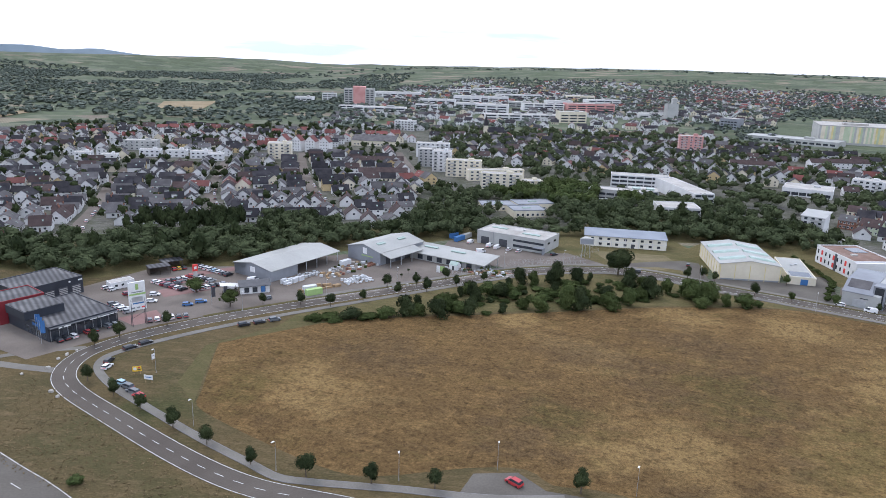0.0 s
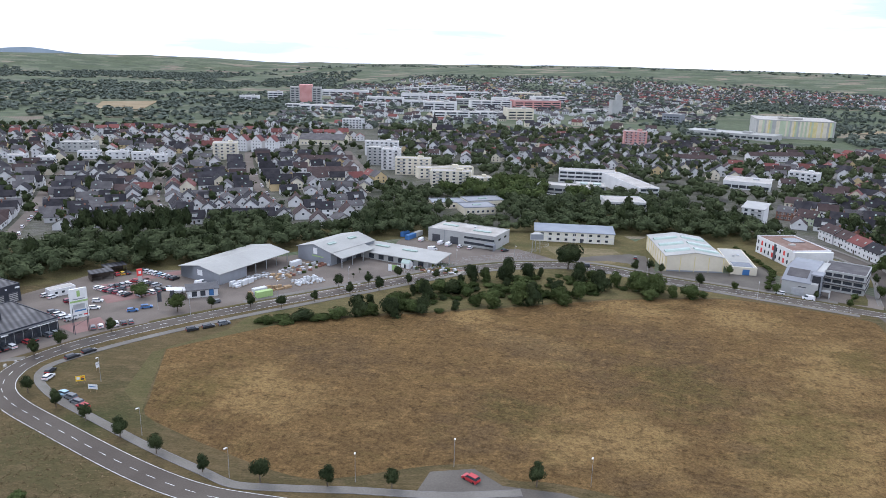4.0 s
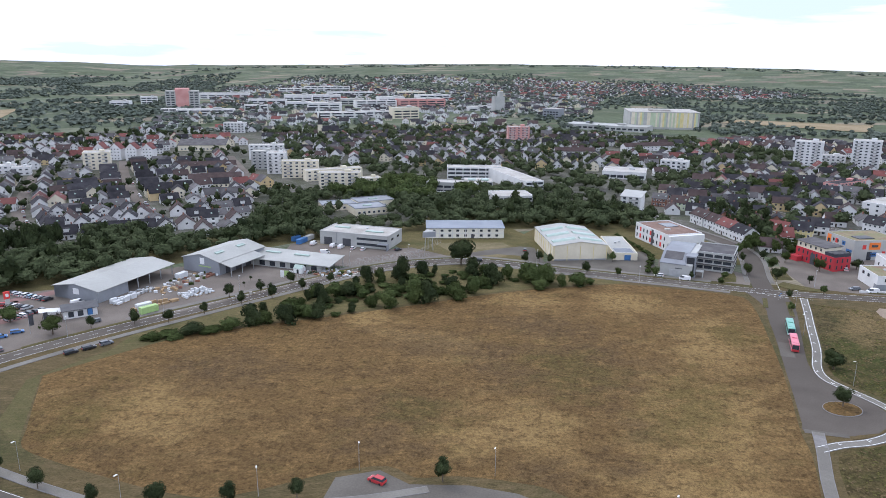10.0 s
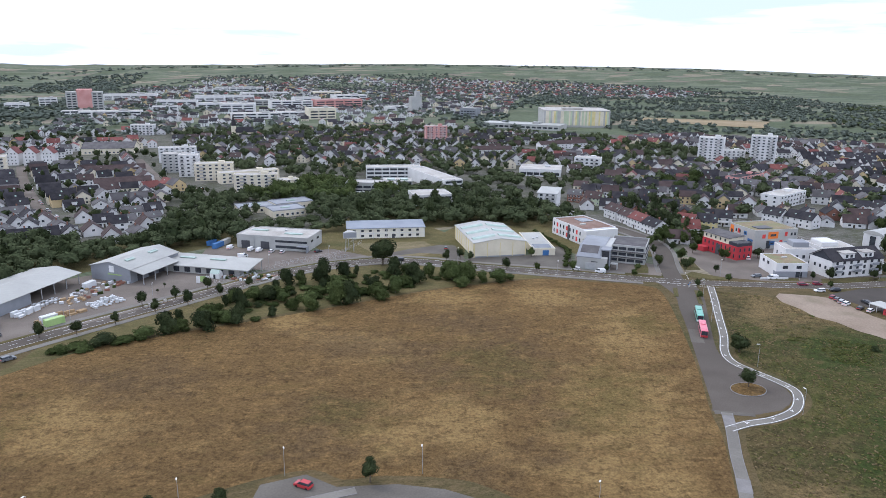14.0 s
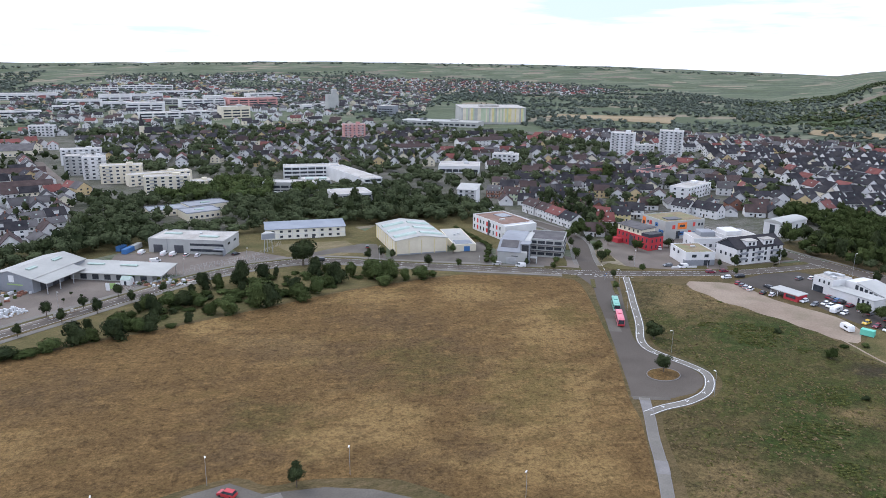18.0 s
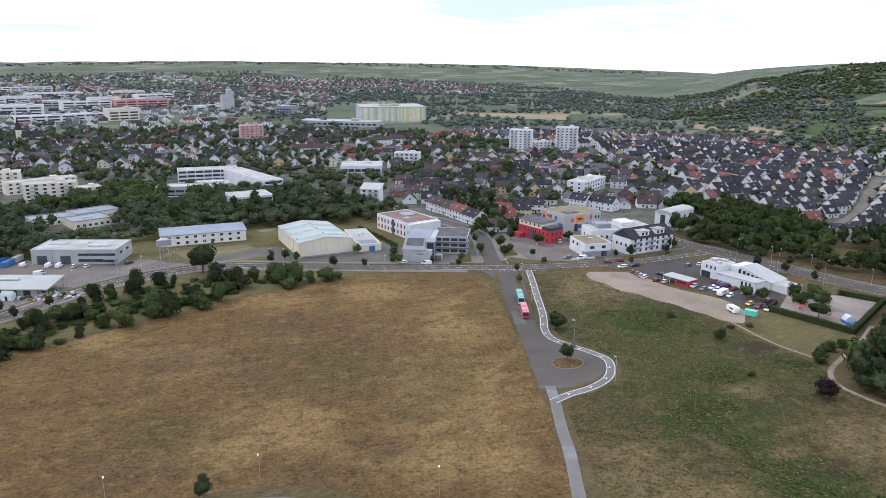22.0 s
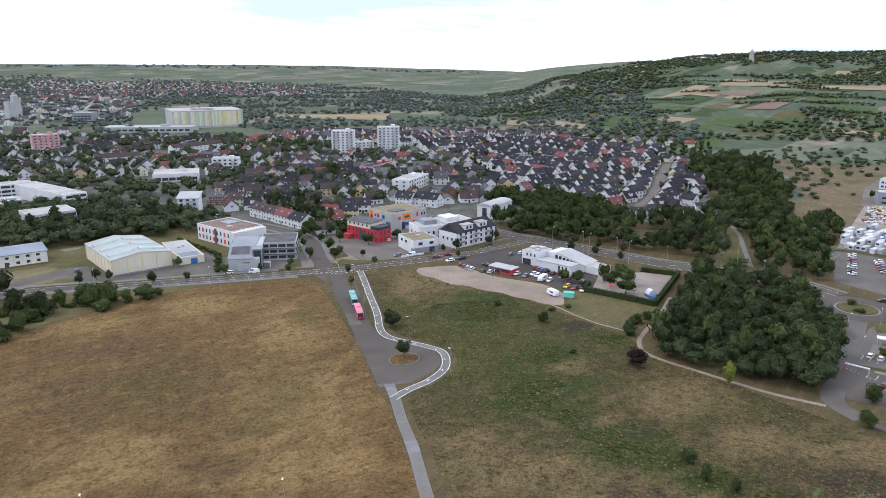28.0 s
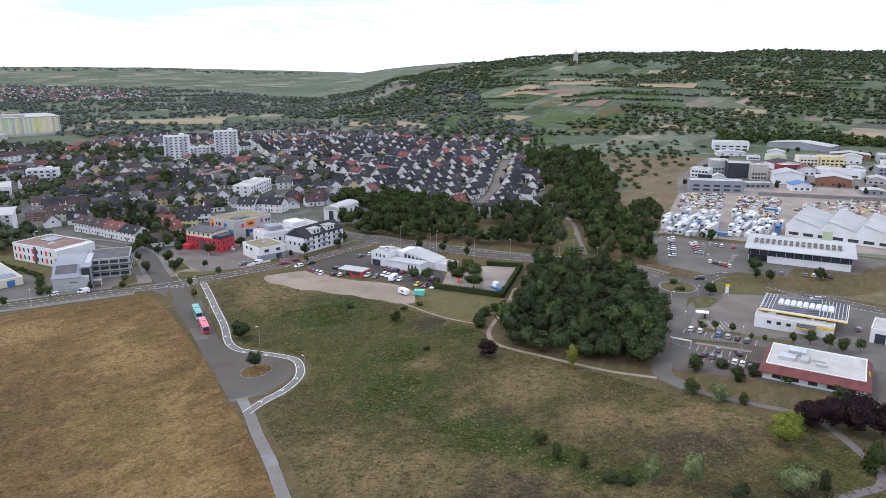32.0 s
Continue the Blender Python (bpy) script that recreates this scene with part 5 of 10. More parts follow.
bush_a = make_bush("hedge_bush", -48.5, 256, 3.0, 3.6, LEAF, 51, 380, "dense green bush at the field's edge", group="bushes along the field")
bush_b = make_bush("hedge_bush", 60.5, 296, 4.4, 3.8, LEAF_YOUNG, 52, 380, "dense fresh green bush at the field's edge", group="bushes along the field")
bush_c = make_bush("hedge_bush", 72, 296, 5.4, 3.8, LEAF_DARK, 53, 380, "dark green bush at the field's edge", group="bushes along the field")
BELT_WEST = [(-42.2, 257.8, 5.6, 3.4), (-34.9, 259.1, 5.0, 3.8), (-28.2, 259.5, 5.0, 3.6), (-21.5, 261.1, 4.6, 4.4), (-13.7, 264.9, 4.6, 7.4), (-9.6, 265.0, 4.2, 8.2), (-1.4, 263.2, 4.6, 7.4), (1.5, 273.4, 5.8, 10.4), (7.1, 268.0, 4.2, 5.4), (11.2, 266.2, 3.7, 6.2), (17.9, 267.7, 2.6, 2.4), (13.4, 281.8, 3.4, 8.4), (11.8, 293.2, 4.2, 9.6), (19.8, 291.1, 4.6, 6.6), (24.4, 289.9, 4.6, 6.2), (29.4, 292.4, 4.8, 8.6), (24.6, 269.9, 2.0, 4.0), (33.3, 276.5, 3.4, 7.8), (39.7, 273.4, 5.0, 8.0), (35.2, 309.8, 3.8, 7.2), (41.4, 308.2, 3.2, 11.0)]
BELT_EAST = [(50.8, 307.4, 4.4, 11.0), (46.4, 291.8, 5.8, 6.4), (52.1, 277.6, 5.6, 11.2), (56.7, 276.6, 4.6, 9.2), (64.9, 285.3, 3.6, 5.2), (61.6, 311.8, 3.9, 7.4), (69.3, 278.6, 5.2, 12.0), (78.3, 283.4, 4.3, 8.4), (85.1, 310.2, 3.9, 8.0), (92.1, 313.1, 3.9, 7.0), (90.8, 295.1, 4.9, 9.0), (84.7, 292.4, 4.9, 7.8), (99.4, 300.9, 3.2, 7.4), (108.8, 303.9, 3.9, 6.0), (107.8, 293.2, 6.0, 10.0), (113.5, 290.0, 5.4, 10.0), (109.3, 284.0, 4.8, 4.6), (120.0, 286.2, 3.1, 5.8), (127.4, 284.7, 5.0, 6.4), (133.5, 285.4, 2.5, 3.2)]
BELT_FILL = [(x, y, 1.6 + 0.9 * (i * 7 % 5) / 2, 2.0 + 0.8 * (i * 3 % 6)) for i, (x, y) in enumerate(spread([(-16, 268), (0, 274), (30, 279), (60, 282), (84, 288), (104, 290), (124, 290), (112, 300), (98, 310), (80, 316), (56, 316), (34, 308), (10, 294), (-6, 282)], 62, 29, gap=5))]
for i, (x, y, r, h) in enumerate(BELT_WEST + BELT_EAST + BELT_FILL):
    q = copy_thing((bush_a, bush_c, bush_a, bush_b, bush_c)[i % 5] if x < 105 else bush_b, pose(x, y, 0, 0, 0, 53 * i))
    q.scale = (r / 3.8, r / 3.8, h / 4.3)
for i, (x, y, k) in enumerate([(-83.8, 145.7, 0.6), (232, 150, 0.5), (222, 170, 0.45), (239, 147, 0.45), (262, 52, 0.5), (200, 120, 0.35), (322, 62, 0.6), (314, 57, 0.6)]):
    copy_thing((bush_b, bush_a, bush_c)[i % 3], pose(x, y, 0.0 if x != 322 and x != 314 else 0.3, 0, 0, 71 * i)).scale = (k, k, k * 0.85)

WOODW = [(-420, 395), (-330, 340), (-204, 312), (-165, 298), (-137, 322), (-102, 328), (-84, 338), (-56, 362), (-40, 372), (-12, 388), (8, 392), (22, 396), (36, 398), (70, 404), (120, 402), (150, 398), (215, 372), (226, 372), (222, 420), (168, 462), (100, 452), (84, 420), (70, 408), (40, 402), (24, 418), (14, 466), (-13, 460), (-22, 410), (-54, 400), (-70, 417), (-103, 408), (-109, 371), (-123, 373), (-171, 368), (-174, 340), (-193, 356), (-220, 353), (-330, 372)]
wood("woodland_west", spread(WOODW, 480, 5, gap=5.8), (LEAF_MID,), 1, (3.8, 6.8), (6, 12), 270, 0.112, "belt of dense green deciduous woodland")
wood("conifers_west", spread([(-174, 376), (-150, 380), (-118, 378), (-112, 396), (-122, 408), (-150, 400), (-168, 396)], 34, 6, gap=5), (LEAF_DARK,), 2, (3.0, 4.6), (11, 16), 300, 0.12, "dark conifers at the edge of the houses")
WOODE = [(219, 60), (218.5, 72), (218.5, 84), (218.5, 94), (222, 101), (232, 106), (250, 109), (285, 119), (322, 124), (328, 95), (318, 74), (300, 70), (285, 57), (255, 51), (232, 48), (222, 50)]
wood("woodland_east", spread(WOODE, 210, 7, gap=4.6), (LEAF_ROBINIA,), 3, (2.8, 5.2), (5, 12), 520, 0.08, "dense dark green robinia wood")
WOODE2 = [(342, 95), (350, 76), (400, 96), (414, 94), (466, 100), (498, 127), (538, 147), (599, 174), (660, 204), (712, 226), (742, 266), (700, 296), (620, 265), (540, 210), (500, 190), (478, 178), (452, 178), (432, 182), (410, 194), (398, 212), (360, 262), (332, 268), (331, 200), (345, 140), (350, 120)]
GLADES = ([(352, 108), (362, 114), (418, 142), (452, 166), (446, 174), (398, 146), (352, 132)], [(350, 172), (372, 165), (396, 174), (388, 194), (352, 184)], [(428, 116), (484, 117), (552, 152), (530, 160), (484, 134)])
def in_wood(x, y):
    return not any(inside(g, x, y) for g in GLADES)
wood("woodland_north", spread(WOODE2, 330, 8, in_wood, 5.2), (LEAF,), 4, (2.8, 5.4), (6, 13), 250, 0.128, "green mixed woodland between road and houses")
wood("woodland_pines", spread(WOODE2, 90, 38, lambda x, y: in_wood(x, y) and noise.noise((x * 0.014, y * 0.014, 2.2)) > -0.05, 7), (LEAF_DARK,), 38, (2.6, 4.4), (10, 15), 230, 0.13, "dark tall pines standing among the mixed woodland")
wood("woodland_edge", spread(WOODE2, 130, 39, in_wood, 7), (LEAF_MID,), 39, (2.4, 4.6), (4, 9), 230, 0.13, "paler small trees and bushes within the woodland")
wood("scrub_meadow", spread([(560, 150), (640, 150), (800, 140), (900, 190), (850, 300), (690, 290), (640, 200)], 60, 9, gap=9), (LEAF_MID,), 5, (2.4, 5.0), (3, 6), 200, 0.14, "scattered bushes on the dry meadow", 0.44)
def on_hill(x, y):
    v = noise.noise((x * 0.0045, y * 0.0045, 1.3)) + 0.5 * noise.noise((x * 0.015, y * 0.015, 9.0)) + 0.55 * ease((land(x, y) - 80) / 25) + 0.14 * ease((260 - y) / 200)
    return v > 0.06
HILL = [(820, 430), (1000, 100), (980, -160), (2050, -160), (2050, 600), (1500, 1250), (1100, 1100)]
wood("hill_woods", spread(HILL, 4200, 10, on_hill, 7), (LEAF_MID,), 6, (4.0, 7.5), (5, 10), 30, 0.38, "hedges and woods on the hill slope", 0.44)
VALLEY = [(560, 800), (740, 560), (850, 330), (1300, 700), (1700, 1900), (1100, 2100), (700, 1500)]
wood("valley_trees", spread(VALLEY, 2600, 12, lambda x, y: noise.noise((x * 0.006, y * 0.006, 4.0)) + 0.5 * noise.noise((x * 0.02, y * 0.02, 2.0)) > -0.16 and not inside([(709, 1055), (825, 876), (928, 972), (767, 1103)], x, y), 7), (LEAF_HAZED,), 7, (4.0, 7.5), (6, 11), 28, 0.40, "tree belts in the valley behind the town", 0.44)
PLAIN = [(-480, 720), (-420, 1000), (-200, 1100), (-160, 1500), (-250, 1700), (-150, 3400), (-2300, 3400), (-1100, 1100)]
wood("plain_woods", spread(PLAIN, 3800, 13, lambda x, y: noise.noise((x * 0.003, y * 0.0018, 6.0)) + 0.4 * noise.noise((x * 0.012, y * 0.006, 2.0)) > -0.22 and not inside([(-507, 1238), (-415, 1230), (-457, 1490), (-569, 1450)], x, y), 8), (LEAF_HAZED,), 8, (6, 11), (7, 12), 26, 0.42, "woods and hedges of the wide plain", 0.44)
def hedge_lines(n, seed):
    """Hedges along the terraces: runs of trees across the slope."""
    rgn = random.Random(seed)
    out = []
    while len(out) < n:
        a, r = radians(rgn.uniform(46, 97)), rgn.uniform(1020, 1900)
        k = rgn.randrange(7, 26)
        bend = rgn.uniform(-0.25, 0.25)
        for i in range(k):
            b = a + i * 6.5 / r
            q = r + bend * i * 6.5 + rgn.uniform(-3, 3)
            out.append((q * math.sin(b), q * math.cos(b)))
    return out
wood("slope_hedges", [p for p in hedge_lines(1500, 71) if 4 < land(*p) < 110], (LEAF_MID,), 28, (3.2, 5.6), (3.5, 7), 30, 0.38, "hedges running along the terraces of the slope", 0.44)
wood("ridge_trees", [(r * math.sin(radians(h)), r * math.cos(radians(h))) for h, r in ((-14 + 64 * ((i * 0.618) % 1.0) + 0.8 * math.sin(i), 3560 + 220 * ((i * 0.377) % 1.0)) for i in range(330))], (LEAF_HAZED,), 29, (6, 11), (7, 12), 30, 0.4, "trees and hedges along the far plateau", 0.44)
wood("railway_trees", spread([(905, 140), (960, 150), (985, 60), (975, -170), (940, -170), (935, 40)], 190, 14, gap=6), (LEAF,), 9, (4.0, 6.5), (6, 11), 90, 0.24, "dark belt of trees behind the industrial estate", 0.44)
wood("estate_edge_bushes", spread([(560, 118), (640, 134), (830, 138), (900, 150), (905, 230), (850, 300), (690, 292), (560, 200)], 80, 15, lambda x, y: noise.noise((x * 0.02, y * 0.02, 8.0)) > -0.1, 6), (LEAF_MID,), 10, (2.0, 5.0), (2, 5), 160, 0.16, "bushes scattered over the dry meadow", 0.44)
def off_estate(x, y):
    """Clear of the halls and the street of the industrial estate."""
    return all(abs(x - a) > 13 or abs(y - b) > r for a, b, r in ((872, 120, 22), (820, 112, 18), (905, 48, 36), (795, 65, 11), (830, 68, 11), (748, 54, 16), (713, 42, 18), (787, 26, 22), (848, 0, 20), (818, -2, 12), (718, 6, 22), (657, 43, 14), (622, 31, 10), (662, 9, 16), (680, 92, 20), (665, 67, 10), (654, 108, 11), (584, 88, 23), (634, 94, 8), (618, 62, 12))) and abs(y - 70 - 0.115 * max(0, x - 690)) > 6
wood("industrial_trees", spread([(575, 110), (640, 126), (820, 120), (890, 40), (880, -120), (640, -100), (610, 20)], 70, 16, off_estate, 8), (LEAF_DARK,), 11, (1.8, 3.6), (4, 8), 120, 0.2, "trees between the commercial buildings", 0.44)
def off_blocks(x, y):
    return all((x - a) ** 2 + (y - b) ** 2 > r * r for a, b, r in ((54, 460, 17), (37, 476, 17), (60, 480, 18), (43, 540, 20), (66, 545, 13), (156, 471, 19), (127, 521, 17), (181, 520, 14), (181, 555, 14), (181, 537, 14), (150, 534, 14), (42, 440, 14), (60, 438, 14), (112, 497, 14), (146, 453, 12)))
wood("kindergarten_trees", spread([(-8, 474), (16, 472), (26, 440), (44, 412), (82, 430), (104, 456), (140, 466), (200, 450), (206, 500), (200, 530), (120, 506), (100, 520), (30, 528), (-6, 520)], 150, 35, off_blocks, 6), (LEAF_MID,), 30, (3.2, 6.0), (6, 11), 260, 0.12, "leafy trees round the kindergarten and the school")
wood("school_grove", spread([(34, 512), (70, 488), (104, 480), (136, 492), (132, 520), (112, 540), (86, 560), (66, 528), (40, 526)], 60, 33, off_blocks, 6), (LEAF_YOUNG,), 27, (4.2, 7.2), (8, 14), 300, 0.115, "fresh green grove of tall trees before the school")
wood("garden_trees", spread([(262, 330), (282, 332), (290, 372), (300, 400), (280, 420), (266, 404)], 34, 36, lambda x, y: all((x - a) ** 2 + (y - b) ** 2 > 64 for a, b in ((293, 347), (281, 351), (254, 346), (254, 360), (255, 374), (255, 388))), 5), (LEAF_DARK,), 36, (2.2, 4.0), (7, 13), 220, 0.13, "tall dark trees in the gardens behind the terrace")
wood("crossing_grove", spread([(238, 322), (256, 309), (270, 318), (266, 336), (250, 336)], 16, 17, gap=4.5), (LEAF,), 12, (2.6, 4.4), (5, 9), 260, 0.13, "leafy grove between the houses and the red building")
wood("forecourt_hedge", [(168 + 15.5 * t + 0.8 * math.sin(40 * t), 296 + 25 * t) for t in (0.0, 0.1, 0.2, 0.3, 0.4, 0.5, 0.6, 0.7, 0.8, 0.9, 1.0)] + [(184 + 3 * t, 322 + 46 * t) for t in (0.0, 0.06, 0.12, 0.2, 0.28, 0.36, 0.44, 0.52, 0.6, 0.68, 0.76, 0.84, 0.92, 1.0)], (LEAF,), 13, (1.3, 2.1), (1.4, 2.6), 160, 0.17, "ragged hedge beside the forecourt", category="hedge")
wood("young_trees", spread(WOODE2, 90, 18, in_wood, gap=8) + spread(WOODE, 14, 19, gap=9), (LEAF_YOUNG,), 14, (2.6, 4.6), (9, 15), 300, 0.125, "lighter green tall trees rising from the woodland")
wood("west_conifers", spread(WOODW, 60, 20, gap=12), (LEAF_DARK,), 15, (3.2, 5.4), (10, 15), 260, 0.14, "dark taller trees in the woodland belt")

# ---- building parts ----
WIN = {}


def window_mesh(w, h, fr, gl, bars=1):
    key = (round(w, 2), round(h, 2), fr.name, gl.name, bars)
    if key not in WIN:
        s = Shape()
        t, o, i, n = min(0.12, w * 0.1), -0.07, -0.02, bars + 1
        s.add([(-w / 2, o, 0), (w / 2, o, 0), (w / 2, o, h), (-w / 2, o, h), (-w / 2, 0.03, 0), (w / 2, 0.03, 0), (w / 2, 0.03, h), (-w / 2, 0.03, h),
               (-w / 2 + t, o, t), (w / 2 - t, o, t), (w / 2 - t, o, h - t), (-w / 2 + t, o, h - t), (-w / 2 + t, i, t), (w / 2 - t, i, t), (w / 2 - t, i, h - t), (-w / 2 + t, i, h - t)],
              [(0, 1, 9, 8), (1, 2, 10, 9), (2, 3, 11, 10), (3, 0, 8, 11), (8, 9, 13, 12), (9, 10, 14, 13), (10, 11, 15, 14), (11, 8, 12, 15), (4, 5, 1, 0), (5, 6, 2, 1), (6, 7, 3, 2), (7, 4, 0, 3)], 0)
        s.f.append((12, 13, 14, 15)); s.s.append(1)
        WIN[key] = s.mesh("window", fr, gl)
    return WIN[key]


FACE = {"f": (0, 0), "r": (90, 1), "b": (180, 0), "l": (270, 1)}


def on_face(face, L, W, u, z):
    """The pose of a thing on a wall: u along the wall from its middle, as seen from outside, z above the ground."""
    a, k = FACE[face]
    return pose(0, 0, 0, 0, 0, a) @ pose(u, -(W if k == 0 else L) / 2, z)


def windows(ob, L, W, face, z, h, w, n, u0, u1, fr=None, gl=None, name="window", bars=1, label=""):
    for i in range(n):
        u = u0 + (u1 - u0) * (i + 0.5) / n
        part(name, window_mesh(w, h, fr or FRAMEW, gl or GLASS, bars), None, ob, label, on_face(face, L, W, u, z))


def flat_building(name, label, category, x, y, L, W, ang, h, wall, roof, rows=(), parapet=0.5, extras=(), group="", trim=None, base=0.0):
    """A block with a parapet round a flat roof. rows: windows as (face, z, height, width, count, from, to[, frame, glass])."""
    ob = thing(name, x, y, base, ang, label, category, group)
    part("wall", Shape().box(-L / 2, L / 2, -W / 2, W / 2, -0.3, h), wall, ob)
    part("roof", Shape().box(-L / 2 + 0.35, L / 2 - 0.35, -W / 2 + 0.35, W / 2 - 0.35, h - 0.1, h + 0.08), roof, ob)
    t = trim or wall
    o, i, z0, z1 = (L / 2 + 0.04, W / 2 + 0.04), (L / 2 - 0.32, W / 2 - 0.32), h - 0.05, h + parapet
    ring = [(sx * e[0], sy * e[1], z) for e, z in ((o, z0), (o, z1), (i, z1), (i, z0)) for sx, sy in ((-1, -1), (1, -1), (1, 1), (-1, 1))]
    part("parapet", Shape().add(ring, [(4 * k + j, 4 * k + (j + 1) % 4, (4 * k + 4 + (j + 1) % 4) % 16, (4 * k + 4 + j) % 16) for k in range(4) for j in range(4)]), t, ob)
    for r in rows:
        windows(ob, L, W, *r)
    for nm, dx, dy, sx, sy, sz, m in extras:
        part(nm, Shape().box(dx - sx / 2, dx + sx / 2, dy - sy / 2, dy + sy / 2, h, h + sz, bev=min(sx, sy, sz) * 0.12), m, ob)
    return ob


def gable_roof(L, W, he, rise, over=0.4, t=0.22, split=0.0):
    """Two sloping slabs with eaves; the ridge runs along x."""
    s = Shape()
    k = rise / (W / 2)
    for sg in (-1, 1):
        y0, y1 = sg * (W / 2 + over), 0
        z0, z1 = he - over * k, he + rise
        o = [(y0, z0 + 0.02), (y1, z1 + 0.02), (y1, z1 + t), (y0, z0 + t)]
        s.prism(o if sg < 0 else o[::-1], "x", -L / 2 - over, L / 2 + over)
    return s


def gable_wall(L, W, he, rise):
    return Shape().prism([(-W / 2, -0.3), (W / 2, -0.3), (W / 2, he), (0, he + rise), (-W / 2, he)], "x", -L / 2, L / 2)


def gable_building(name, label, category, x, y, L, W, ang, he, rise, wall, roof, rows=(), over=0.4, extras=(), group="", chimney=False, skylights=0):
    ob = thing(name, x, y, 0, ang, label, category, group)
    part("wall", gable_wall(L, W, he, rise), wall, ob)
    part("roof", gable_roof(L, W, he, rise, over), roof, ob)
    slope = math.degrees(math.atan2(rise, W / 2))
    if chimney:
        part("chimney", Shape().box(L * 0.2, L * 0.2 + 0.7, 0.3, 1.0, he + rise - 1.2, he + rise + 1.0).box(L * 0.2 - 0.08, L * 0.2 + 0.78, 0.22, 1.08, he + rise + 1.0, he + rise + 1.15), BRICK, ob)
    for i in range(skylights):
        for sg in (-1,):
            m = pose((i + 0.5) * L / skylights - L / 2 + 1.5, sg * W * 0.27, he + rise * 0.46 + 0.22, -sg * slope, 0, 0)
            part("roof_window", Shape().box(-0.5, 0.5, -0.65, 0.65, 0, 0.09, 0).box(-0.4, 0.4, -0.55, 0.55, 0.09, 0.11, 1).mesh("roof_window", FRAMED, GLASSLIGHT), None, ob, "", m)
    for r in rows:
        windows(ob, L, W, *r)
    for nm, dx, dy, z, sx, sy, sz, m in extras:
        part(nm, Shape().box(dx - sx / 2, dx + sx / 2, dy - sy / 2, dy + sy / 2, z, z + sz, bev=min(sx, sy, sz) * 0.1), m, ob)
    return ob


# ---- dwelling houses: patterns, then copies over the districts ----
def house_pattern(L, W, he, rise, wall, roof, label, dormer=False, balcony=False):
    ob = gable_building("house", label, "house", 0, 0, L, W, 0, he, rise, wall, roof, group="dwelling houses", chimney=True,
                        rows=[("f", 1.0, 1.4, 1.7, 2, -L / 2 + 0.8, L / 2 - 0.8), ("b", 1.0, 1.4, 1.7, 1, -L / 2, L / 2), ("r", he * 0.5 + 1.2, 1.5, 1.6, 1, -2, 2), ("l", he * 0.5 + 1.2, 1.5, 1.6, 1, -2, 2)]
                        + ([("f", 3.6, 1.3, 1.7, 2, -L / 2 + 0.8, L / 2 - 0.8)] if he > 4.5 else []), skylights=1)
    part("door", Shape().box(-0.5, 0.5, -0.08, 0.05, 0, 2.1), DARKWOOD, ob, "", on_face("f", L, W, -0.2, 0))
    if dormer:
        part("dormer", Shape().box(-1.4, 1.4, -W / 2 + 0.8, -W * 0.12, he + 0.2, he + rise * 0.72), wall, ob)
        part("dormer_roof", Shape().box(-1.7, 1.7, -W / 2 + 0.4, -W * 0.08, he + rise * 0.72, he + rise * 0.72 + 0.2), roof, ob)
    if balcony:
        part("balcony", Shape().box(-L * 0.3, L * 0.3, -W / 2 - 1.3, -W / 2, 2.55, 2.75).box(-L * 0.3, L * 0.3, -W / 2 - 1.3, -W / 2 - 1.2, 2.75, 3.6), FRAMEW, ob)
    return ob


HOUSES = [house_pattern(11, 9.5, 3.2, 4.2, WHITE, SLATE, "white rendered house with a dark tiled gable roof", dormer=True),
          house_pattern(10, 9, 5.4, 3.6, WHITE, SLATE, "two-storey white house with a dark gable roof", balcony=True),
          house_pattern(12, 10, 3.4, 4.4, WHITE, BROWNROOF, "white rendered house with a brown tiled roof"),
          house_pattern(10, 9.5, 5.2, 3.8, CREAM, BROWNROOF, "cream rendered house with a brown gable roof", dormer=True),
          house_pattern(11, 9, 4.6, 4.2, WHITE, REDROOF, "white rendered house with a red tiled roof"),
          house_pattern(12, 9.5, 3.0, 3.8, OCHRE, SLATE, "ochre rendered house with a dark roof"),
          house_pattern(13, 10, 3.0, 3.0, WHITE, GREYROOF, "low white bungalow with a grey tiled roof"),
          house_pattern(11, 9.5, 4.8, 4.0, BRICK, SLATE, "clinker brick house with a dark roof")]
STYLE = {"west": (0, 0, 1, 0, 2, 6, 6, 0, 6, 1, 2), "estate": (0, 0, 1, 0, 0, 1, 0, 0, 1, 0, 2, 1, 0, 1, 0, 5, 4), "north": (0, 1, 2, 3, 0, 6, 2, 1, 0, 6, 2, 1, 4, 7), "red": (0, 4, 1, 2, 6, 3, 2, 0, 6)}
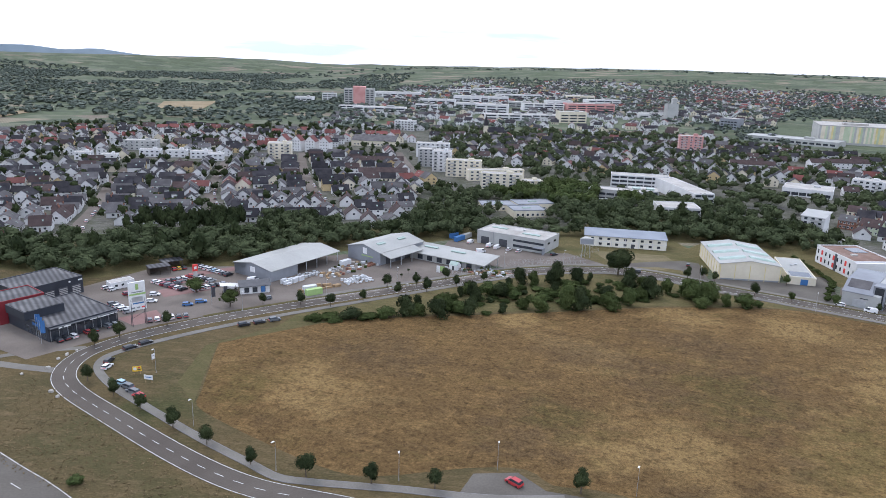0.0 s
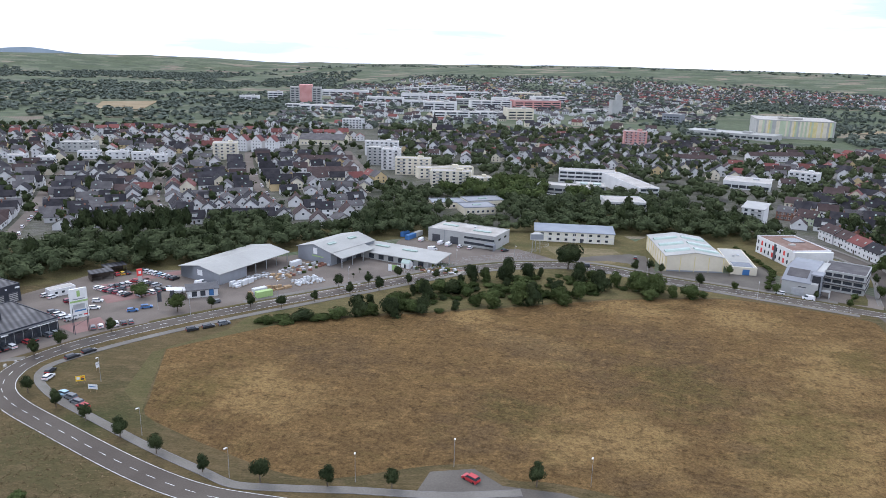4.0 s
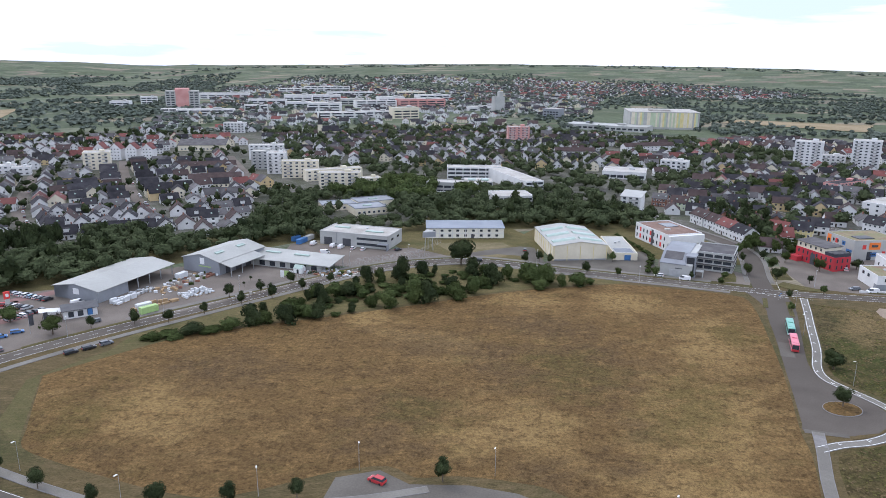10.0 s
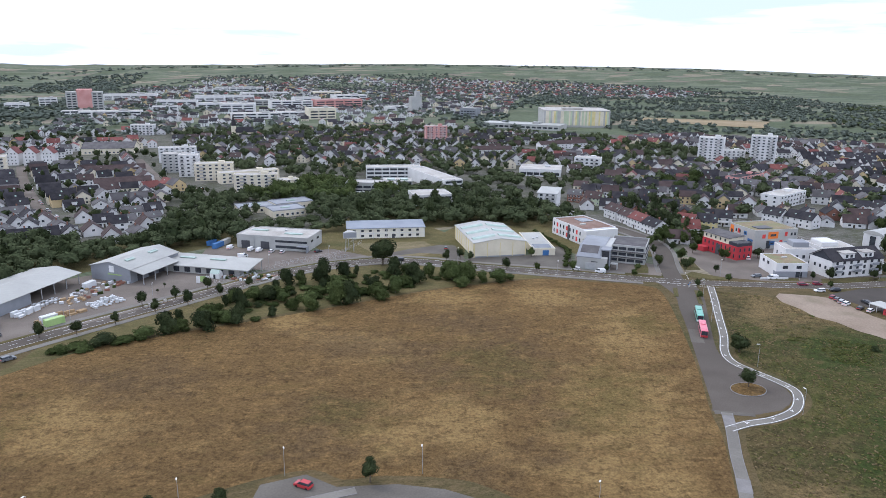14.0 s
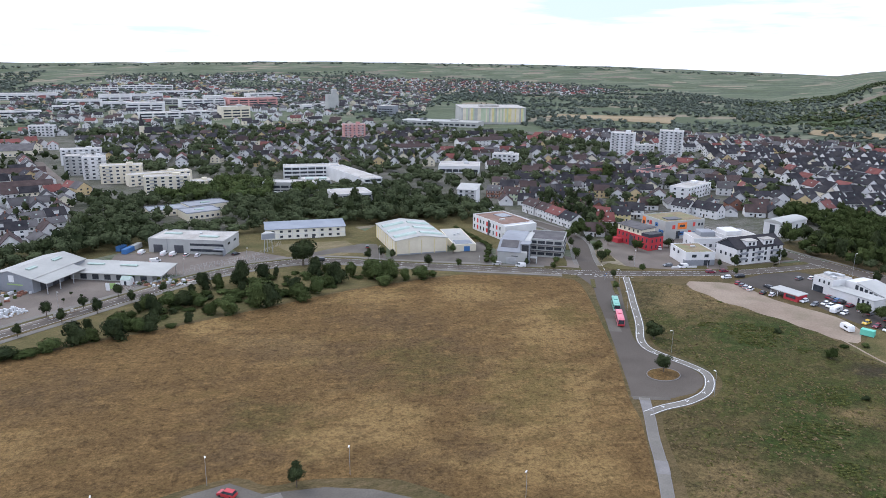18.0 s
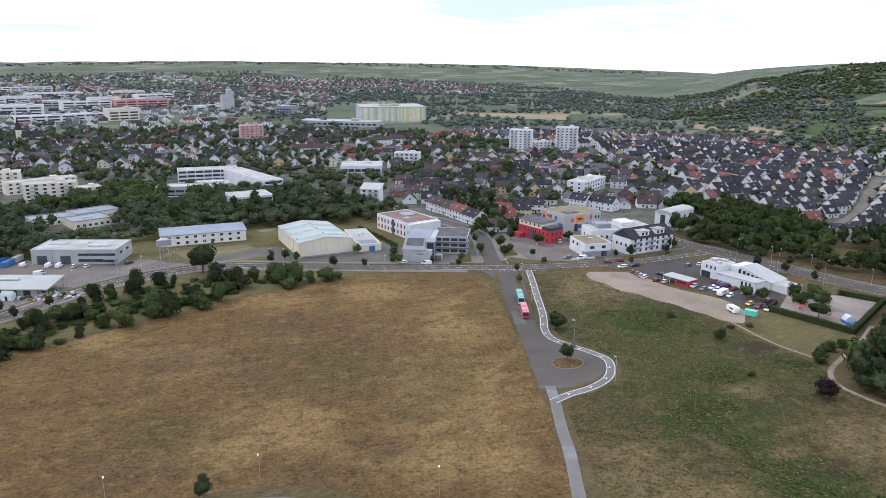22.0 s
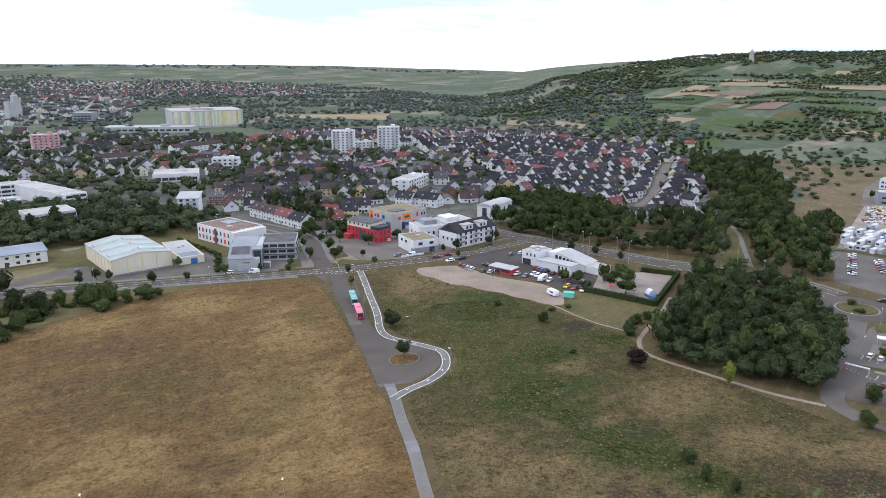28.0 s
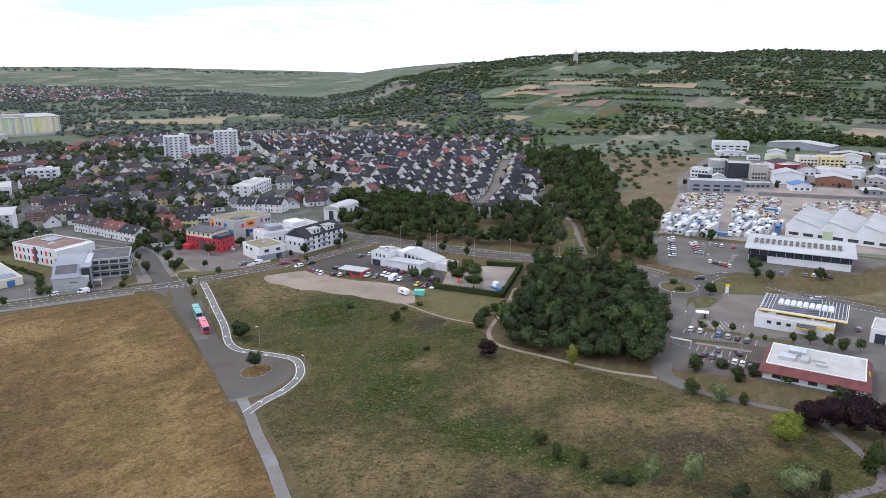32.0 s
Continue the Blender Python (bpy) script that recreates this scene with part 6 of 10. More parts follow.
# keep the houses clear of the larger buildings
CLEAR = [(500, 594, 30), (550, 582, 34), (277, 824, 24), (45, 542, 28), (62, 553, 24), (16, 612, 26), (34, 596, 34), (-9, 655, 30), (-13, 732, 28), (127, 521, 26), (181, 555, 26), (181, 520, 26), (160, 583, 28), (156, 471, 24), (52, 462, 26), (44, 478, 24), (-330, 649, 14), (-302, 640, 14), (-281, 679, 16), (-256, 680, 16), (-232, 677, 16), (-216, 657, 16), (-309, 724, 24),
         (-161, 687, 20), (-148, 748, 36), (-80, 819, 36), (-52, 591, 26), (205, 350, 26), (230, 434, 20), (261, 291, 20), (293, 306, 26), (299, 280, 20), (365, 287, 24), (250, 350, 14), (485, 997, 90), (560, 1020, 90), (225, 395, 14), (395, 390, 26), (256, 388, 9), (256, 374, 9), (255, 360, 9), (255, 346, 9), (240, 400, 10), (228, 380, 12), (216, 424, 14), (225, 352, 12), (243, 330, 9), (240, 418, 8), (346, 347, 10), (354, 334, 12), (295, 345, 8), (282, 349, 7), (292, 566, 26), (354, 590, 18), (301, 701, 24), (402, 730, 34), (358, 722, 16), (424, 197, 9), (438, 190, 9), (461, 182, 9), (419, 207, 8), (425, 303, 8), (258, 445, 8), (264, 431, 7)]
LINES = [*WEST, ESTATE, SIDE, BYPASS]


def free(x, y, gap=11.0):
    if any((x - a) ** 2 + (y - b) ** 2 < (r + 4) ** 2 for a, b, r in CLEAR):
        return False
    return all((x - a) ** 2 + (y - b) ** 2 > gap * gap for ln in LINES for a, b in ln)


PLOTS = []


def block(poly, ang, dx, dy, style, seed, skip=0.06):
    rg = random.Random(seed)
    c, s = math.cos(radians(ang)), math.sin(radians(ang))
    xs, ys = [p[0] for p in poly], [p[1] for p in poly]
    cx, cy = (min(xs) + max(xs)) / 2, (min(ys) + max(ys)) / 2
    m = int(max(max(xs) - min(xs), max(ys) - min(ys)) / min(dx, dy)) + 2
    for j in range(-m, m):
        turn = rg.random() < (0.22 if style == "estate" else 0.45)
        for i in range(-m, m):
            u, v = i * dx + rg.uniform(-1.3, 1.3) + (dx / 2 if j % 2 else 0), j * dy + rg.uniform(-1.6, 1.6)
            x, y = cx + u * c - v * s, cy + u * s + v * c
            if inside(poly, x, y) and rg.random() > skip and free(x, y):
                PLOTS.append((math.hypot(x, y), x, y, ang + (90 if turn != (rg.random() < 0.15) else 0) + rg.uniform(-9, 9), rg.choice(STYLE[style])))


def frontage(line, off, gap, style, seed, turn=90):
    rg = random.Random(seed)
    for x, y, a in resample(offset(line, off), gap):
        if rg.random() > 0.1 and not any((x - b) ** 2 + (y - c) ** 2 < (r + 3) ** 2 for b, c, r in CLEAR):
            PLOTS.append((math.hypot(x, y), x, y, a + turn + rg.uniform(-3, 3), rg.choice(STYLE[style])))


for k, w in enumerate(WEST):
    w = w[2:] if k else w[5:]
    for o in (-12.5, 12.5):
        frontage(w, o, 13.5, "west", 10 * k + int(o), 0 if k % 2 else 90)
frontage(ESTATE[3:], -13, 16.5, "estate", 5, -32)
frontage(ESTATE[3:], 13, 15.5, "estate", 6, -30)
block([(-224, 374), (-214, 400), (-226, 440), (-275, 600), (-300, 620), (-420, 560), (-345, 440), (-262, 384)], 14, 14, 19, "west", 21)
block([(-190, 400), (-160, 408), (-150, 430), (-168, 500), (-225, 640), (-250, 620), (-235, 540), (-205, 440)], 14, 13.5, 19, "west", 22)
block([(-126, 412), (-104, 420), (-72, 428), (-78, 480), (-106, 520), (-165, 700), (-188, 680), (-150, 520), (-130, 440)], 14, 13.5, 19, "west", 23)
block([(-68, 430), (-54, 414), (-24, 420), (-16, 470), (-15, 500), (-20, 560), (-60, 690), (-125, 740), (-95, 570), (-76, 490)], 14, 13.5, 20, "west", 24)
block([(-480, 620), (-310, 640), (-200, 700), (-120, 770), (-40, 800), (-40, 900), (-300, 960), (-520, 860)], 10, 16, 25, "red", 25, 0.15)
block([(236, 330), (256, 318), (275, 330), (345, 330), (330, 390), (360, 450), (330, 520), (270, 470), (225, 395)], -34, 14, 20, "north", 26)
block([(300, 335), (335, 312), (400, 315), (450, 330), (500, 420), (560, 460), (520, 560), (420, 600), (330, 540), (350, 450)], -34, 14, 19.5, "north", 27)
block([(20, 700), (330, 560), (420, 620), (480, 640), (480, 780), (420, 900), (100, 960), (-30, 900), (0, 800)], -20, 16, 25, "north", 28, 0.2)
block([(440, 320), (425, 240), (470, 250), (560, 285), (640, 320), (690, 330), (760, 340), (740, 500), (660, 590), (560, 620), (560, 470), (500, 400)], -12, 16.5, 20.5, "estate", 29)
block([(440, 212), (475, 198), (545, 214), (640, 280), (700, 320), (640, 305), (560, 255), (480, 224)], -12, 16, 19, "estate", 30)
block([(660, 590), (740, 500), (800, 330), (840, 380), (800, 560), (720, 700), (600, 800), (500, 780), (560, 640)], 20, 15, 21, "red", 31, 0.1)
PLOTS.sort()
spots, kept = {}, []
for p in PLOTS:
    cell = (int(p[1] // 12), int(p[2] // 12))
    if not any((p[1] - q[1]) ** 2 + (p[2] - q[2]) ** 2 < 112 for i in (-1, 0, 1) for j in (-1, 0, 1) for q in spots.get((cell[0] + i, cell[1] + j), ())):
        spots.setdefault(cell, []).append(p)
        kept.append(p)
NEAR_HOUSES = 115
for i, (d, x, y, a, k) in enumerate(kept[:NEAR_HOUSES]):
    q = copy_thing(HOUSES[k], pose(x, y, 0, 0, 0, a))
    q.scale = (0.9 + 0.2 * ((i * 7) % 10) / 10, 0.92 + 0.16 * ((i * 3) % 10) / 10, 0.92 + 0.16 * ((i * 9) % 10) / 10)
for i, h in enumerate(HOUSES):
    h.matrix_basis = pose(*[(-262, 372, 0), (-300, 388, 0), (-345, 420, 0), (-370, 448, 0), (-285, 378, 0), (-325, 402, 0), (-400, 475, 0), (-240, 368, 0)][i], 0, 0, 15 + 90 * (i % 2))


def far_houses(name, plots, label, seed, scale=1.0, gz=False, red=0.12):
    """The farther part of the town as one mass: walls with windows, and gable roofs."""
    rg = random.Random(seed)
    out, sl = [], []
    def q(pts, slot, m):
        out.append([tuple(m @ Vector(p)) for p in pts]); sl.append(slot)
    for d, x, y, a, k in plots:
        L, W, he, rise = rg.uniform(10, 14) * scale, rg.uniform(8.5, 10.5) * scale, rg.uniform(3.8, 6.2), rg.uniform(3.0, 4.3)
        m = pose(x, y, land(x, y) - 0.3 if gz else 0, 0, 0, a)
        w = 0 if rg.random() < 0.78 else (1 if rg.random() < 0.6 else 2)
        r = 3 if k in (0, 1, 5, 7) else (5 if k == 4 else (4 if k in (2, 3) else 6))
        if rg.random() < red * 0.22:
            r = 5
        l, b, e = L / 2, W / 2, 0.4
        for pts in (((-l, -b, 0), (l, -b, 0), (l, -b, he), (-l, -b, he)), ((l, b, 0), (-l, b, 0), (-l, b, he), (l, b, he)), ((l, -b, 0), (l, b, 0), (l, b, he), (l, -b, he)), ((-l, b, 0), (-l, -b, 0), (-l, -b, he), (-l, b, he)),
                    ((l, -b, he), (l, b, he), (l, 0.01, he + rise), (l, -0.01, he + rise)), ((-l, b, he), (-l, -b, he), (-l, -0.01, he + rise), (-l, 0.01, he + rise))):
            q(pts, w, m)
        dz = e * rise / b
        for sg in (-1, 1):
            o = ((-l - e, sg * (b + e), he - dz + 0.12), (l + e, sg * (b + e), he - dz + 0.12), (l + e, 0, he + rise + 0.12), (-l - e, 0, he + rise + 0.12))
            q(o if sg < 0 else o[::-1], r, m)
            o = ((-l - e, sg * (b + e), he - dz - 0.1), (l + e, sg * (b + e), he - dz - 0.1), (l + e, sg * (b + e), he - dz + 0.12), (-l - e, sg * (b + e), he - dz + 0.12))
            q(o if sg < 0 else o[::-1], r, m)
        for sg, u in ((-1, rg.uniform(-0.3, 0.3) * L), (1, rg.uniform(-0.3, 0.3) * L)):
            if rg.random() < 0.55:
                o = [(u + du, sg * b * (1 - f), he + rise * f + 0.2) for du, f in ((-0.5, 0.42), (0.5, 0.42), (0.5, 0.62), (-0.5, 0.62))]
                q(o if sg < 0 else o[::-1], 8, m)
        for z in ((1.0, 3.6) if he > 4.4 else (1.0,)):
            for u in (-L * 0.3, 0, L * 0.3):
                q(((u - 0.6, -b - 0.03, z), (u + 0.6, -b - 0.03, z), (u + 0.6, -b - 0.03, z + 1.3), (u - 0.6, -b - 0.03, z + 1.3)), 7, m)
            for sg in (-1, 1):
                for u in (-W * 0.22, W * 0.22):
                    o = ((sg * (l + 0.03), u - 0.6 * sg, z), (sg * (l + 0.03), u + 0.6 * sg, z), (sg * (l + 0.03), u + 0.6 * sg, z + 1.3), (sg * (l + 0.03), u - 0.6 * sg, z + 1.3))
                    q(o, 7, m)
    return tagged(new(name, quads(name, np.array(out), (WHITE, CREAM, OCHRE, SLATE, BROWNROOF, REDROOF, GREYROOF, GLASS, GLASSLIGHT), slots=sl)), label, "houses", kind="stuff")


far_houses("town_houses", kept[NEAR_HOUSES:], "dwelling houses of the town with gable roofs", 3)


def scatter_plots(poly, n, gap, seed, keep=None, ang=0):
    rg = random.Random(seed)
    return [(0, x, y, ang + rg.choice((0, 90)) + rg.uniform(-15, 15), rg.choice((0, 1, 2, 3, 4, 6, 0, 6))) for x, y in spread(poly, n, seed, keep, gap)]


far_houses("distant_town", scatter_plots([(-200, 1000), (100, 980), (430, 920), (560, 1250), (900, 1900), (700, 2900), (100, 2900), (-150, 2300), (-150, 1500)], 1100, 15, 41, lambda x, y: math.hypot(x - 480, y - 1000) > 110 and noise.noise((x * 0.005, y * 0.004, 2.2)) > -0.3, -15), "roofs of the distant town", 4, 1.15, True)
far_houses("hill_village", scatter_plots([(700, 2050), (1150, 1650), (1500, 1800), (1500, 2200), (900, 2750)], 480, 15, 42, None, 20), "village on the far slope with red and dark roofs", 5, 1.15, True, 0.8)
wood("town_trees", spread([(-520, 640), (-330, 420), (-205, 400), (-134, 440), (0, 490), (20, 600), (-50, 800), (-100, 1000), (-500, 950)], 760, 61, lambda x, y: free(x, y, 7) and not any((x - p[1]) ** 2 + (y - p[2]) ** 2 < 34 for i in (-1, 0, 1) for j in (-1, 0, 1) for p in spots.get((int(x // 12) + i, int(y // 12) + j), ())), 7), (LEAF_DARK,), 21, (2.6, 5.6), (5, 11), 84, 0.19, "garden trees between the houses")
wood("town_trees_north", spread([(20, 500), (110, 470), (225, 430), (240, 330), (300, 320), (420, 320), (500, 420), (560, 600), (500, 800), (300, 1000), (-30, 1000), (0, 700)], 950, 62, lambda x, y: free(x, y, 7) and not any((x - p[1]) ** 2 + (y - p[2]) ** 2 < 34 for i in (-1, 0, 1) for j in (-1, 0, 1) for p in spots.get((int(x // 12) + i, int(y // 12) + j), ())), 7), (LEAF_MID,), 22, (3.0, 6.8), (6, 12), 100, 0.21, "broad town trees between schools and houses")
wood("estate_trees", spread([(430, 215), (470, 195), (560, 210), (830, 330), (800, 560), (560, 780), (430, 320)], 760, 63, lambda x, y: free(x, y, 7) and not any((x - p[1]) ** 2 + (y - p[2]) ** 2 < 36 for i in (-1, 0, 1) for j in (-1, 0, 1) for p in spots.get((int(x // 12) + i, int(y // 12) + j), ())), 7), (LEAF_DARK,), 23, (2.0, 4.8), (3, 8), 70, 0.25, "garden trees of the housing estate")
wood("distant_town_trees", spread([(-250, 1000), (430, 900), (560, 1250), (1000, 1700), (1700, 2000), (1000, 2900), (100, 3000), (-250, 2300)], 3000, 64, lambda x, y: noise.noise((x * 0.006, y * 0.004, 5.5)) > -0.15, 9), (LEAF_HAZED,), 24, (4, 8), (6, 11), 28, 0.40, "trees among the distant roofs")
wood("estate_edge_trees", spread([(335, 266), (362, 262), (405, 212), (440, 205), (432, 240), (440, 300), (420, 318), (395, 318), (378, 300), (380, 280)], 190, 65, lambda x, y: free(x, y, 8) and not any((x - p[1]) ** 2 + (y - p[2]) ** 2 < 60 for i in (-1, 0, 1) for j in (-1, 0, 1) for p in spots.get((int(x // 12) + i, int(y // 12) + j), ())), 4.6), (LEAF,), 25, (2.6, 5.2), (6, 12), 260, 0.135, "dense green trees between bypass and housing estate")

# ---- larger buildings of the town ----
def apartment(label, x, y, L, W, ang, h, wall, floors, roof=None, balconies=True, group="apartment blocks", name="apartment_block", frame=None):
    n = max(2, int(L / 4.6))
    rows = [("f", 0.9 + h / floors * k, 1.5, 2.3, n, -L / 2 + 0.5, L / 2 - 0.5, frame or FRAMEW) for k in range(floors)]
    rows += [(s, 0.9 + h / floors * k, 1.5, 2.0, 2, -W / 2 + 1, W / 2 - 1, frame or FRAMEW) for k in range(floors) for s in (("l",) if x > 60 else ("r",))]
    ob = flat_building(name, label, "apartment block", x, y, L, W, ang, h, wall, roof or GRAVELROOF, rows, 0.4, [("lift_housing", L * 0.2, 1, min(5, L * 0.2), 3.4, 1.9 if h < 20 else 2.6, wall)], group)
    if balconies:
        for k in range(1, floors):
            z = h / floors * k
            for u in (-L * 0.3, L * 0.3):
                part("balcony", Shape().box(u - 1.8, u + 1.8, -W / 2 - 1.2, -W / 2 - 0.02, z, z + 0.15).box(u - 1.8, u + 1.8, -W / 2 - 1.2, -W / 2 - 1.1, z + 0.15, z + 1.05), LIGHTGREY, ob)
    return ob


apartment("tall white tower block with rows of balconies", 497, 594, 24, 17, -45, 24.5, WHITE, 9)
apartment("tall white tower block with a lift tower on its roof", 550, 580, 24, 17, -45, 26, WHITE, 9)
apartment("low white block between two towers", 534, 606, 24, 10, -20, 9, WHITE, 3)
apartment("red and white apartment tower", 280, 824, 26, 15, -12, 20, PINK, 7)
apartment("cream slab block with white balconies", 43, 540, 31, 12, -8, 14.6, CREAM, 6)
apartment("lower cream slab block", 66, 545, 17, 12, 8, 9, CREAM, 4)
apartment("cream apartment block behind trees", 16, 612, 30, 12, -8, 14, CREAM, 5)
apartment("long cream apartment block", 42, 598, 48, 11, 12, 8.6, CREAM, 3)
apartment("white apartment block with balconies", -3, 640, 16, 14, -8, 18, WHITE, 6)
apartment("white apartment block with balconies", -15, 668, 20, 14, -8, 16, LIGHTGREY, 6)
apartment("white apartment block above the roofs", -13, 732, 34, 12, -2, 14, WHITE, 5)
apartment("cream cube-shaped apartment house", -160, 690, 22, 18, 8, 15, CREAM, 5)
apartment("black and white striped apartment block", -57, 1002, 28, 14, -12, 13, WHITE, 4, frame=FRAMED)
apartment("stepped white terraced apartment block", -309, 726, 32, 14, 6, 9.5, LIGHTGREY, 3)
apartment("white modern apartment house", 395, 392, 38, 14, 20, 9, WHITE, 3)
apartment("pinkish apartment row with a dark roof", 430, 470, 40, 11, 18, 8, PINK, 3, SLATE)
for x, y, L in ((-330, 649, 14), (-302, 640, 13), (-281, 679, 19), (-256, 680, 18), (-232, 677, 19), (-214, 664, 14)):
    apartment("white flat-roofed terraced house with a roof terrace", x, y, L, 11, 10, 6.6, WHITE, 2, balconies=False, group="white terraced houses", name="terraced_house")
for i in range(4):
    gable_building("gabled_house", "tall white gabled town house with a red roof", "house", -170 + 15 * i, 752 - 3 * i, 12, 11, 82, 11, 5.5, WHITE, REDROOF, [("l", 1 + 3 * k, 1.4, 1.2, 3, -4.5, 4.5) for k in range(4)] , group="gabled town houses")
gable_building("long_hall", "long low building with a broad grey roof", "hall", -80, 822, 50, 34, -6, 6, 5, CREAM, GREYROOF, [("f", 1.2, 1.6, 2, 12, -23, 23)])
gable_building("terrace_row", "row of white houses under a long brown roof", "terraced houses", -52, 592, 40, 11, 8, 5.5, 3, WHITE, BROWNROOF, [("f", 1, 1.3, 1.4, 10, -19, 19), ("f", 3.7, 1.3, 1.4, 10, -19, 19)])
gable_building("terrace_row", "row of brown-roofed terraced houses with dormers", "terraced houses", -62, 655, 46, 11, 6, 6, 3.4, WHITE, BROWNROOF, [("f", 1, 1.3, 1.4, 12, -21, 21), ("f", 3.7, 1.3, 1.4, 12, -21, 21)])
flat_building("school_wing", "grey two-storey school wing with long window bands", "school", 127, 521, 39, 14, -24, 8, LIGHTGREY, GRAVELROOF, [("f", 1.0, 1.7, 5.6, 6, -18.9, 18.9, FRAMED), ("f", 4.3, 1.7, 5.6, 6, -18.9, 18.9, FRAMED)], group="school buildings")
flat_building("school_wing", "white school wing with a wide flat roof beside the court", "school", 181, 538, 15, 74, 6, 9.6, WHITE, GRAVELROOF, [("f", 1.0, 1.7, 4.3, 3, -6.9, 6.9, FRAMED), ("f", 4.2, 1.7, 4.3, 3, -6.9, 6.9, FRAMED), ("f", 7.4, 1.7, 4.3, 3, -6.9, 6.9, FRAMED), ("r", 1.0, 1.7, 3.6, 14, -36.4, 36.4, FRAMED), ("r", 4.2, 1.7, 3.6, 14, -36.4, 36.4, FRAMED), ("r", 7.4, 1.7, 3.6, 14, -36.4, 36.4, FRAMED)], group="school buildings")
flat_building("school_wing", "white school wing closing the court at its rear", "school", 160, 583, 46, 15, -13, 9.6, WHITE, GRAVELROOF, [("f", 1.0, 1.7, 5.7, 7, -22.4, 22.4, FRAMED), ("f", 4.2, 1.7, 5.7, 7, -22.4, 22.4, FRAMED), ("f", 7.4, 1.7, 5.7, 7, -22.4, 22.4, FRAMED)], group="school buildings")
flat_building("school_wing", "low glazed school hall with roof lights", "school", 150, 534, 22, 20, -13, 6.4, LIGHTGREY, GRAVELROOF, [("f", 1.0, 1.7, 4.7, 4, -10.4, 10.4, FRAMED), ("f", 4.3, 1.7, 4.7, 4, -10.4, 10.4, FRAMED)], extras=[("skylight", -5, 0, 6, 7, 1.1, GLASSLIGHT), ("skylight", 5, 0, 6, 7, 1.1, GLASSLIGHT)], group="school buildings")
flat_building("school_wing", "white two-storey school hall with tall windows", "school", 156, 471, 27, 22, -4, 7, WHITE, GRAVELROOF, [("f", 1.0, 1.7, 4.6, 5, -12.9, 12.9, FRAMED), ("f", 4.3, 1.7, 4.6, 5, -12.9, 12.9, FRAMED)], group="school buildings")
flat_building("school_wing", "low pale school wing among trees", "school", 112, 497, 24, 10, -20, 4.2, WHITE, GRAVELROOF, [("f", 1.0, 1.7, 5.2, 4, -11.4, 11.4, FRAMED), ("f", 4.3, 1.7, 5.2, 4, -11.4, 11.4, FRAMED)], group="school buildings")
for x, y, L, W, a, h in ((54, 460, 22, 17, 12, 4.4), (37, 476, 26, 15, 6, 4.0), (60, 480, 26, 16, 14, 4.8)):
    k = flat_building("kindergarten", "low cream building with a pale blue-grey metal roof", "kindergarten", x, y, L, W, a, h, CREAM, GREYWALL, [("f", 1, 1.6, 1.8, 6, -L / 2 + 1, L / 2 - 1, FRAMEW)], group="kindergarten blocks", trim=GREYWALL)
    part("roof_light", Shape().box(-3.0, 3.0, -1.1, 1.1, h + 0.08, h + 0.7, bev=0.2), GLASSLIGHT, k)
# church with a slender spire
church = thing("church", 63, 929, 0, 10, "church with a slender dark spire", "church")
part("nave", gable_wall(22, 11, 8, 6), CREAM, church)
part("roof", gable_roof(22, 11, 8, 6), SLATE, church)
part("tower", Shape().box(-15, -10, -2.5, 2.5, 0, 16), CREAM, church)
part("spire", Shape().add([(-15.2, -2.7, 16), (-9.8, -2.7, 16), (-9.8, 2.7, 16), (-15.2, 2.7, 16), (-12.5, 0, 31)], [(0, 1, 4), (1, 2, 4), (2, 3, 4), (3, 0, 4), (3, 2, 1, 0)]), SLATE, church)

# factory hall with a front of yellow and green glass strips
works = thing("glass_hall", 566, 1000, 0, -20, "huge hall clad in yellow and green vertical strips", "industrial hall")
part("body", Shape().box(-50, 50, -38, 38, 0, 24.5), LIGHTGREY, works)
part("roof", Shape().box(-50.6, 50.6, -38.6, 38.6, 24.5, 25.2).box(-20, 10, -26, -8, 25.2, 28), GRAVELROOF, works)
strip_mats = (CREAM, YELLOW, GREENWALL, LIGHTGREY, GREENWALL, CREAM, CREAM, GREENWALL)
rg = random.Random(8)
strip_mesh = [Shape().box(-1.2, 1.2, -0.3, 0, 3, 24).mesh("strip", m) for m in strip_mats]
for i in range(40):
    part("strip", rg.choice(strip_mesh), None, works, "", pose(-48.75 + 2.5 * i, -38, 0))
flat_building("works_annex", "long low white factory annex", "industrial hall", 470, 975, 120, 40, -42, 7, LIGHTGREY, METALROOF, [("f", 2, 2.5, 6, 14, -58, 58, FRAMED)], extras=[("roof_unit", 20, 0, 12, 8, 3, LIGHTGREY), ("roof_unit", -30, 5, 10, 6, 2.5, GREYWALL)])
flat_building("works_tower", "grey process building of a plant", "industrial building", 459, 1167, 30, 25, -40, 17, GREYWALL, GRAVELROOF, [("f", 3 + 4 * k, 2, 4, 5, -13, 13, FRAMED) for k in range(3)])
plant = flat_building("plant_tower", "tall pale plant tower with a stepped top", "industrial building", 402, 1304, 20, 15, 10, 30, LIGHTGREY, GRAVELROOF, extras=[("top", 4, 0, 9, 9, 10, LIGHTGREY)])
hosp = flat_building("hospital", "broad red and grey tower building", "hospital", -180, 1495, 62, 30, 4, 33, LIGHTGREY, GRAVELROOF, [("f", 2 + 4.4 * k, 2.2, 6, 7, -30, 30, FRAMED) for k in range(7)], extras=[("core", 0, -2, 26, 28, 5, PINK)])
part("core_front", Shape().box(-12, 12, -17, -14.5, 2, 36), PINK, hosp)
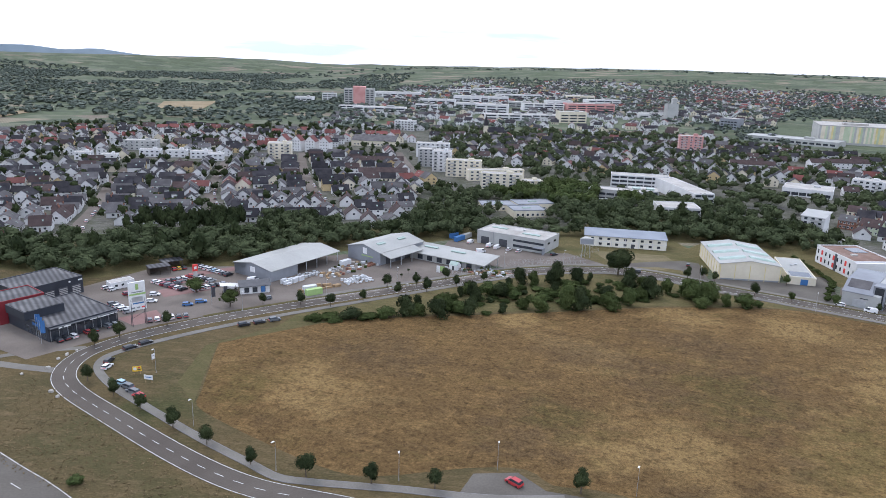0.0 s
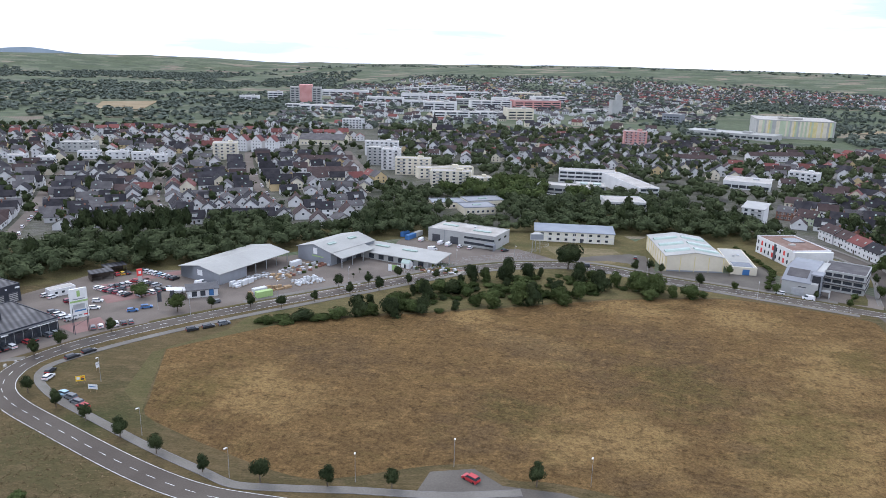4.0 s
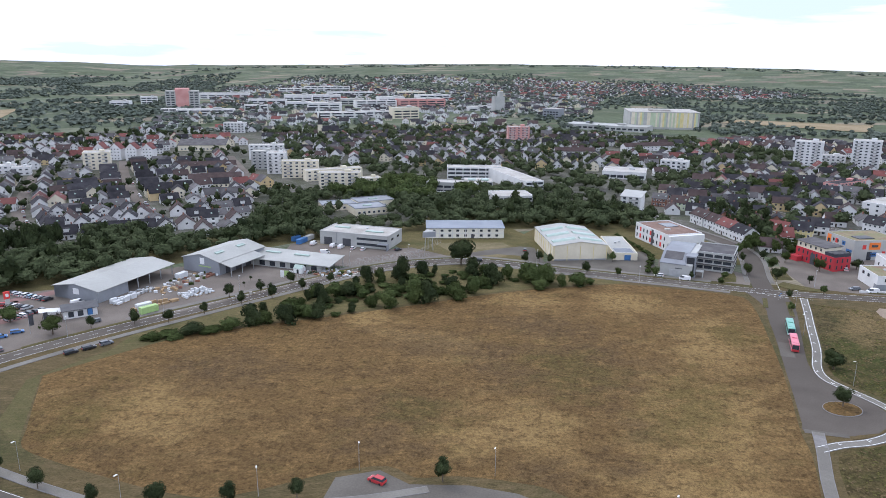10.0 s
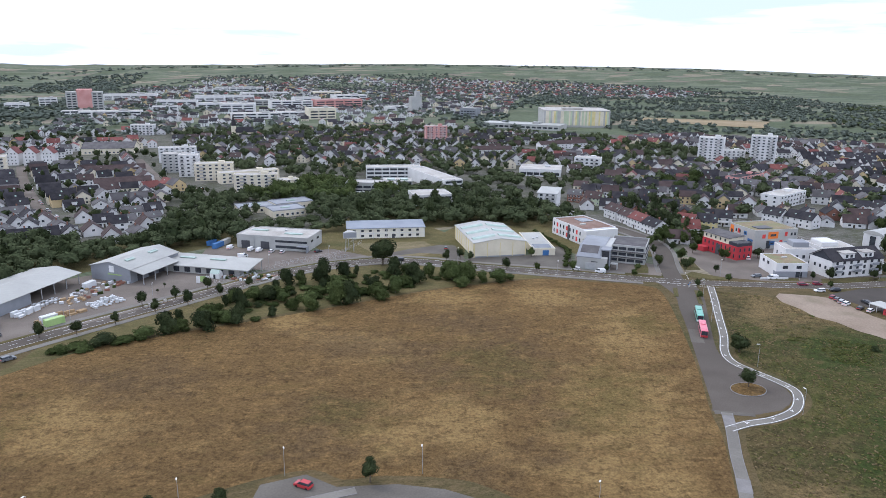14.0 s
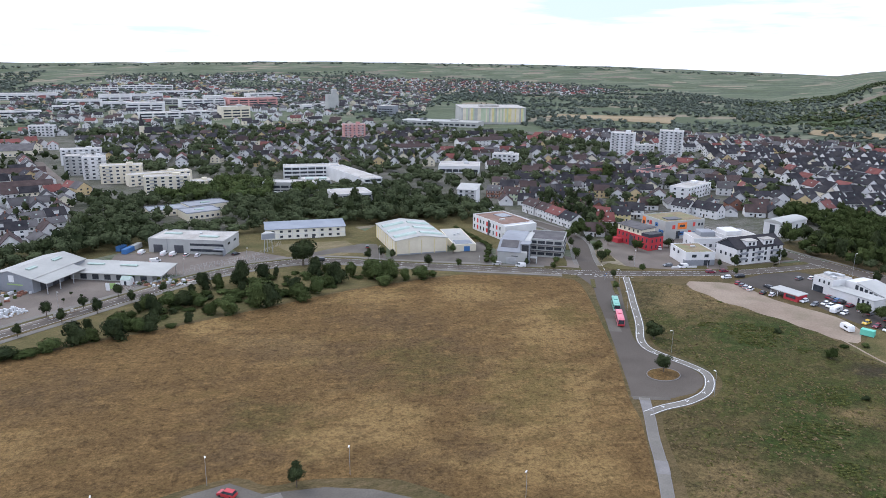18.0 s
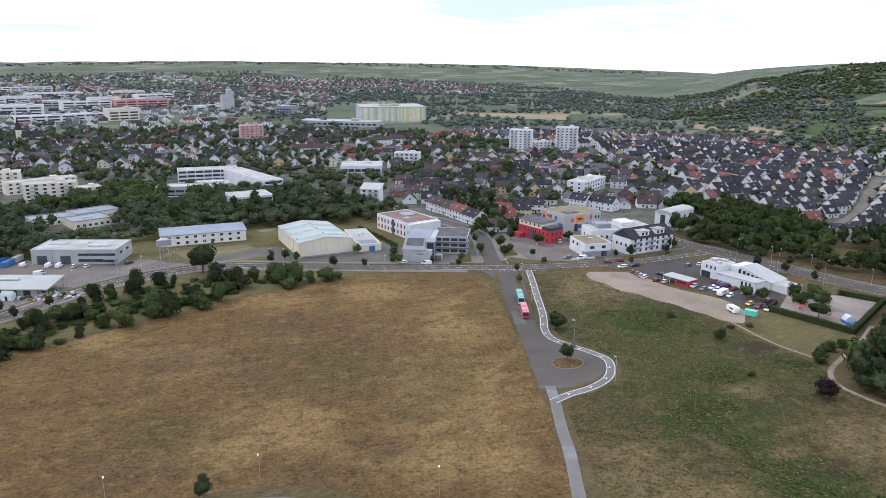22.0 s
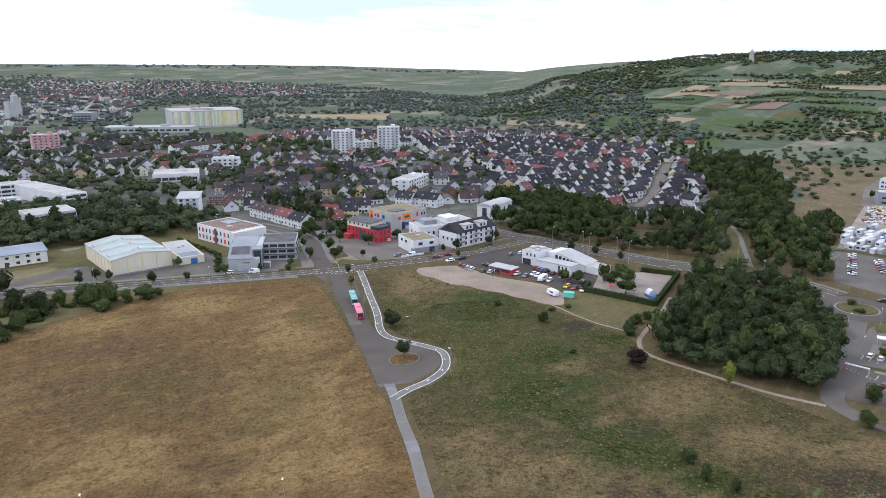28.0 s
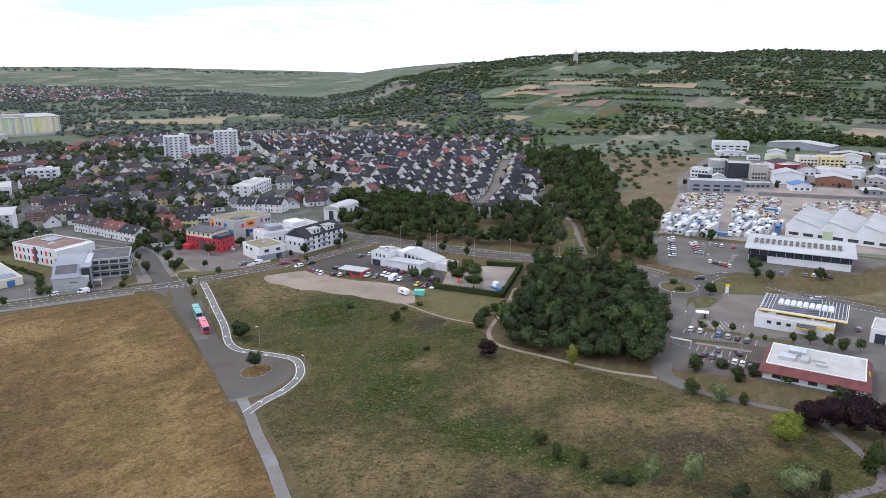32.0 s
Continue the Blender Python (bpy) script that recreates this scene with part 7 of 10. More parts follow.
for x, y, L, W, a, h, m in ((-121, 1311, 95, 30, 0, 10, WHITE), (-123, 1825, 114, 40, 0, 13, WHITE), (45, 1620, 60, 30, -6, 19, WHITE), (145, 2190, 134, 40, -4, 14, WHITE), (86, 1382, 61, 40, -8, 16, WHITE), (194, 1480, 84, 30, 4, 14, WHITE), (288, 1479, 100, 30, 8, 17, PINK), (207, 1208, 46, 24, 10, 18, CREAM), (104, 1233, 81, 36, 2, 9, WHITE), (-20, 1576, 77, 30, -6, 12, WHITE), (157, 1574, 50, 36, -6, 12, LIGHTGREY), (165, 1238, 50, 24, 6, 10, WHITE), (-299, 1527, 36, 30, 0, 12, WHITE), (-264, 1634, 33, 24, 8, 15, WHITE),
                            (357, 1686, 78, 36, 10, 15, WHITE), (395, 1377, 75, 30, 8, 8, WHITE), (56, 2175, 104, 40, 4, 9, WHITE), (350, 1926, 73, 40, -4, 12, CREAM), (-178, 1341, 41, 24, 0, 9, WHITE), (187, 1921, 119, 36, 2, 11, WHITE), (40, 1480, 50, 30, 4, 12, WHITE), (250, 1640, 60, 30, 4, 13, WHITE), (110, 1740, 70, 30, 0, 13, WHITE), (-40, 1420, 44, 26, 0, 10, WHITE)):
    nn = max(3, int(L / 18))
    flat_building("factory_building", "pale flat-roofed building of the town centre", "factory building", x, y, L, W, a, h, m, GRAVELROOF, [("f", 2 + 4.5 * k, 2.2, L / nn * 0.8, nn, -L / 2 + 1, L / 2 - 1, FRAMED) for k in range(max(1, min(3, int(h / 4.5))))], extras=[("roof_unit", L * 0.2, 0, L * 0.15, W * 0.3, 3, LIGHTGREY)], group="town centre buildings")
# lookout tower on the hill
tx, ty = 1663, 590
tz = land(tx, ty)
tower = thing("lookout_tower", tx, ty, tz - 2, 20, "square stone lookout tower with a pyramid top", "tower")
part("shaft", Shape().add([(-6, -6, 0), (6, -6, 0), (6, 6, 0), (-6, 6, 0), (-4.8, -4.8, 22), (4.8, -4.8, 22), (4.8, 4.8, 22), (-4.8, 4.8, 22)], [(3, 2, 1, 0), (4, 5, 6, 7), (0, 1, 5, 4), (1, 2, 6, 5), (2, 3, 7, 6), (3, 0, 4, 7)]), STONE, tower)
part("crown", Shape().box(-5.6, 5.6, -5.6, 5.6, 22, 24.5), STONE, tower)
part("top", Shape().add([(-4.5, -4.5, 24.5), (4.5, -4.5, 24.5), (4.5, 4.5, 24.5), (-4.5, 4.5, 24.5), (0, 0, 31)], [(0, 1, 4), (1, 2, 4), (2, 3, 4), (3, 0, 4), (3, 2, 1, 0)]), STONE, tower)

# explicit houses behind the crossing and along the estate's edge
def town_house(x, y, L, W, a, he, rise, wall, roof, label):
    ob = gable_building("house", label, "house", x, y, L, W, a, he, rise, wall, roof, [("f", 1, 1.4, 1.3, 4, -L / 2 + 0.5, L / 2 - 0.5), ("f", 3.7, 1.4, 1.3, 4, -L / 2 + 0.5, L / 2 - 0.5), ("r", 1, 1.4, 1.3, 2, -3.5, 3.5), ("r", 3.7, 1.4, 1.3, 2, -3.5, 3.5)], 0.4, group="dwelling houses", chimney=True, skylights=2)
    part("door", Shape().box(-0.5, 0.5, -0.08, 0.05, 0, 2.1), DARKWOOD, ob, "", on_face("f", L, W, 0, 0))
town_house(255, 387.5, 13.6, 10.4, -90, 5.8, 3.4, WHITE, BROWNROOF, "white terraced house with a brown roof")
town_house(255.6, 373.6, 13.6, 10.4, -90, 5.4, 3.4, WHITE, BROWNROOF, "white terraced house with a brown roof and roof windows")
town_house(254.6, 359.8, 13.6, 10.4, -89, 5.6, 3.4, WHITE, REDROOF, "white terraced house with a red-brown roof")
town_house(254.4, 346, 13.2, 10.4, -88, 5.2, 3.4, WHITE, SLATE, "white terraced house with a dark roof")
town_house(293, 347, 12, 10, -45, 5.0, 4.0, YELLOW, SLATE, "yellow house with a dark hipped roof")
town_house(281, 351, 11, 9, -60, 5.0, 4.0, GREYWALL, REDROOF, "dark clad house with a red roof")
town_house(346, 348, 12, 10, -73, 5.6, 3.8, WHITE, SLATE, "white two-storey house with a dark roof")
town_house(354, 334, 18, 10, -77, 5.6, 3.8, WHITE, SLATE, "long white house with a dark roof")
town_house(258, 446, 10, 10, -40, 5.6, 3.0, BRICK, GREYROOF, "reddish house with a pale grey roof")
town_house(265, 432, 12, 9, -50, 5.2, 4.0, GREENWALL, BROWNROOF, "pale green house with a brown roof")
town_house(425, 304, 11, 10, 10, 6.2, 4.4, WHITE, REDROOF, "tall white house with an orange-red roof")
for x, y in ((419, 207), (426, 196), (440, 189), (461, 182)):
    town_house(x, y, 14, 9, -58, 5.4, 1.4, WHITE, SLATE, "white terraced house with a shallow dark roof")
flat_building("supermarket_hall", "pale flat supermarket among town trees", "supermarket", 292, 568, 36, 30, -30, 6, WHITE, GRAVELROOF, [("f", 1, 2.4, 5, 6, -17, 17, FRAMED)], 0.4, [("roof_unit", 6, 3, 5, 3, 1.4, STEEL)])
apartment("white stepped apartment house with dark balconies", 354, 592, 24, 14, -40, 9.5, WHITE, 3, frame=FRAMED)
gable_building("terrace_row", "row of houses under a long brown roof", "terraced houses", 301, 701, 42, 11, -12, 6, 3.4, WHITE, BROWNROOF, [("f", 1, 1.4, 1.6, 9, -20, 20), ("f", 3.8, 1.4, 1.6, 9, -20, 20)])
gable_building("terrace_row", "row of houses under a long brown roof", "terraced houses", 402, 732, 62, 11, 4, 6, 3.4, WHITE, BROWNROOF, [("f", 1, 1.4, 1.6, 12, -30, 30), ("f", 3.8, 1.4, 1.6, 12, -30, 30)])
for i, (x, y, h, r) in enumerate([(346, 444, 13, 7), (391, 483, 14, 8), (354, 470, 13, 7), (372, 462, 12, 6)]):
    make_tree("broad_tree", x, y, h, r, LEAF, 200 + i, 600, 0.12, "broad green tree towering over the roofs")

# ---- the black car dealer ----
show = flat_building("car_showroom", "black car showroom with a dark striped flat roof", "car showroom", -139, 246, 25, 30, 55, 5.2, BLACKWALL, DARKROOF,
                     [("f", 0.4, 3.2, 3.4, 6, -12, 12, FRAMED), ("l", 0.6, 2.4, 3, 4, -2, 14, FRAMED)], 0.35)
part("upper_storey", Shape().box(-14, 0, -2, 12, 5.2, 8.2), BLACKWALL, show)
part("upper_roof", Shape().box(-13.7, -0.3, -1.7, 11.7, 8.2, 8.35), DARKROOF, show)
for u, w in ((-9.8, 1.2), (-8.0, 2.4), (1.2, 1.0), (2.5, 1.4), (4.2, 0.9), (5.4, 1.7), (7.4, 1.2), (8.9, 1.5), (10.7, 0.9)):
    part("lettering", Shape().box(u, u + w, -16.68, -16.61, 4.62, 5.02 if u > 0 else 5.1), FRAMEW, show, "pale unreadable lettering")
for k in range(9):
    part("mullion", Shape().box(-12 + 3 * k - 0.07, -12 + 3 * k + 0.07, -15.14, -15.03, 0.1, 4.6), STEEL, show)
part("blue_sign", Shape().box(-12.6, -12.53, -8, -4, 4.0, 5.0), BLUEWALL, show, "small blue sign")
part("canopy", Shape().box(-12.5, 12.5, -16.6, -15.0, 4.9, 5.15), BLACKWALL, show)
ws = flat_building("workshop", "black workshop hall with rolling gates", "workshop", -164, 275, 26, 20, 58, 7, BLACKWALL, DARKROOF, (), 0.35)
for u in (-1, 4.5, 10):
    gt = part("gate", Shape().box(-1.9, 1.9, -0.12, 0.02, 0, 4.2), FRAMED, ws, "dark sectional gate with pale glazed strips", on_face("f", 26, 20, u, 0))
    for k in range(5):
        part("glazed_strip", Shape().box(-1.7, 1.7, -0.16, -0.12, 0.5 + 0.72 * k, 0.86 + 0.72 * k), LIGHTGREY, gt)
for u in (7.0, 11.0):
    part("lettering", Shape().box(u, u + (0.8 if u < 8 else 1.8), -0.1, -0.03, 5.6, 6.2), FRAMEW, ws, "pale unreadable lettering", on_face("f", 26, 20, 0, 0))
link = flat_building("red_link", "dark red block between the black halls", "building", -160, 252, 16, 14, 52, 8.4, DARKRED, DARKROOF, [("f", 4.6, 1.6, 6, 1, -6, 6, FRAMED)], 0.35)


def sign_pylon(name, x, y, ang, h, w, label, board, bars=()):
    ob = thing(name, x, y, 0, ang, label, "sign")
    for u in (-w * 0.42, w * 0.42):
        for v in (-0.8, 0.8):
            part("post", Shape().tube((u, v, 0), (u, v * 0.3, h * 0.98), 0.12, 0.10), FRAMED, ob)
    for z in (0.15, 0.26):
        part("brace", Shape().tube((-w * 0.42, 0.7, h * z), (w * 0.42, 0.7, h * (z + 0.12)), 0.07, 0.07, 6), FRAMED, ob)
    part("board", Shape().box(-w / 2, w / 2, -0.55, 0.45, h * 0.36, h * 0.99), board, ob)
    for z0, z1, u0, u1, m in bars:
        part("panel", Shape().box(u0 * w, u1 * w, -0.62, -0.555, h * z0, h * z1), m, ob)
    return ob


sign_pylon("advertising_pylon", -111, 246, 40, 16.8, 5.8, "tall white advertising pylon on a black steel frame", FRAMEW,
           [(0.70, 0.74, -0.5, 0.5, LIME), (0.82, 0.95, -0.09, 0.09, LIME), (0.55, 0.66, -0.36, 0.3, STEEL), (0.50, 0.53, -0.3, 0.36, BLUEWALL), (0.76, 0.78, -0.35, 0.35, GREYWALL), (0.40, 0.43, -0.42, -0.2, GREYWALL), (0.40, 0.43, -0.1, 0.1, GREYWALL), (0.40, 0.43, 0.2, 0.42, REDPANEL)])
pillar = thing("brand_pillar", -108, 298, 0, 40, "white pillar sign with a red square head", "sign")
part("pillar", Shape().box(-0.8, 0.8, -0.3, 0.3, 0, 6), LIGHTGREY, pillar)
part("head", Shape().box(-1.1, 1.1, -0.4, 0.4, 5.2, 8.2, bev=0.1), REDPANEL, pillar)
part("emblem", Shape().box(-0.55, 0.55, -0.45, -0.40, 6.1, 7.3), FRAMEW, pillar)
def flag(x, y, ang, cloth, label, h=8.5):
    ob = thing("banner_flag", x, y, 0, ang, label, "flag", "flags of the car dealers")
    part("pole", Shape().tube((0, 0, 0), (0, 0, h), 0.07, 0.05), STEEL, ob)
    s = Shape()
    n = 6
    s.add([(0.06 + 1.5 * i / n, 0.12 * math.sin(1.4 * i), z) for z in (h * 0.45, h * 0.98) for i in range(n + 1)], [(i, i + 1, n + 2 + i, n + 1 + i) for i in range(n)])
    part("cloth", s, cloth, ob)
for x, y in ((-141, 232), (-138.5, 229), (-136, 226)):
    flag(x, y, 20, BLUEWALL, "blue banner on a white flagpole")
for x, y in ((-92, 270), (-88, 273)):
    flag(x, y, 20, FRAMED, "dark grey banner on a steel pole", 7)
for i, (x, y, w, h, d) in enumerate([(-123.5, 207, 1.8, 0.9, 1.2), (-124, 214, 1.4, 0.8, 1.1), (-123, 217.5, 1.7, 0.9, 1.2), (-129, 202, 1.3, 0.7, 1.0), (-114, 191, 1.6, 0.9, 1.2), (-110.5, 188, 1.4, 0.8, 1.1), (-121.5, 221, 1.2, 0.7, 0.9)]):
    st = Shape()
    rg = random.Random(i)
    ring = [(math.cos(0.785 * k), math.sin(0.785 * k)) for k in range(8)]
    v = [(w / 2 * a * rg.uniform(0.85, 1.1), d / 2 * b * rg.uniform(0.85, 1.1), 0) for a, b in ring] + [(w / 2 * a * rg.uniform(0.75, 0.95), d / 2 * b * rg.uniform(0.75, 0.95), h * rg.uniform(0.5, 0.7)) for a, b in ring] + [(0.1, 0, h)]
    st.add(v, [(k, (k + 1) % 8, 8 + (k + 1) % 8, 8 + k) for k in range(8)] + [(8 + k, 8 + (k + 1) % 8, 16) for k in range(8)])
    o = part("boulder", st, STONE, None, "", pose(x, y, 0.0, 0, 0, 50 * i))
    tagged(o, "pale rounded boulder lying in the verge", "boulder", "boulders by the bend")
def carport(x, y, L, W, ang, h, label, name="carport"):
    ob = thing(name, x, y, 0, ang, label, "shed")
    part("back_wall", Shape().box(-L / 2, L / 2, W / 2 - 0.2, W / 2, 0, h), DARKWOOD, ob)
    for u in (-L / 2 + 0.1, 0, L / 2 - 0.1):
        part("post", Shape().box(u - 0.1, u + 0.1, -W / 2, -W / 2 + 0.2, 0, h), DARKWOOD, ob)
    part("roof", Shape().box(-L / 2 - 0.3, L / 2 + 0.3, -W / 2 - 0.3, W / 2 + 0.3, h, h + 0.25), DARKROOF, ob)
    part("side_wall", Shape().box(-L / 2, -L / 2 + 0.15, -W / 2 + 0.2, W / 2 - 0.2, 0, h), DARKWOOD, ob)
carport(-129, 310, 9, 6, 35, 3.4, "dark timber shed with a flat roof")
carport(-127, 320, 9, 6, 35, 3.4, "dark timber shed at the edge of the wood")
flat_building("office_cabin", "white site cabin beside parked cars", "cabin", -137, 289, 10, 5, 46, 3, WHITE, GRAVELROOF, [("f", 1, 1.2, 1.4, 3, -4, 4)], 0.1)
# used-car pavilion with a sail roof
pav = thing("sales_pavilion", -80, 289, 0, 20, "white sales pavilion with a dark gable and a canopy", "pavilion")
part("wall", Shape().box(-6, 6, -4, 4, 0, 3.6), WHITE, pav)
part("roof", gable_roof(12, 8, 3.4, 1.4, 0.6), FRAMED, pav)
part("canopy", Shape().prism([(-14, 4.2), (-5.5, 3.3), (-5.5, 3.5), (-14, 4.4)], "y", -4, 1), WHITE, pav)
for u, v in ((-13, -3.5), (-13, 0.5), (-9, -3.8)):
    part("strut", Shape().tube((u, v, 0), (u + 1.2, v, 4.1), 0.1, 0.1, 6), DARKWOOD, pav)
    part("strut", Shape().tube((u + 2.0, v, 0), (u + 1.2, v, 4.1), 0.1, 0.1, 6), DARKWOOD, pav)
windows(pav, 12, 8, "f", 0.6, 2.2, 2, 3, -5, 5, FRAMED)
part("poster", Shape().box(2.5, 4.2, -4.12, -4.04, 0.5, 3.2), BLUEWALL, pav, "bluish poster panel")

# ---- builders' merchant ----
shed = thing("storage_shed", -73.5, 326, 0, 57, "long open storage shed with a pale metal gable roof", "shed")
part("wall", Shape().prism([(4, 0), (12, 0), (12, 5), (0, 7), (4, 6.3)], "x", -22, 22), GREYWALL, shed)
part("gable", Shape().prism([(-12, 0), (12, 0), (12, 5), (0, 7), (-12, 5)], "x", -22, -21.7), GREYWALL, shed)
part("front_wall", Shape().box(-21.7, -6, -12, -11.8, 0, 5), GREYWALL, shed)
part("roof", gable_roof(44, 24, 5, 2, 0.7), METALROOF, shed)
for u in (-6, 0, 7, 14, 21.5):
    part("column", Shape().box(u - 0.15, u + 0.15, -12, -11.7, 0, 5), STEEL, shed)
part("notice", Shape().box(-22.1, -22.02, -1.5, 1.5, 2.5, 5), FRAMEW, shed, "white square notice on the gable")
hall = thing("merchant_hall", -29, 351, 0, 52, "grey builders' hall with a metal gable roof and canopy", "hall")
part("wall", gable_wall(32, 22, 6.4, 2.6), GREYWALL, hall)
part("roof", gable_roof(32, 22, 6.4, 2.6, 0.6), METALROOF, hall)
part("canopy", Shape().prism([(-18, 4.6), (-11, 6.1), (-11, 6.4), (-18, 4.9)], "x", -16, 8), METALROOF, hall)
for u in (-15.5, -8, 0, 7.5):
    part("column", Shape().box(u - 0.15, u + 0.15, -17.6, -17.3, 0, 4.6), STEEL, hall)
for u in (-8, 7):
    part("roof_light", Shape().box(-2.6, 2.6, -0.9, 0.9, 0, 0.35), GLASSLIGHT, hall, "", pose(u, -4.0, 8.35, 13.3, 0, 0))
part("emblem", Shape().box(-16.12, -16.03, -2, 0.6, 4.2, 7.2), FRAMEW, hall, "white square emblem")
part("lettering", Shape().box(-16.12, -16.03, -6, 1.5, 3.0, 3.5), LIME, hall, "green unreadable lettering")
for u in (-10, -3, 4):
    part("gate", Shape().box(-2, 2, -0.1, 0.05, 0, 4), FRAMED, hall, "", on_face("f", 32, 22, u, 0))
wing = thing("garden_wing", 5, 342, 0, -32, "low garden-centre wing with a long pale roof", "hall")
part("wall", Shape().prism([(-6.5, -0.2), (7, -0.2), (7, 5), (-6.5, 3.6)], "x", -21.5, 17), LIGHTGREY, wing)
part("roof", Shape().prism([(-8, 3.55), (7.6, 5.1), (7.6, 5.35), (-8, 3.8)], "x", -22.2, 22.4), METALROOF, wing)
for u in (17.5, 22):
    for v in (-7.5, 6):
        part("column", Shape().box(u - 0.12, u + 0.12, v, v + 0.24, 0, 3.7 + (v + 7) * 0.1), STEEL, wing)
for u in (-14, 2):
    part("roof_light", Shape().box(-4, 4, -0.8, 0.8, 0, 0.4), GLASSLIGHT, wing, "", pose(u, 2, 4.9, 5.7, 0, 0))
windows(wing, 43, 13, "f", 0.5, 2.4, 3, 6, -18, 16, FRAMED)
part("lettering", Shape().box(6, 13, -6.62, -6.53, 2.9, 3.4), LIME, wing, "green unreadable lettering")
gl = thing("display_greenhouse", 6, 329.5, 0, -32, "small white-framed display greenhouse", "greenhouse")
part("frame", gable_wall(4.5, 3.5, 2.4, 1.4), FRAMEW, gl)
part("glazing", gable_roof(4.5, 3.5, 2.45, 1.4, 0.1, 0.06), GLASSLIGHT, gl)
part("door", Shape().box(-0.5, 0.5, -0.08, 0.04, 0, 2.0), GLASS, gl, "", on_face("f", 4.5, 3.5, 0, 0))
for x, y in ((-2, 323), (2, 322)):
    o = part("advertising_banner", Shape().box(-0.9, 0.9, -0.06, 0.06, 0.1, 3.4, bev=0.02), FRAMEW, None, "", pose(x, y, 0.06, 0, 0, -30))
    tagged(o, "white standing advertising banner", "banner", "banners in the yard")
o = part("advertising_banner", Shape().box(-1.6, 1.6, -0.06, 0.06, 0.1, 2.6, bev=0.02), LIME, None, "", pose(0.3, 324.5, 0.06, 0, 0, -30))
tagged(o, "lime green advertising banner", "banner", "banners in the yard")
rg = random.Random(77)
def pallets(x, y, n, m, ang, material, name, label, sx=1.2, sy=0.9, sz=1.1, gapx=1.5, gapy=1.6, tall=0.5):
    """A field of stacked goods, each stack a thing: a pallet with its load."""
    sh = Shape()
    for k in range(3):
        sh.box(-sx / 2, sx / 2, -sy / 2 + k * (sy - 0.14) / 2, -sy / 2 + 0.14 + k * (sy - 0.14) / 2, 0, 0.14)
    pallet = sh.box(-sx / 2, sx / 2, -sy / 2, sy / 2, 0.14, 0.18).mesh("pallet", WOOD)
    loads = [Shape().box(-sx / 2 + 0.04, sx / 2 - 0.04, -sy / 2 + 0.04, sy / 2 - 0.04, 0.18, 0.18 + sz * k, bev=0.08).mesh("load", material) for k in (0.6, 0.8, 1.0, 1.0 + tall)]
    for i in range(n):
        for j in range(m):
            if rg.random() < 0.15:
                continue
            p = pose(x, y, 0, 0, 0, ang) @ pose((i - n / 2) * gapx, (j - m / 2) * gapy, 0.06, 0, 0, rg.uniform(-5, 5))
            o = tagged(new(name), label, "pallet", "goods in the builders' yard")
            o.matrix_basis = p
            part("pallet", pallet, None, o)
            part("load", rg.choice(loads), None, o)
pallets(-38, 307, 9, 5, 35, PLASTICW, "wrapped_pallet", "pallet of building material wrapped in white foil")
pallets(-61, 315, 5, 3, 57, STEEL, "metal_pallet", "pallet of grey metal goods", 1.8, 1.0, 0.7, 2.4, 2.0)
pallets(-52, 296, 5, 3, 35, WOOD, "timber_stack", "stack of sawn timber on bearers", 3.4, 1.0, 1.0, 4.0, 1.6)
pallets(-66, 304, 3, 3, 57, PLASTICW, "wrapped_pallet", "long pallet wrapped in white foil", 3.2, 1.1, 1.4, 3.8, 1.6)
pallets(-33, 336, 5, 2, 50, BRICK, "brick_pallet", "pallet of reddish bricks", 1.2, 0.9, 1.0, 1.7, 1.8)
pallets(-18, 299.5, 7, 1, 33, STONE, "stone_pallet", "pallet of pale paving stones", 1.2, 0.9, 0.8, 1.7, 1.8)
pallets(22, 329, 8, 2, -28, LEAF_LIGHT, "plant_pallet", "trolley of green garden plants", 1.2, 0.8, 0.7, 1.8, 1.8)
def container(x, y, ang, L, material, label, h=2.6, W=2.44, z=0.06, name="container", group="containers", glazed=False):
    """A steel box with ribbed sides, corner posts and doors."""
    ob = thing(name, x, y, z, ang, label, "container", group)
    s = Shape()
    n = max(6, int(L / 0.55))
    prof = [(-L / 2 + L * i / n, -W / 2 + (0.0 if i % 2 else 0.05)) for i in range(n + 1)] + [(L / 2 - L * i / n, W / 2 - (0.0 if i % 2 else 0.05)) for i in range(n + 1)]
    s.prism(prof, "z", 0.12, h - 0.08)
    part("body", s, material, ob)
    part("roof", Shape().box(-L / 2, L / 2, -W / 2, W / 2, h - 0.08, h, bev=0.02), material, ob)
    part("floor_frame", Shape().box(-L / 2, L / 2, -W / 2, W / 2, 0, 0.12), FRAMED, ob)
    part("door", Shape().box(L / 2, L / 2 + 0.05, -W / 2 + 0.1, W / 2 - 0.1, 0.15, h - 0.15), material, ob)
    if glazed:
        part("window", Shape().box(-L / 2 - 0.04, -L / 2, -0.75, 0.75, 0.95, 1.95), GLASS, ob, "dark glazed window")
    return ob
container(-54, 286, 35, 7, LIME, "lime green and white site container")
container(-56.5, 290, 35, 6, PLASTICW, "white site container in the yard")
container(-47, 331, 55, 6, PLASTICW, "white storage container in the yard")
container(-37, 343.5, 55, 6, LIME, "green storage container in the yard")
container(9, 386, 55, 8, BLUEWALL, "blue shipping container at the wood's edge")
container(13, 392, 55, 8, LIGHTGREY, "pale shipping container at the wood's edge")
container(6, 392, 55, 6, BLUEWALL, "blue shipping container at the wood's edge")
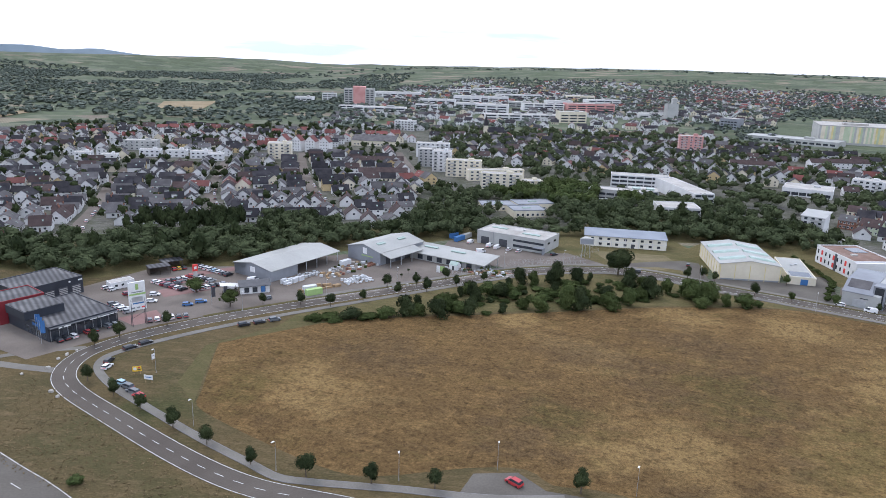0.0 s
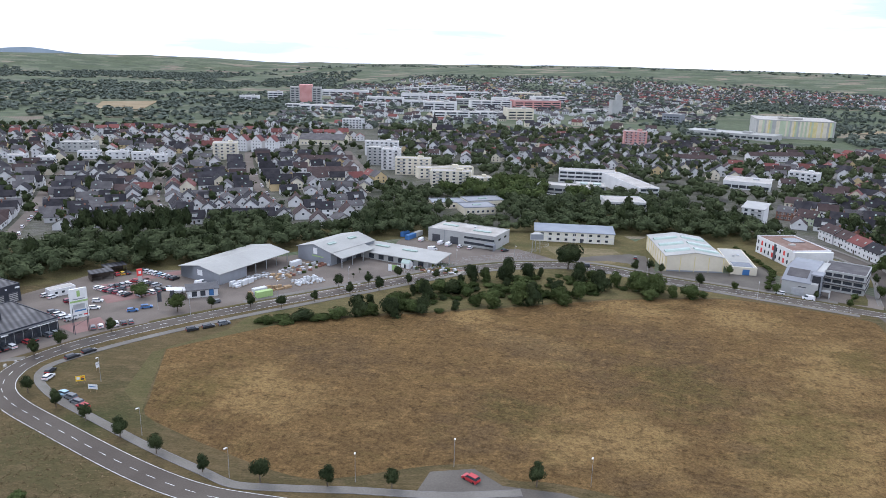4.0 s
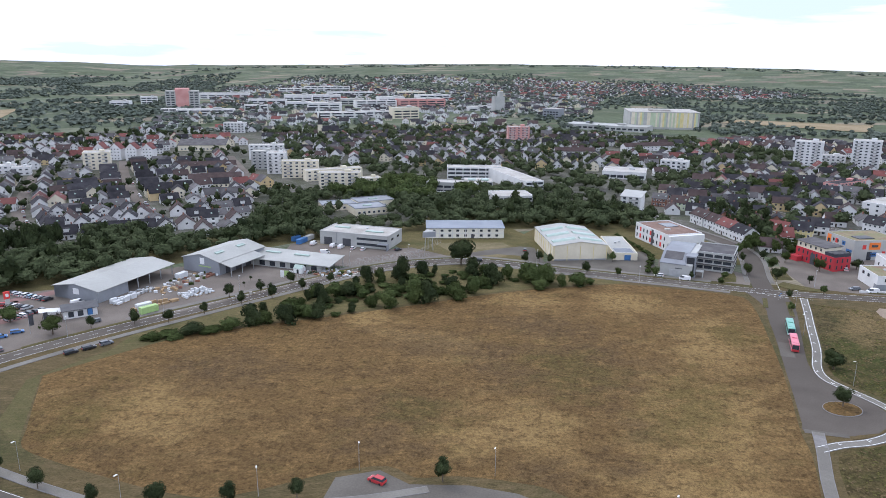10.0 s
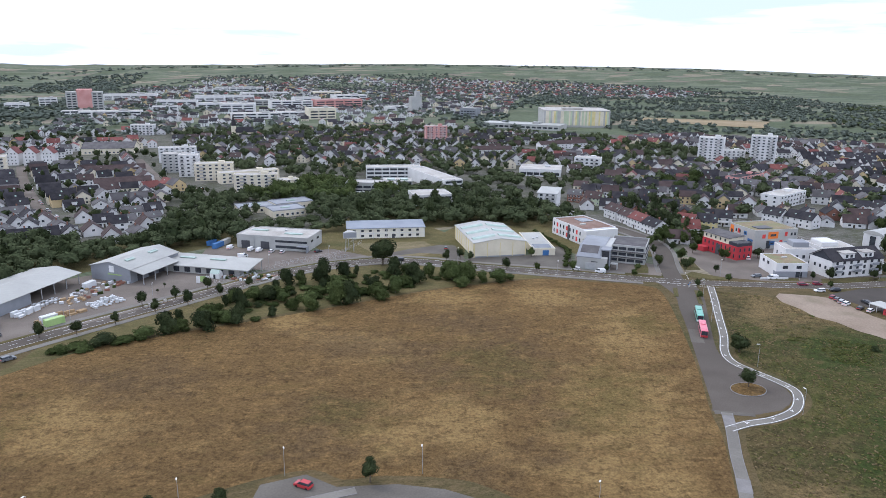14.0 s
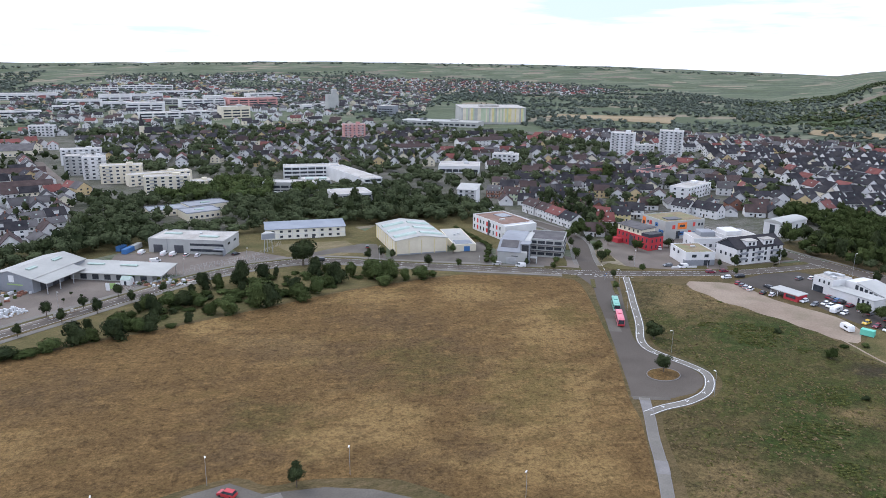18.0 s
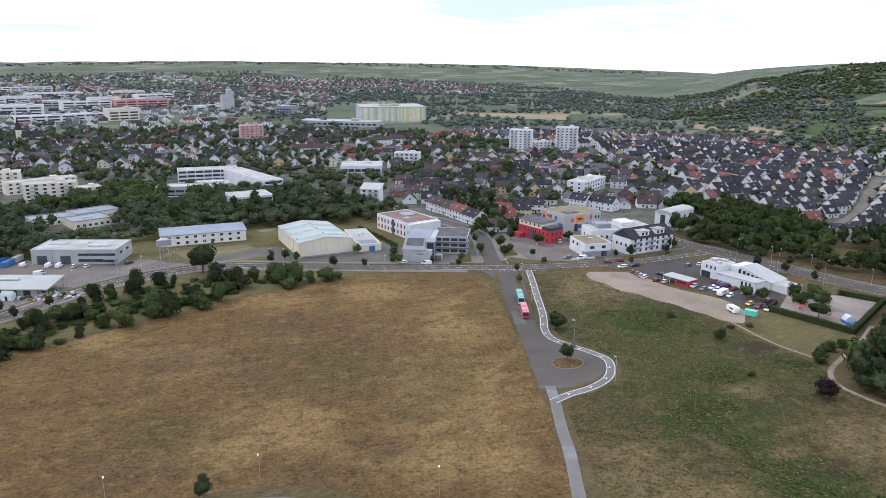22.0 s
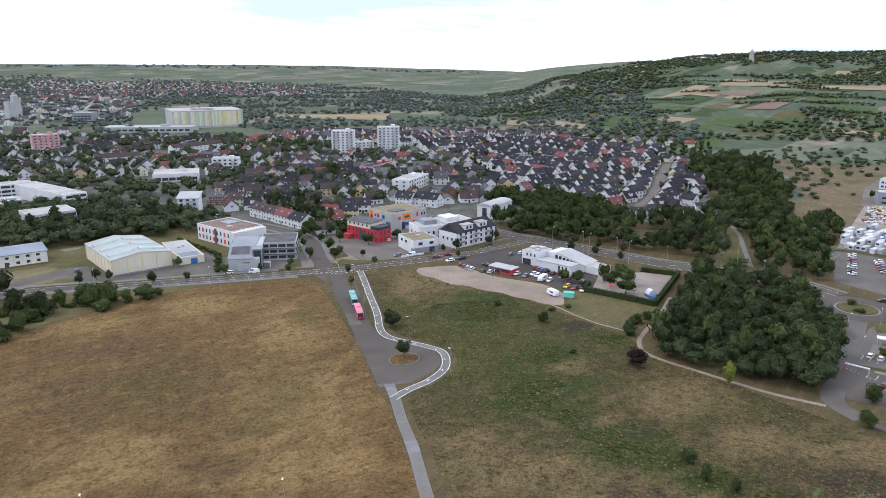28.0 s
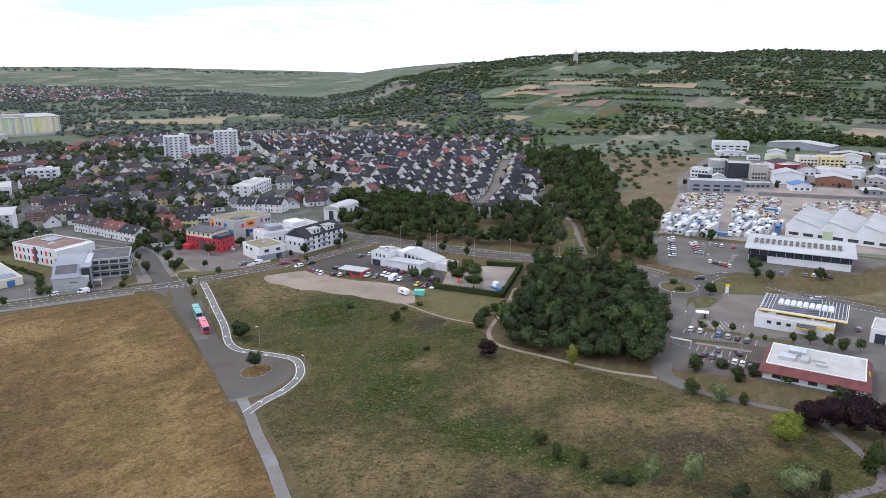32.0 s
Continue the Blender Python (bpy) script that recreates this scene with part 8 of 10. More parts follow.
grey = flat_building("grey_hall", "grey commercial hall with window bands and gates", "hall", 41, 381, 40, 20, -31, 7, LIGHTGREY, GRAVELROOF, [("f", 4.2, 1.2, 6, 3, 2, 19.5, FRAMED), ("f", 1.2, 1.4, 6, 3, 2, 19.5, FRAMED), ("r", 4, 1.2, 3, 2, -8, 8, FRAMED)], 0.4, [("roof_light", -12, 2, 9, 2.5, 0.6, GLASSLIGHT), ("roof_light", 9, -2, 10, 2.5, 0.6, GLASSLIGHT), ("vent", 2, 4, 1.2, 1.2, 0.8, STEEL)])
for u in (-15, -4):
    part("gate", Shape().box(-2.4, 2.4, -0.12, 0.05, 0, 4.2), FRAMED, grey, "dark sectional gate", on_face("f", 40, 20, u, 0))
part("seam", Shape().box(-10.1, -9.9, -10.1, -10.0, 0, 7.3), GREYWALL, grey)
part("porch", Shape().box(15, 20.5, -13, -10.1, 3.0, 3.3).box(20.1, 20.5, -13, -10.1, 0, 3.0), GREYWALL, grey)
BLUEGREY = mat("blue_grey_sheet_roof", (0.20, 0.225, 0.26), (0.25, 0.275, 0.31), 0.1, 0.6)
cream = thing("site_office", 101, 386, 0, -10.5, "cream two-storey office of stacked modules with a dark roof", "office building")
part("wall", Shape().prism([(-6.5, -0.2), (8, -0.2), (8, 6.8), (-6.5, 5.8)], "x", -21.8, 21.8), IVORY, cream)
part("roof", Shape().prism([(-7.2, 5.75), (8.6, 6.85), (8.6, 7.1), (-7.2, 6.0)], "x", -22.3, 22.3), BLUEGREY, cream)
for k in range(7):
    part("pilaster", Shape().box(-21.8 + 7.25 * k - 0.12, -21.8 + 7.25 * k + 0.12, -6.62, -6.5, 0, 5.7), WHITE, cream)
part("band", Shape().box(-21.8, 21.8, -6.6, -6.5, 2.75, 2.95), WHITE, cream)
windows(cream, 43.6, 13, "f", 3.8, 1.2, 1.6, 9, -20, 20, FRAMED)
windows(cream, 43.6, 13, "f", 0.9, 1.3, 1.6, 9, -20, 20, FRAMED)
part("door", Shape().box(-0.8, 0.8, -0.15, 0, 0, 2.3), FRAMED, cream, "", on_face("f", 43.6, 13, 4, 0))
stilt = thing("stilt_sign", 74, 358, 0, 0, "pale billboard box on tall steel legs", "sign")
for u, v in ((-2.2, -1), (2.2, -1), (0, 1.4)):
    part("leg", Shape().tube((u, v, 0), (u * 0.8, v * 0.8, 7.6), 0.18, 0.16), STEEL, stilt)
part("box", Shape().prism([(-3.6, -2.0), (3.6, -2.0), (0, 3.2)], "z", 7.4, 10.6), LIGHTGREY, stilt)
part("panel", Shape().box(-3.2, 3.2, -2.1, -2.02, 7.8, 10.2), GREYWALL, stilt, "grey panel")

# ---- yellow hall ----
yh = thing("yellow_hall", 148, 345, 0, 83, "cream-yellow industrial hall with skylight bands", "industrial hall")
YL, YW, YE, YR = 42, 28, 7.6, 2.0
part("wall", gable_wall(YL, YW, YE, YR), CREAM, yh)
part("roof", gable_roof(YL, YW, YE, YR, 0.35), METALROOF, yh)
sl = math.degrees(math.atan2(YR, YW / 2))
for k in range(3):
    for sg in (-1, 1):
        o = part("skylight_band", Shape().prism([(-2.3, 0), (2.3, 0), (1.2, 0.6), (-1.2, 0.6)], "y", -6.0, 6.0), GLASSLIGHT, yh, "", pose(-YL * 0.32 + 12.2 * k, sg * YW * 0.25, YE + YR * 0.5 + 0.24, -sg * sl, 0, 0))
for k in range(9):
    part("pilaster", Shape().box(-YL / 2 + 0.4 + 5.0 * k, -YL / 2 + 0.75 + 5.0 * k, YW / 2, YW / 2 + 0.18, 0, YE - 0.1), YELLOW, yh)
for k in range(5):
    part("pilaster", Shape().box(-YL / 2 - 0.16, -YL / 2, -YW / 2 + 0.3 + 6.8 * k, -YW / 2 + 0.6 + 6.8 * k, 0, YE - 0.1), YELLOW, yh)
part("plinth", Shape().box(-YL / 2 - 0.1, -YL / 2, -YW / 2, YW / 2, 0, 0.7), GREYWALL, yh)
ann = flat_building("hall_annex", "low cream annex with a pale flat roof", "building", 172.5, 337, 12, 36, -14, 3.6, CREAM, METALROOF, (), 0.25, [("vent", -1, 3, 1.2, 1.2, 0.8, STEEL), ("vent", 1.5, 5, 1.2, 1.2, 0.8, STEEL), ("solar_panel", 0, -12, 9, 8, 0.12, GLASS)])
part("gate", Shape().box(-1.6, 1.6, -0.12, 0.04, 0, 2.8), BLUEWALL, ann, "blue rolling gate", on_face("f", 12, 36, 1, 0))

# ---- white block with red windows, and the grey office ----
wr = flat_building("office_block", "white office block with red and black windows", "office building", 207.5, 348, 21, 32, 3, 8.6, WHITE, BROWNFLAT, [("f", 5.2, 1.6, 2.2, 3, -10, 8, FRAMED), ("f", 1.4, 1.6, 2.2, 4, -10, 8, FRAMED)], 0.5, [("solar_panel", 4, 6, 8, 9, 0.3, GLASS), ("roof_hatch", -3, -4, 3, 2, 0.8, GRAVELROOF)])
for z in (1.2, 5.0):
    for k in range(9):
        gm = (GLASS, REDPANEL, GLASS)[k % 3]
        part("window" if gm is GLASS else "panel", window_mesh(1.5, 2.4, FRAMEW if gm is GLASS else REDPANEL, gm, 0), None, wr, "red panel" if gm is REDPANEL else "", on_face("l", 21, 32, -14 + 3.4 * k, z))
# flat dark strip on the wall, stands for the shade of a notch
part("recess", Shape().box(-10.6, -10.49, -2.5, -0.5, 0, 8.6), FRAMED, wr)
part("overhang", Shape().box(-10.5, 10.5, -18.5, -16.1, 4.2, 8.6), WHITE, wr)
low = flat_building("low_white_annex", "low white building with a flat roof", "building", 226, 402, 13, 8, -12, 3.2, WHITE, GRAVELROOF, (), 0.2, [("roof_box", -3, 1, 6, 4, 2.2, WHITE)])
gb = thing("white_slant_block", 225.8, 425.2, 0, -40, "white building with a slanted roof and balconies", "apartment block")
part("wall", Shape().prism([(-6.5, -0.2), (6.5, -0.2), (6.5, 14.0), (-6.5, 12.0)], "x", -6.5, 6.5), WHITE, gb)
part("roof", Shape().prism([(-7.2, 11.92), (7.2, 14.12), (7.2, 14.4), (-7.2, 12.2)], "x", -7.2, 7.2), LIGHTGREY, gb)
for z in (1.2, 4.4, 7.4, 10.0):
    windows(gb, 13, 13, "f", z, 1.6, 1.8, 3, -6, 6, FRAMED)
    windows(gb, 13, 13, "l", z, 1.5, 1.4, 3, -5.5, 5.5, FRAMED)
    part("balcony", Shape().box(-1, 5.5, -7.9, -6.52, z - 0.3, z - 0.1).box(-1, 5.5, -7.9, -7.8, z - 0.1, z + 0.8), LIGHTGREY, gb)
off = thing("grey_office", 189, 300, 0, -40, "grey modern office with a folded dark roof", "office building")
part("wall", Shape().prism([(-15, -0.2), (15, -0.2), (15, 9.5), (-6, 9.5), (-15, 6)], "x", -8.5, 6), LIGHTGREY, off)
part("roof", Shape().prism([(-15.3, 5.95), (-6, 9.52), (15.3, 9.52), (15.3, 9.8), (-6.1, 9.8), (-15.3, 6.25)], "x", -8.8, 3.2), GREYWALL, off)
part("slant_panel", Shape().prism([(-12, 7.4), (-6, 9.7), (-6, 9.95), (-12, 7.65)], "x", -7.5, 1), GREYROOF, off)
part("stair_tower", Shape().box(2.5, 7.2, -13.5, -6.5, 0, 10.2), GREYWALL, off)
part("tower_glazing", Shape().box(7.2, 7.28, -12.6, -7.4, 0.6, 9.6).box(3.2, 6.6, -13.6, -13.5, 0.6, 9.6), GLASS, off)
part("gate", Shape().box(-4.2, 0.8, -15.12, -14.95, 0, 3.4), STEEL, off, "grey sectional gate")
part("lettering", Shape().box(-1.6, 1.6, -15.1, -15.02, 3.9, 4.3), FRAMED, off, "dark unreadable lettering")
part("porch", Shape().box(7.2, 10.5, -11.5, -8.5, 2.7, 3.0).box(10.2, 10.5, -11.5, -8.5, 0, 2.7), LIGHTGREY, off)
of2 = flat_building("grey_office_wing", "grey three-storey office wing with ribbon windows", "office building", 207, 301, 18, 20, -40, 9, LIGHTGREY, GREYROOF, (), 0.4)
for z in (1.0, 4.0, 6.9):
    windows(of2, 18, 20, "f", z, 1.5, 3.6, 4, -8.4, 8.4, FRAMED, bars=2)
    windows(of2, 18, 20, "r", z, 1.5, 3.6, 4, -9, 9, FRAMED, bars=2)
for z in (3.1, 6.1):
    part("ledge", Shape().box(-9.4, 9.6, -10.9, -10.05, z, z + 0.25), GREYROOF, of2)

# ---- red house, coloured block, white houses by the crossing ----
rh = thing("red_house", 262.4, 294, 0, -87, "red rendered block with a beige upper storey", "office building")
part("wall", Shape().box(-12.5, 12.5, -5, 5, -0.2, 7), REDWALL, rh)
part("upper_storey", Shape().box(-12.5, 6, -4.6, 5, 7, 10.0), CREAM, rh)
part("black_storey", Shape().box(6, 12.2, -4.7, 5, 7, 8.6), BLACKWALL, rh)
part("roof", Shape().prism([(-5.4, 10.0), (5.6, 10.6), (5.6, 10.85), (-5.4, 10.25)], "x", -13.1, 6.6), GREYROOF, rh)
part("roof_deck", Shape().box(6.8, 12.0, -4.5, 4.8, 8.6, 8.75), DARKROOF, rh)
for z in (1.0, 4.2):
    windows(rh, 25, 10, "f", z, 1.9, 0.9, 8, -12, 12, FRAMED, bars=0)
    windows(rh, 25, 10, "r", z, 1.9, 0.9, 3, -4.5, 4.5, FRAMED, bars=0)
windows(rh, 25, 9.2, "f", 7.9, 1.4, 1.0, 5, -12, 5, FRAMED, bars=0)
part("entrance", Shape().box(-2.4, 0.6, -5.12, -4.95, 0, 5.6), FRAMED, rh)
part("porch", Shape().box(-12.8, -7.5, -8.4, -5.05, 0, 2.6), REDWALL, rh)
cb = flat_building("coloured_block", "white block with orange, red and blue window panels", "office building", 297, 306, 27, 22, -5, 10.2, LIGHTGREY, SEDUMROOF, (), 0.4, [("roof_light", -4, -4, 9, 6, 0.5, FRAMED)])
for k, (face, u, z, w, h, m) in enumerate([("l", -8.5, 2.5, 3.0, 7.2, ORANGE), ("l", 7.5, 2.6, 4.2, 2.6, BLUEWALL), ("l", 3.0, 6.4, 2.4, 2.2, BLUEWALL), ("l", -2.5, 6.4, 2.0, 2.4, REDPANEL), ("f", -2.0, 5.6, 6.4, 3.8, ORANGE), ("f", -7.8, 6.0, 2.0, 2.2, REDPANEL), ("f", 6.2, 6.6, 1.6, 2.4, REDPANEL), ("f", 3.4, 2.6, 1.8, 2.0, REDPANEL), ("f", 6.6, 0.6, 3.0, 3.0, BLUEWALL), ("f", -2.2, 2.0, 3.6, 2.2, BLUEWALL), ("f", -4.6, 0.2, 2.6, 4.4, FRAMED)]):
    part("panel", window_mesh(w, h, m, GLASS if m is FRAMED else m, 0), None, cb, "coloured window panel", on_face(face, 27, 22, u, z))
    if m in (ORANGE, BLUEWALL):
        part("window", window_mesh(w * 0.6, h * 0.4, m, GLASS, 0), None, cb, "", on_face(face, 27, 22, u, z + h * 0.3) @ pose(0, -0.08, 0))
for z in (1.2, 6.8):
    windows(cb, 27, 22, "f", z, 1.6, 1.2, 2, 8.6, 13, FRAMED)
    windows(cb, 27, 22, "l", z, 1.6, 1.2, 2, -6.5, 0, FRAMED)
wv = flat_building("white_villa", "white two-storey house with a flat sedum roof", "house", 265.4, 258, 15, 18, -19, 6.6, WHITE, SEDUMROOF, [("f", 4.2, 1.5, 2.4, 2, -6.5, 6.5, FRAMED), ("l", 4.2, 1.5, 2.0, 2, -7, 3, FRAMED)], 0.35, [("roof_box", 1, 2, 2.4, 1.6, 0.7, LIGHTGREY)])
part("ground_floor", Shape().box(-7.58, 7.58, -9.08, -6.5, 0, 2.9), GREYWALL, wv)
part("entrance", Shape().box(2, 5, -9.2, -9.09, 0, 2.7), GLASS, wv)
part("garden_wall", Shape().box(-16, -3, -12.6, -12.3, 0, 1.0), WHITE, wv)
wg = gable_building("white_residence", "white three-storey residence with dark roof and balconies", "apartment house", 294, 248, 30, 14, -4, 8.4, 4.2, WHITE, SLATE, [("f", 1.2, 1.7, 1.4, 7, -14, 14, FRAMED), ("f", 4.0, 1.7, 1.4, 7, -14, 14, FRAMED), ("f", 6.6, 1.5, 1.4, 7, -14, 14, FRAMED), ("l", 3.8, 1.6, 1.2, 3, -5, 5, FRAMED)], 0.5)
for u in (-5, 6):
    part("dormer", Shape().box(u - 3.2, u + 3.2, -6.2, -0.5, 8.6, 11.6), WHITE, wg)
    part("dormer_roof", Shape().box(u - 3.5, u + 3.5, -6.6, 0.5, 11.6, 11.85), GRAVELROOF, wg)
    windows(wg, 30, 12.4, "f", 9.4, 1.5, 1.4, 2, u - 2.6, u + 2.6, FRAMED)
for z in (2.9, 5.7):
    for u in (-11.5, -1, 9):
        part("balcony", Shape().box(u - 2, u + 2, -8.6, -7.02, z, z + 0.2).box(u - 2, u + 2, -8.6, -8.5, z + 0.2, z + 1.2), GREYWALL, wg)
part("gable_cladding", Shape().prism([(-6.6, 8.4), (6.6, 8.4), (0, 12.3)], "x", -15.06, -15.0), BLACKWALL, wg)
flat_building("white_house_block", "white three-storey house with pale roof decks", "apartment house", 284, 270, 15, 14, -22, 8.4, WHITE, GRAVELROOF, [("f", 1.2, 1.7, 1.3, 4, -6.5, 6.5, FRAMED), ("f", 4.0, 1.7, 1.3, 4, -6.5, 6.5, FRAMED), ("l", 4, 1.7, 1.2, 2, -5, 5, FRAMED)], 0.4, [("attic", 2, 2, 8, 8, 2.6, GREYWALL)])
flat_building("white_house_block", "white house with broad pale flat roofs", "apartment house", 303, 266, 18, 16, -14, 8.8, WHITE, GRAVELROOF, [("f", 4.0, 1.7, 1.4, 4, -8, 8, FRAMED)], 0.4, [("attic", -3, 1, 9, 10, 2.4, WHITE)])
bw = thing("barrel_roof_house", 362, 282, 0, 8, "long white building with a vaulted pale roof", "building")
part("wall", Shape().box(-13, 13, -5.5, 5.5, -0.2, 7.4), WHITE, bw)
part("roof", Shape().prism([(-5.9, 7.3)] + [(5.9 * -math.cos(math.pi * i / 8), 7.4 + 2.0 * math.sin(math.pi * i / 8)) for i in range(9)] + [(5.9, 7.3)][::-1], "x", -13.3, 13.3), LIGHTGREY, bw)
windows(bw, 26, 11, "f", 1.2, 4.6, 1.6, 4, -12, 12, FRAMED, bars=0)
part("arch_window", Shape().box(-13.1, -13.01, -1.6, 1.6, 0.5, 6.4), GLASS, bw)

# ---- restaurant with hedge-lined garden ----
rs = thing("restaurant", 285, 186, 0, -92, "white modern restaurant with slanting roofs", "restaurant")
part("tall_block", Shape().box(-14, -4.5, -5.5, 6.5, -0.2, 7.0), WHITE, rs)
part("tall_roof", Shape().box(-13.7, -4.8, -5.2, 6.2, 7.0, 7.15), GRAVELROOF, rs)
for u, v, a, b, c in ((-11, 0, 3, 3, 1.2), (-8, 3, 4, 2, 1.0), (-7, -2, 2, 2, 0.9)):
    part("roof_unit", Shape().box(u - a / 2, u + a / 2, v - b / 2, v + b / 2, 7.15, 7.15 + c, bev=0.1), STEEL, rs)
part("wing", Shape().prism([(-4.5, -0.2), (16, -0.2), (16, 4.4), (-4.5, 4.0)], "y", -7.0, 0), WHITE, rs)
part("wing_roof", Shape().prism([(-4.5, 4.0), (16.3, 4.4), (16.3, 4.65), (-4.5, 4.25)], "y", -7.3, 0.2), LIGHTGREY, rs)
part("slant_hall", Shape().prism([(-4.5, -0.2), (17, -0.2), (17, 3.4), (1, 6.7), (-4.5, 6.3)], "y", 2.6, 14), WHITE, rs)
part("slant_roof", Shape().prism([(17.4, 3.32), (0.9, 6.74), (0.9, 6.98), (17.4, 3.56)], "y", 2.2, 14.4), LIGHTGREY, rs)
for k in range(6):
    part("window", Shape().box(0.4 + 2.2 * k, 1.8 + 2.2 * k, 2.52, 2.6, 3.7, 5.7 - 0.36 * k), GLASS, rs)
for k in range(3):
    part("slot_window", Shape().box(9 + 2.0 * k, 9.9 + 2.0 * k, -7.1, -7.0, 0.4, 3.6), GLASS, rs)
windows(rs, 28, 11, "f", 4.6, 1.4, 0.8, 3, -12, -5, FRAMED, bars=0)
part("entrance", Shape().box(-13.4, -8.5, -5.62, -5.5, 0, 3), GLASS, rs)
part("terrace_block", Shape().box(17, 26, 3, 12, -0.2, 3.4), WHITE, rs)
part("terrace_roof", Shape().box(17.2, 25.8, 3.2, 11.8, 3.4, 3.55), GRAVELROOF, rs)
bt = thing("snack_booth", 261.5, 197.5, 0, -86, "red snack booth under a pale flat roof", "kiosk")
part("wall", Shape().box(0, 6.5, -3.2, 3.2, 0, 2.7), REDWALL, bt)
part("roof", Shape().box(-6.6, 6.8, -3.5, 3.5, 2.7, 3.0), LIGHTGREY, bt)
for u in (-6.3, -3):
    for v in (-3.2, 3):
        part("post", Shape().box(u, u + 0.15, v, v + 0.15, 0, 2.7), FRAMEW, bt)
part("counter", Shape().box(1, 5.5, -3.35, -3.2, 1.1, 2.3), GLASS, bt)


def hedge(name, line, w, h, label):
    """A clipped hedge: a dense box of leaf sprays along a line."""
    ob = thing(name, *line[0], 0, 0, label, "hedge")
    rgn = np.random.default_rng(5)
    out = []
    core = Shape()
    for (xa, ya), (xb, yb) in zip(line, line[1:]):
        k = math.hypot(xb - xa, yb - ya)
        n = int(k * (2 * h + w) * 5)
        u = rgn.uniform(-w / 2, k + w / 2, n)
        f = rgn.integers(0, 3, n)
        v = np.where(f == 0, -w / 2, np.where(f == 1, w / 2, rgn.uniform(-w / 2, w / 2, n))) + rgn.normal(0, 0.05, n)
        z = np.where(f == 2, h, rgn.uniform(0.1, h, n)) + rgn.normal(0, 0.06, n)
        ca, sa = (xb - xa) / k, (yb - ya) / k
        p = np.stack([xa - line[0][0] + u * ca - v * sa, ya - line[0][1] + u * sa + v * ca, z], 1)
        nr = np.stack([np.where(f == 0, sa, np.where(f == 1, -sa, 0)), np.where(f == 0, -ca, np.where(f == 1, ca, 0)), np.where(f == 2, 1.0, 0.1)], 1) + rgn.normal(0, 0.3, (n, 3))
        nr /= np.linalg.norm(nr, axis=1)[:, None]
        a = np.cross(nr, rgn.normal(size=(n, 3))); a /= np.linalg.norm(a, axis=1)[:, None]
        b = np.cross(nr, a)
        s = rgn.uniform(0.18, 0.38, n)[:, None]
        out.append(np.stack([p - a * s, p - b * s * 0.7, p + a * s, p + b * s * 0.7], 1))
        core.box(0, k, -w / 2 + 0.12, w / 2 - 0.12, 0, h - 0.12, m=pose(xa - line[0][0], ya - line[0][1], 0, 0, 0, math.degrees(math.atan2(sa, ca))))
    part("core", core, LEAF_DARK, ob)
    part("foliage", quads("foliage", np.concatenate(out), LEAF), LEAF, ob)


hedge("clipped_hedge", [(262, 154), (265, 121.5)], 1.8, 2.4, "tall clipped green hedge round the beer garden")
hedge("clipped_hedge", [(265, 121.5), (312, 133)], 1.8, 2.4, "tall clipped green hedge beside the wood")
hedge("clipped_hedge", [(312, 133), (307, 149)], 1.6, 2.2, "clipped green hedge towards the bypass")
hedge("clipped_hedge", [(262, 154), (272, 157)], 1.5, 1.8, "low clipped hedge by the car park")
bc = thing("bouncy_castle", 275, 128, 0.07, 60, "blue and white inflatable bouncy castle", "bouncy castle")
part("base", Shape().box(-2.5, 2.5, -2, 2, 0, 0.6, bev=0.2), BLUEWALL, bc)
part("arch", Shape().prism([(2.0 * math.cos(math.pi * i / 8), 0.6 + 2.6 * math.sin(math.pi * i / 8)) for i in range(9)], "x", -0.6, 2.4), PLASTICW, bc)
for v in (-1.9, 1.9):
    part("side_roll", Shape().tube((-2.4, v, 0.9), (2.4, v, 0.9), 0.35, 0.35, 10), BLUEWALL, bc)
pr = thing("parasol", 272, 146, 0.07, 0, "red parasol over a garden table", "parasol")
part("pole", Shape().tube((0, 0, 0), (0, 0, 2.5), 0.04, 0.04, 6), STEEL, pr)
part("canopy", Shape().add([(1.6 * math.cos(1.0472 * i), 1.6 * math.sin(1.0472 * i), 2.2) for i in range(6)] + [(0, 0, 2.8)], [(i, (i + 1) % 6, 6) for i in range(6)]), REDPANEL, pr)

# ---- filling station, fast food, supermarket ----
can = thing("filling_station_canopy", 297.5, 7, 0, -91, "broad canopy with yellow and white edges over the pumps", "canopy")
part("deck", Shape().box(-15, 15, -10.5, 10.5, 5.4, 6.3), FRAMEW, can)
part("roof", Shape().box(-14.8, 14.8, -10.3, 10.3, 6.3, 6.36), DARKROOF, can)
part("yellow_edge", Shape().box(-15.06, 15.06, -10.58, -10.5, 5.35, 5.75), YELLOWP, can)
part("yellow_edge", Shape().box(15.0, 15.08, -10.5, 10.5, 5.35, 5.75), YELLOWP, can)
for k in range(9):
    part("roof_light", Shape().prism([(-1.0, 6.36)] + [(-1.0 * math.cos(math.pi * i / 6), 6.4 + 0.7 * math.sin(math.pi * i / 6)) for i in range(7)] + [(1.0, 6.36)][::-1], "y", -3.2, 3.2, 0, pose(-8.5 + 2.2 * k, 0, 0)), PLASTICW, can)
for k in range(12):
    part("seam", Shape().box(-14.6 + (k if k < 4 else k + 12) * 1.25, -14.3 + (k if k < 4 else k + 12) * 1.25, -10, 10, 6.36, 6.5), LIGHTGREY, can)
for u in (-11, 0, 11):
    for v in (-4, 6):
        part("column", Shape().box(u - 0.25, u + 0.25, v - 0.25, v + 0.25, 0, 5.4), LIGHTGREY, can)
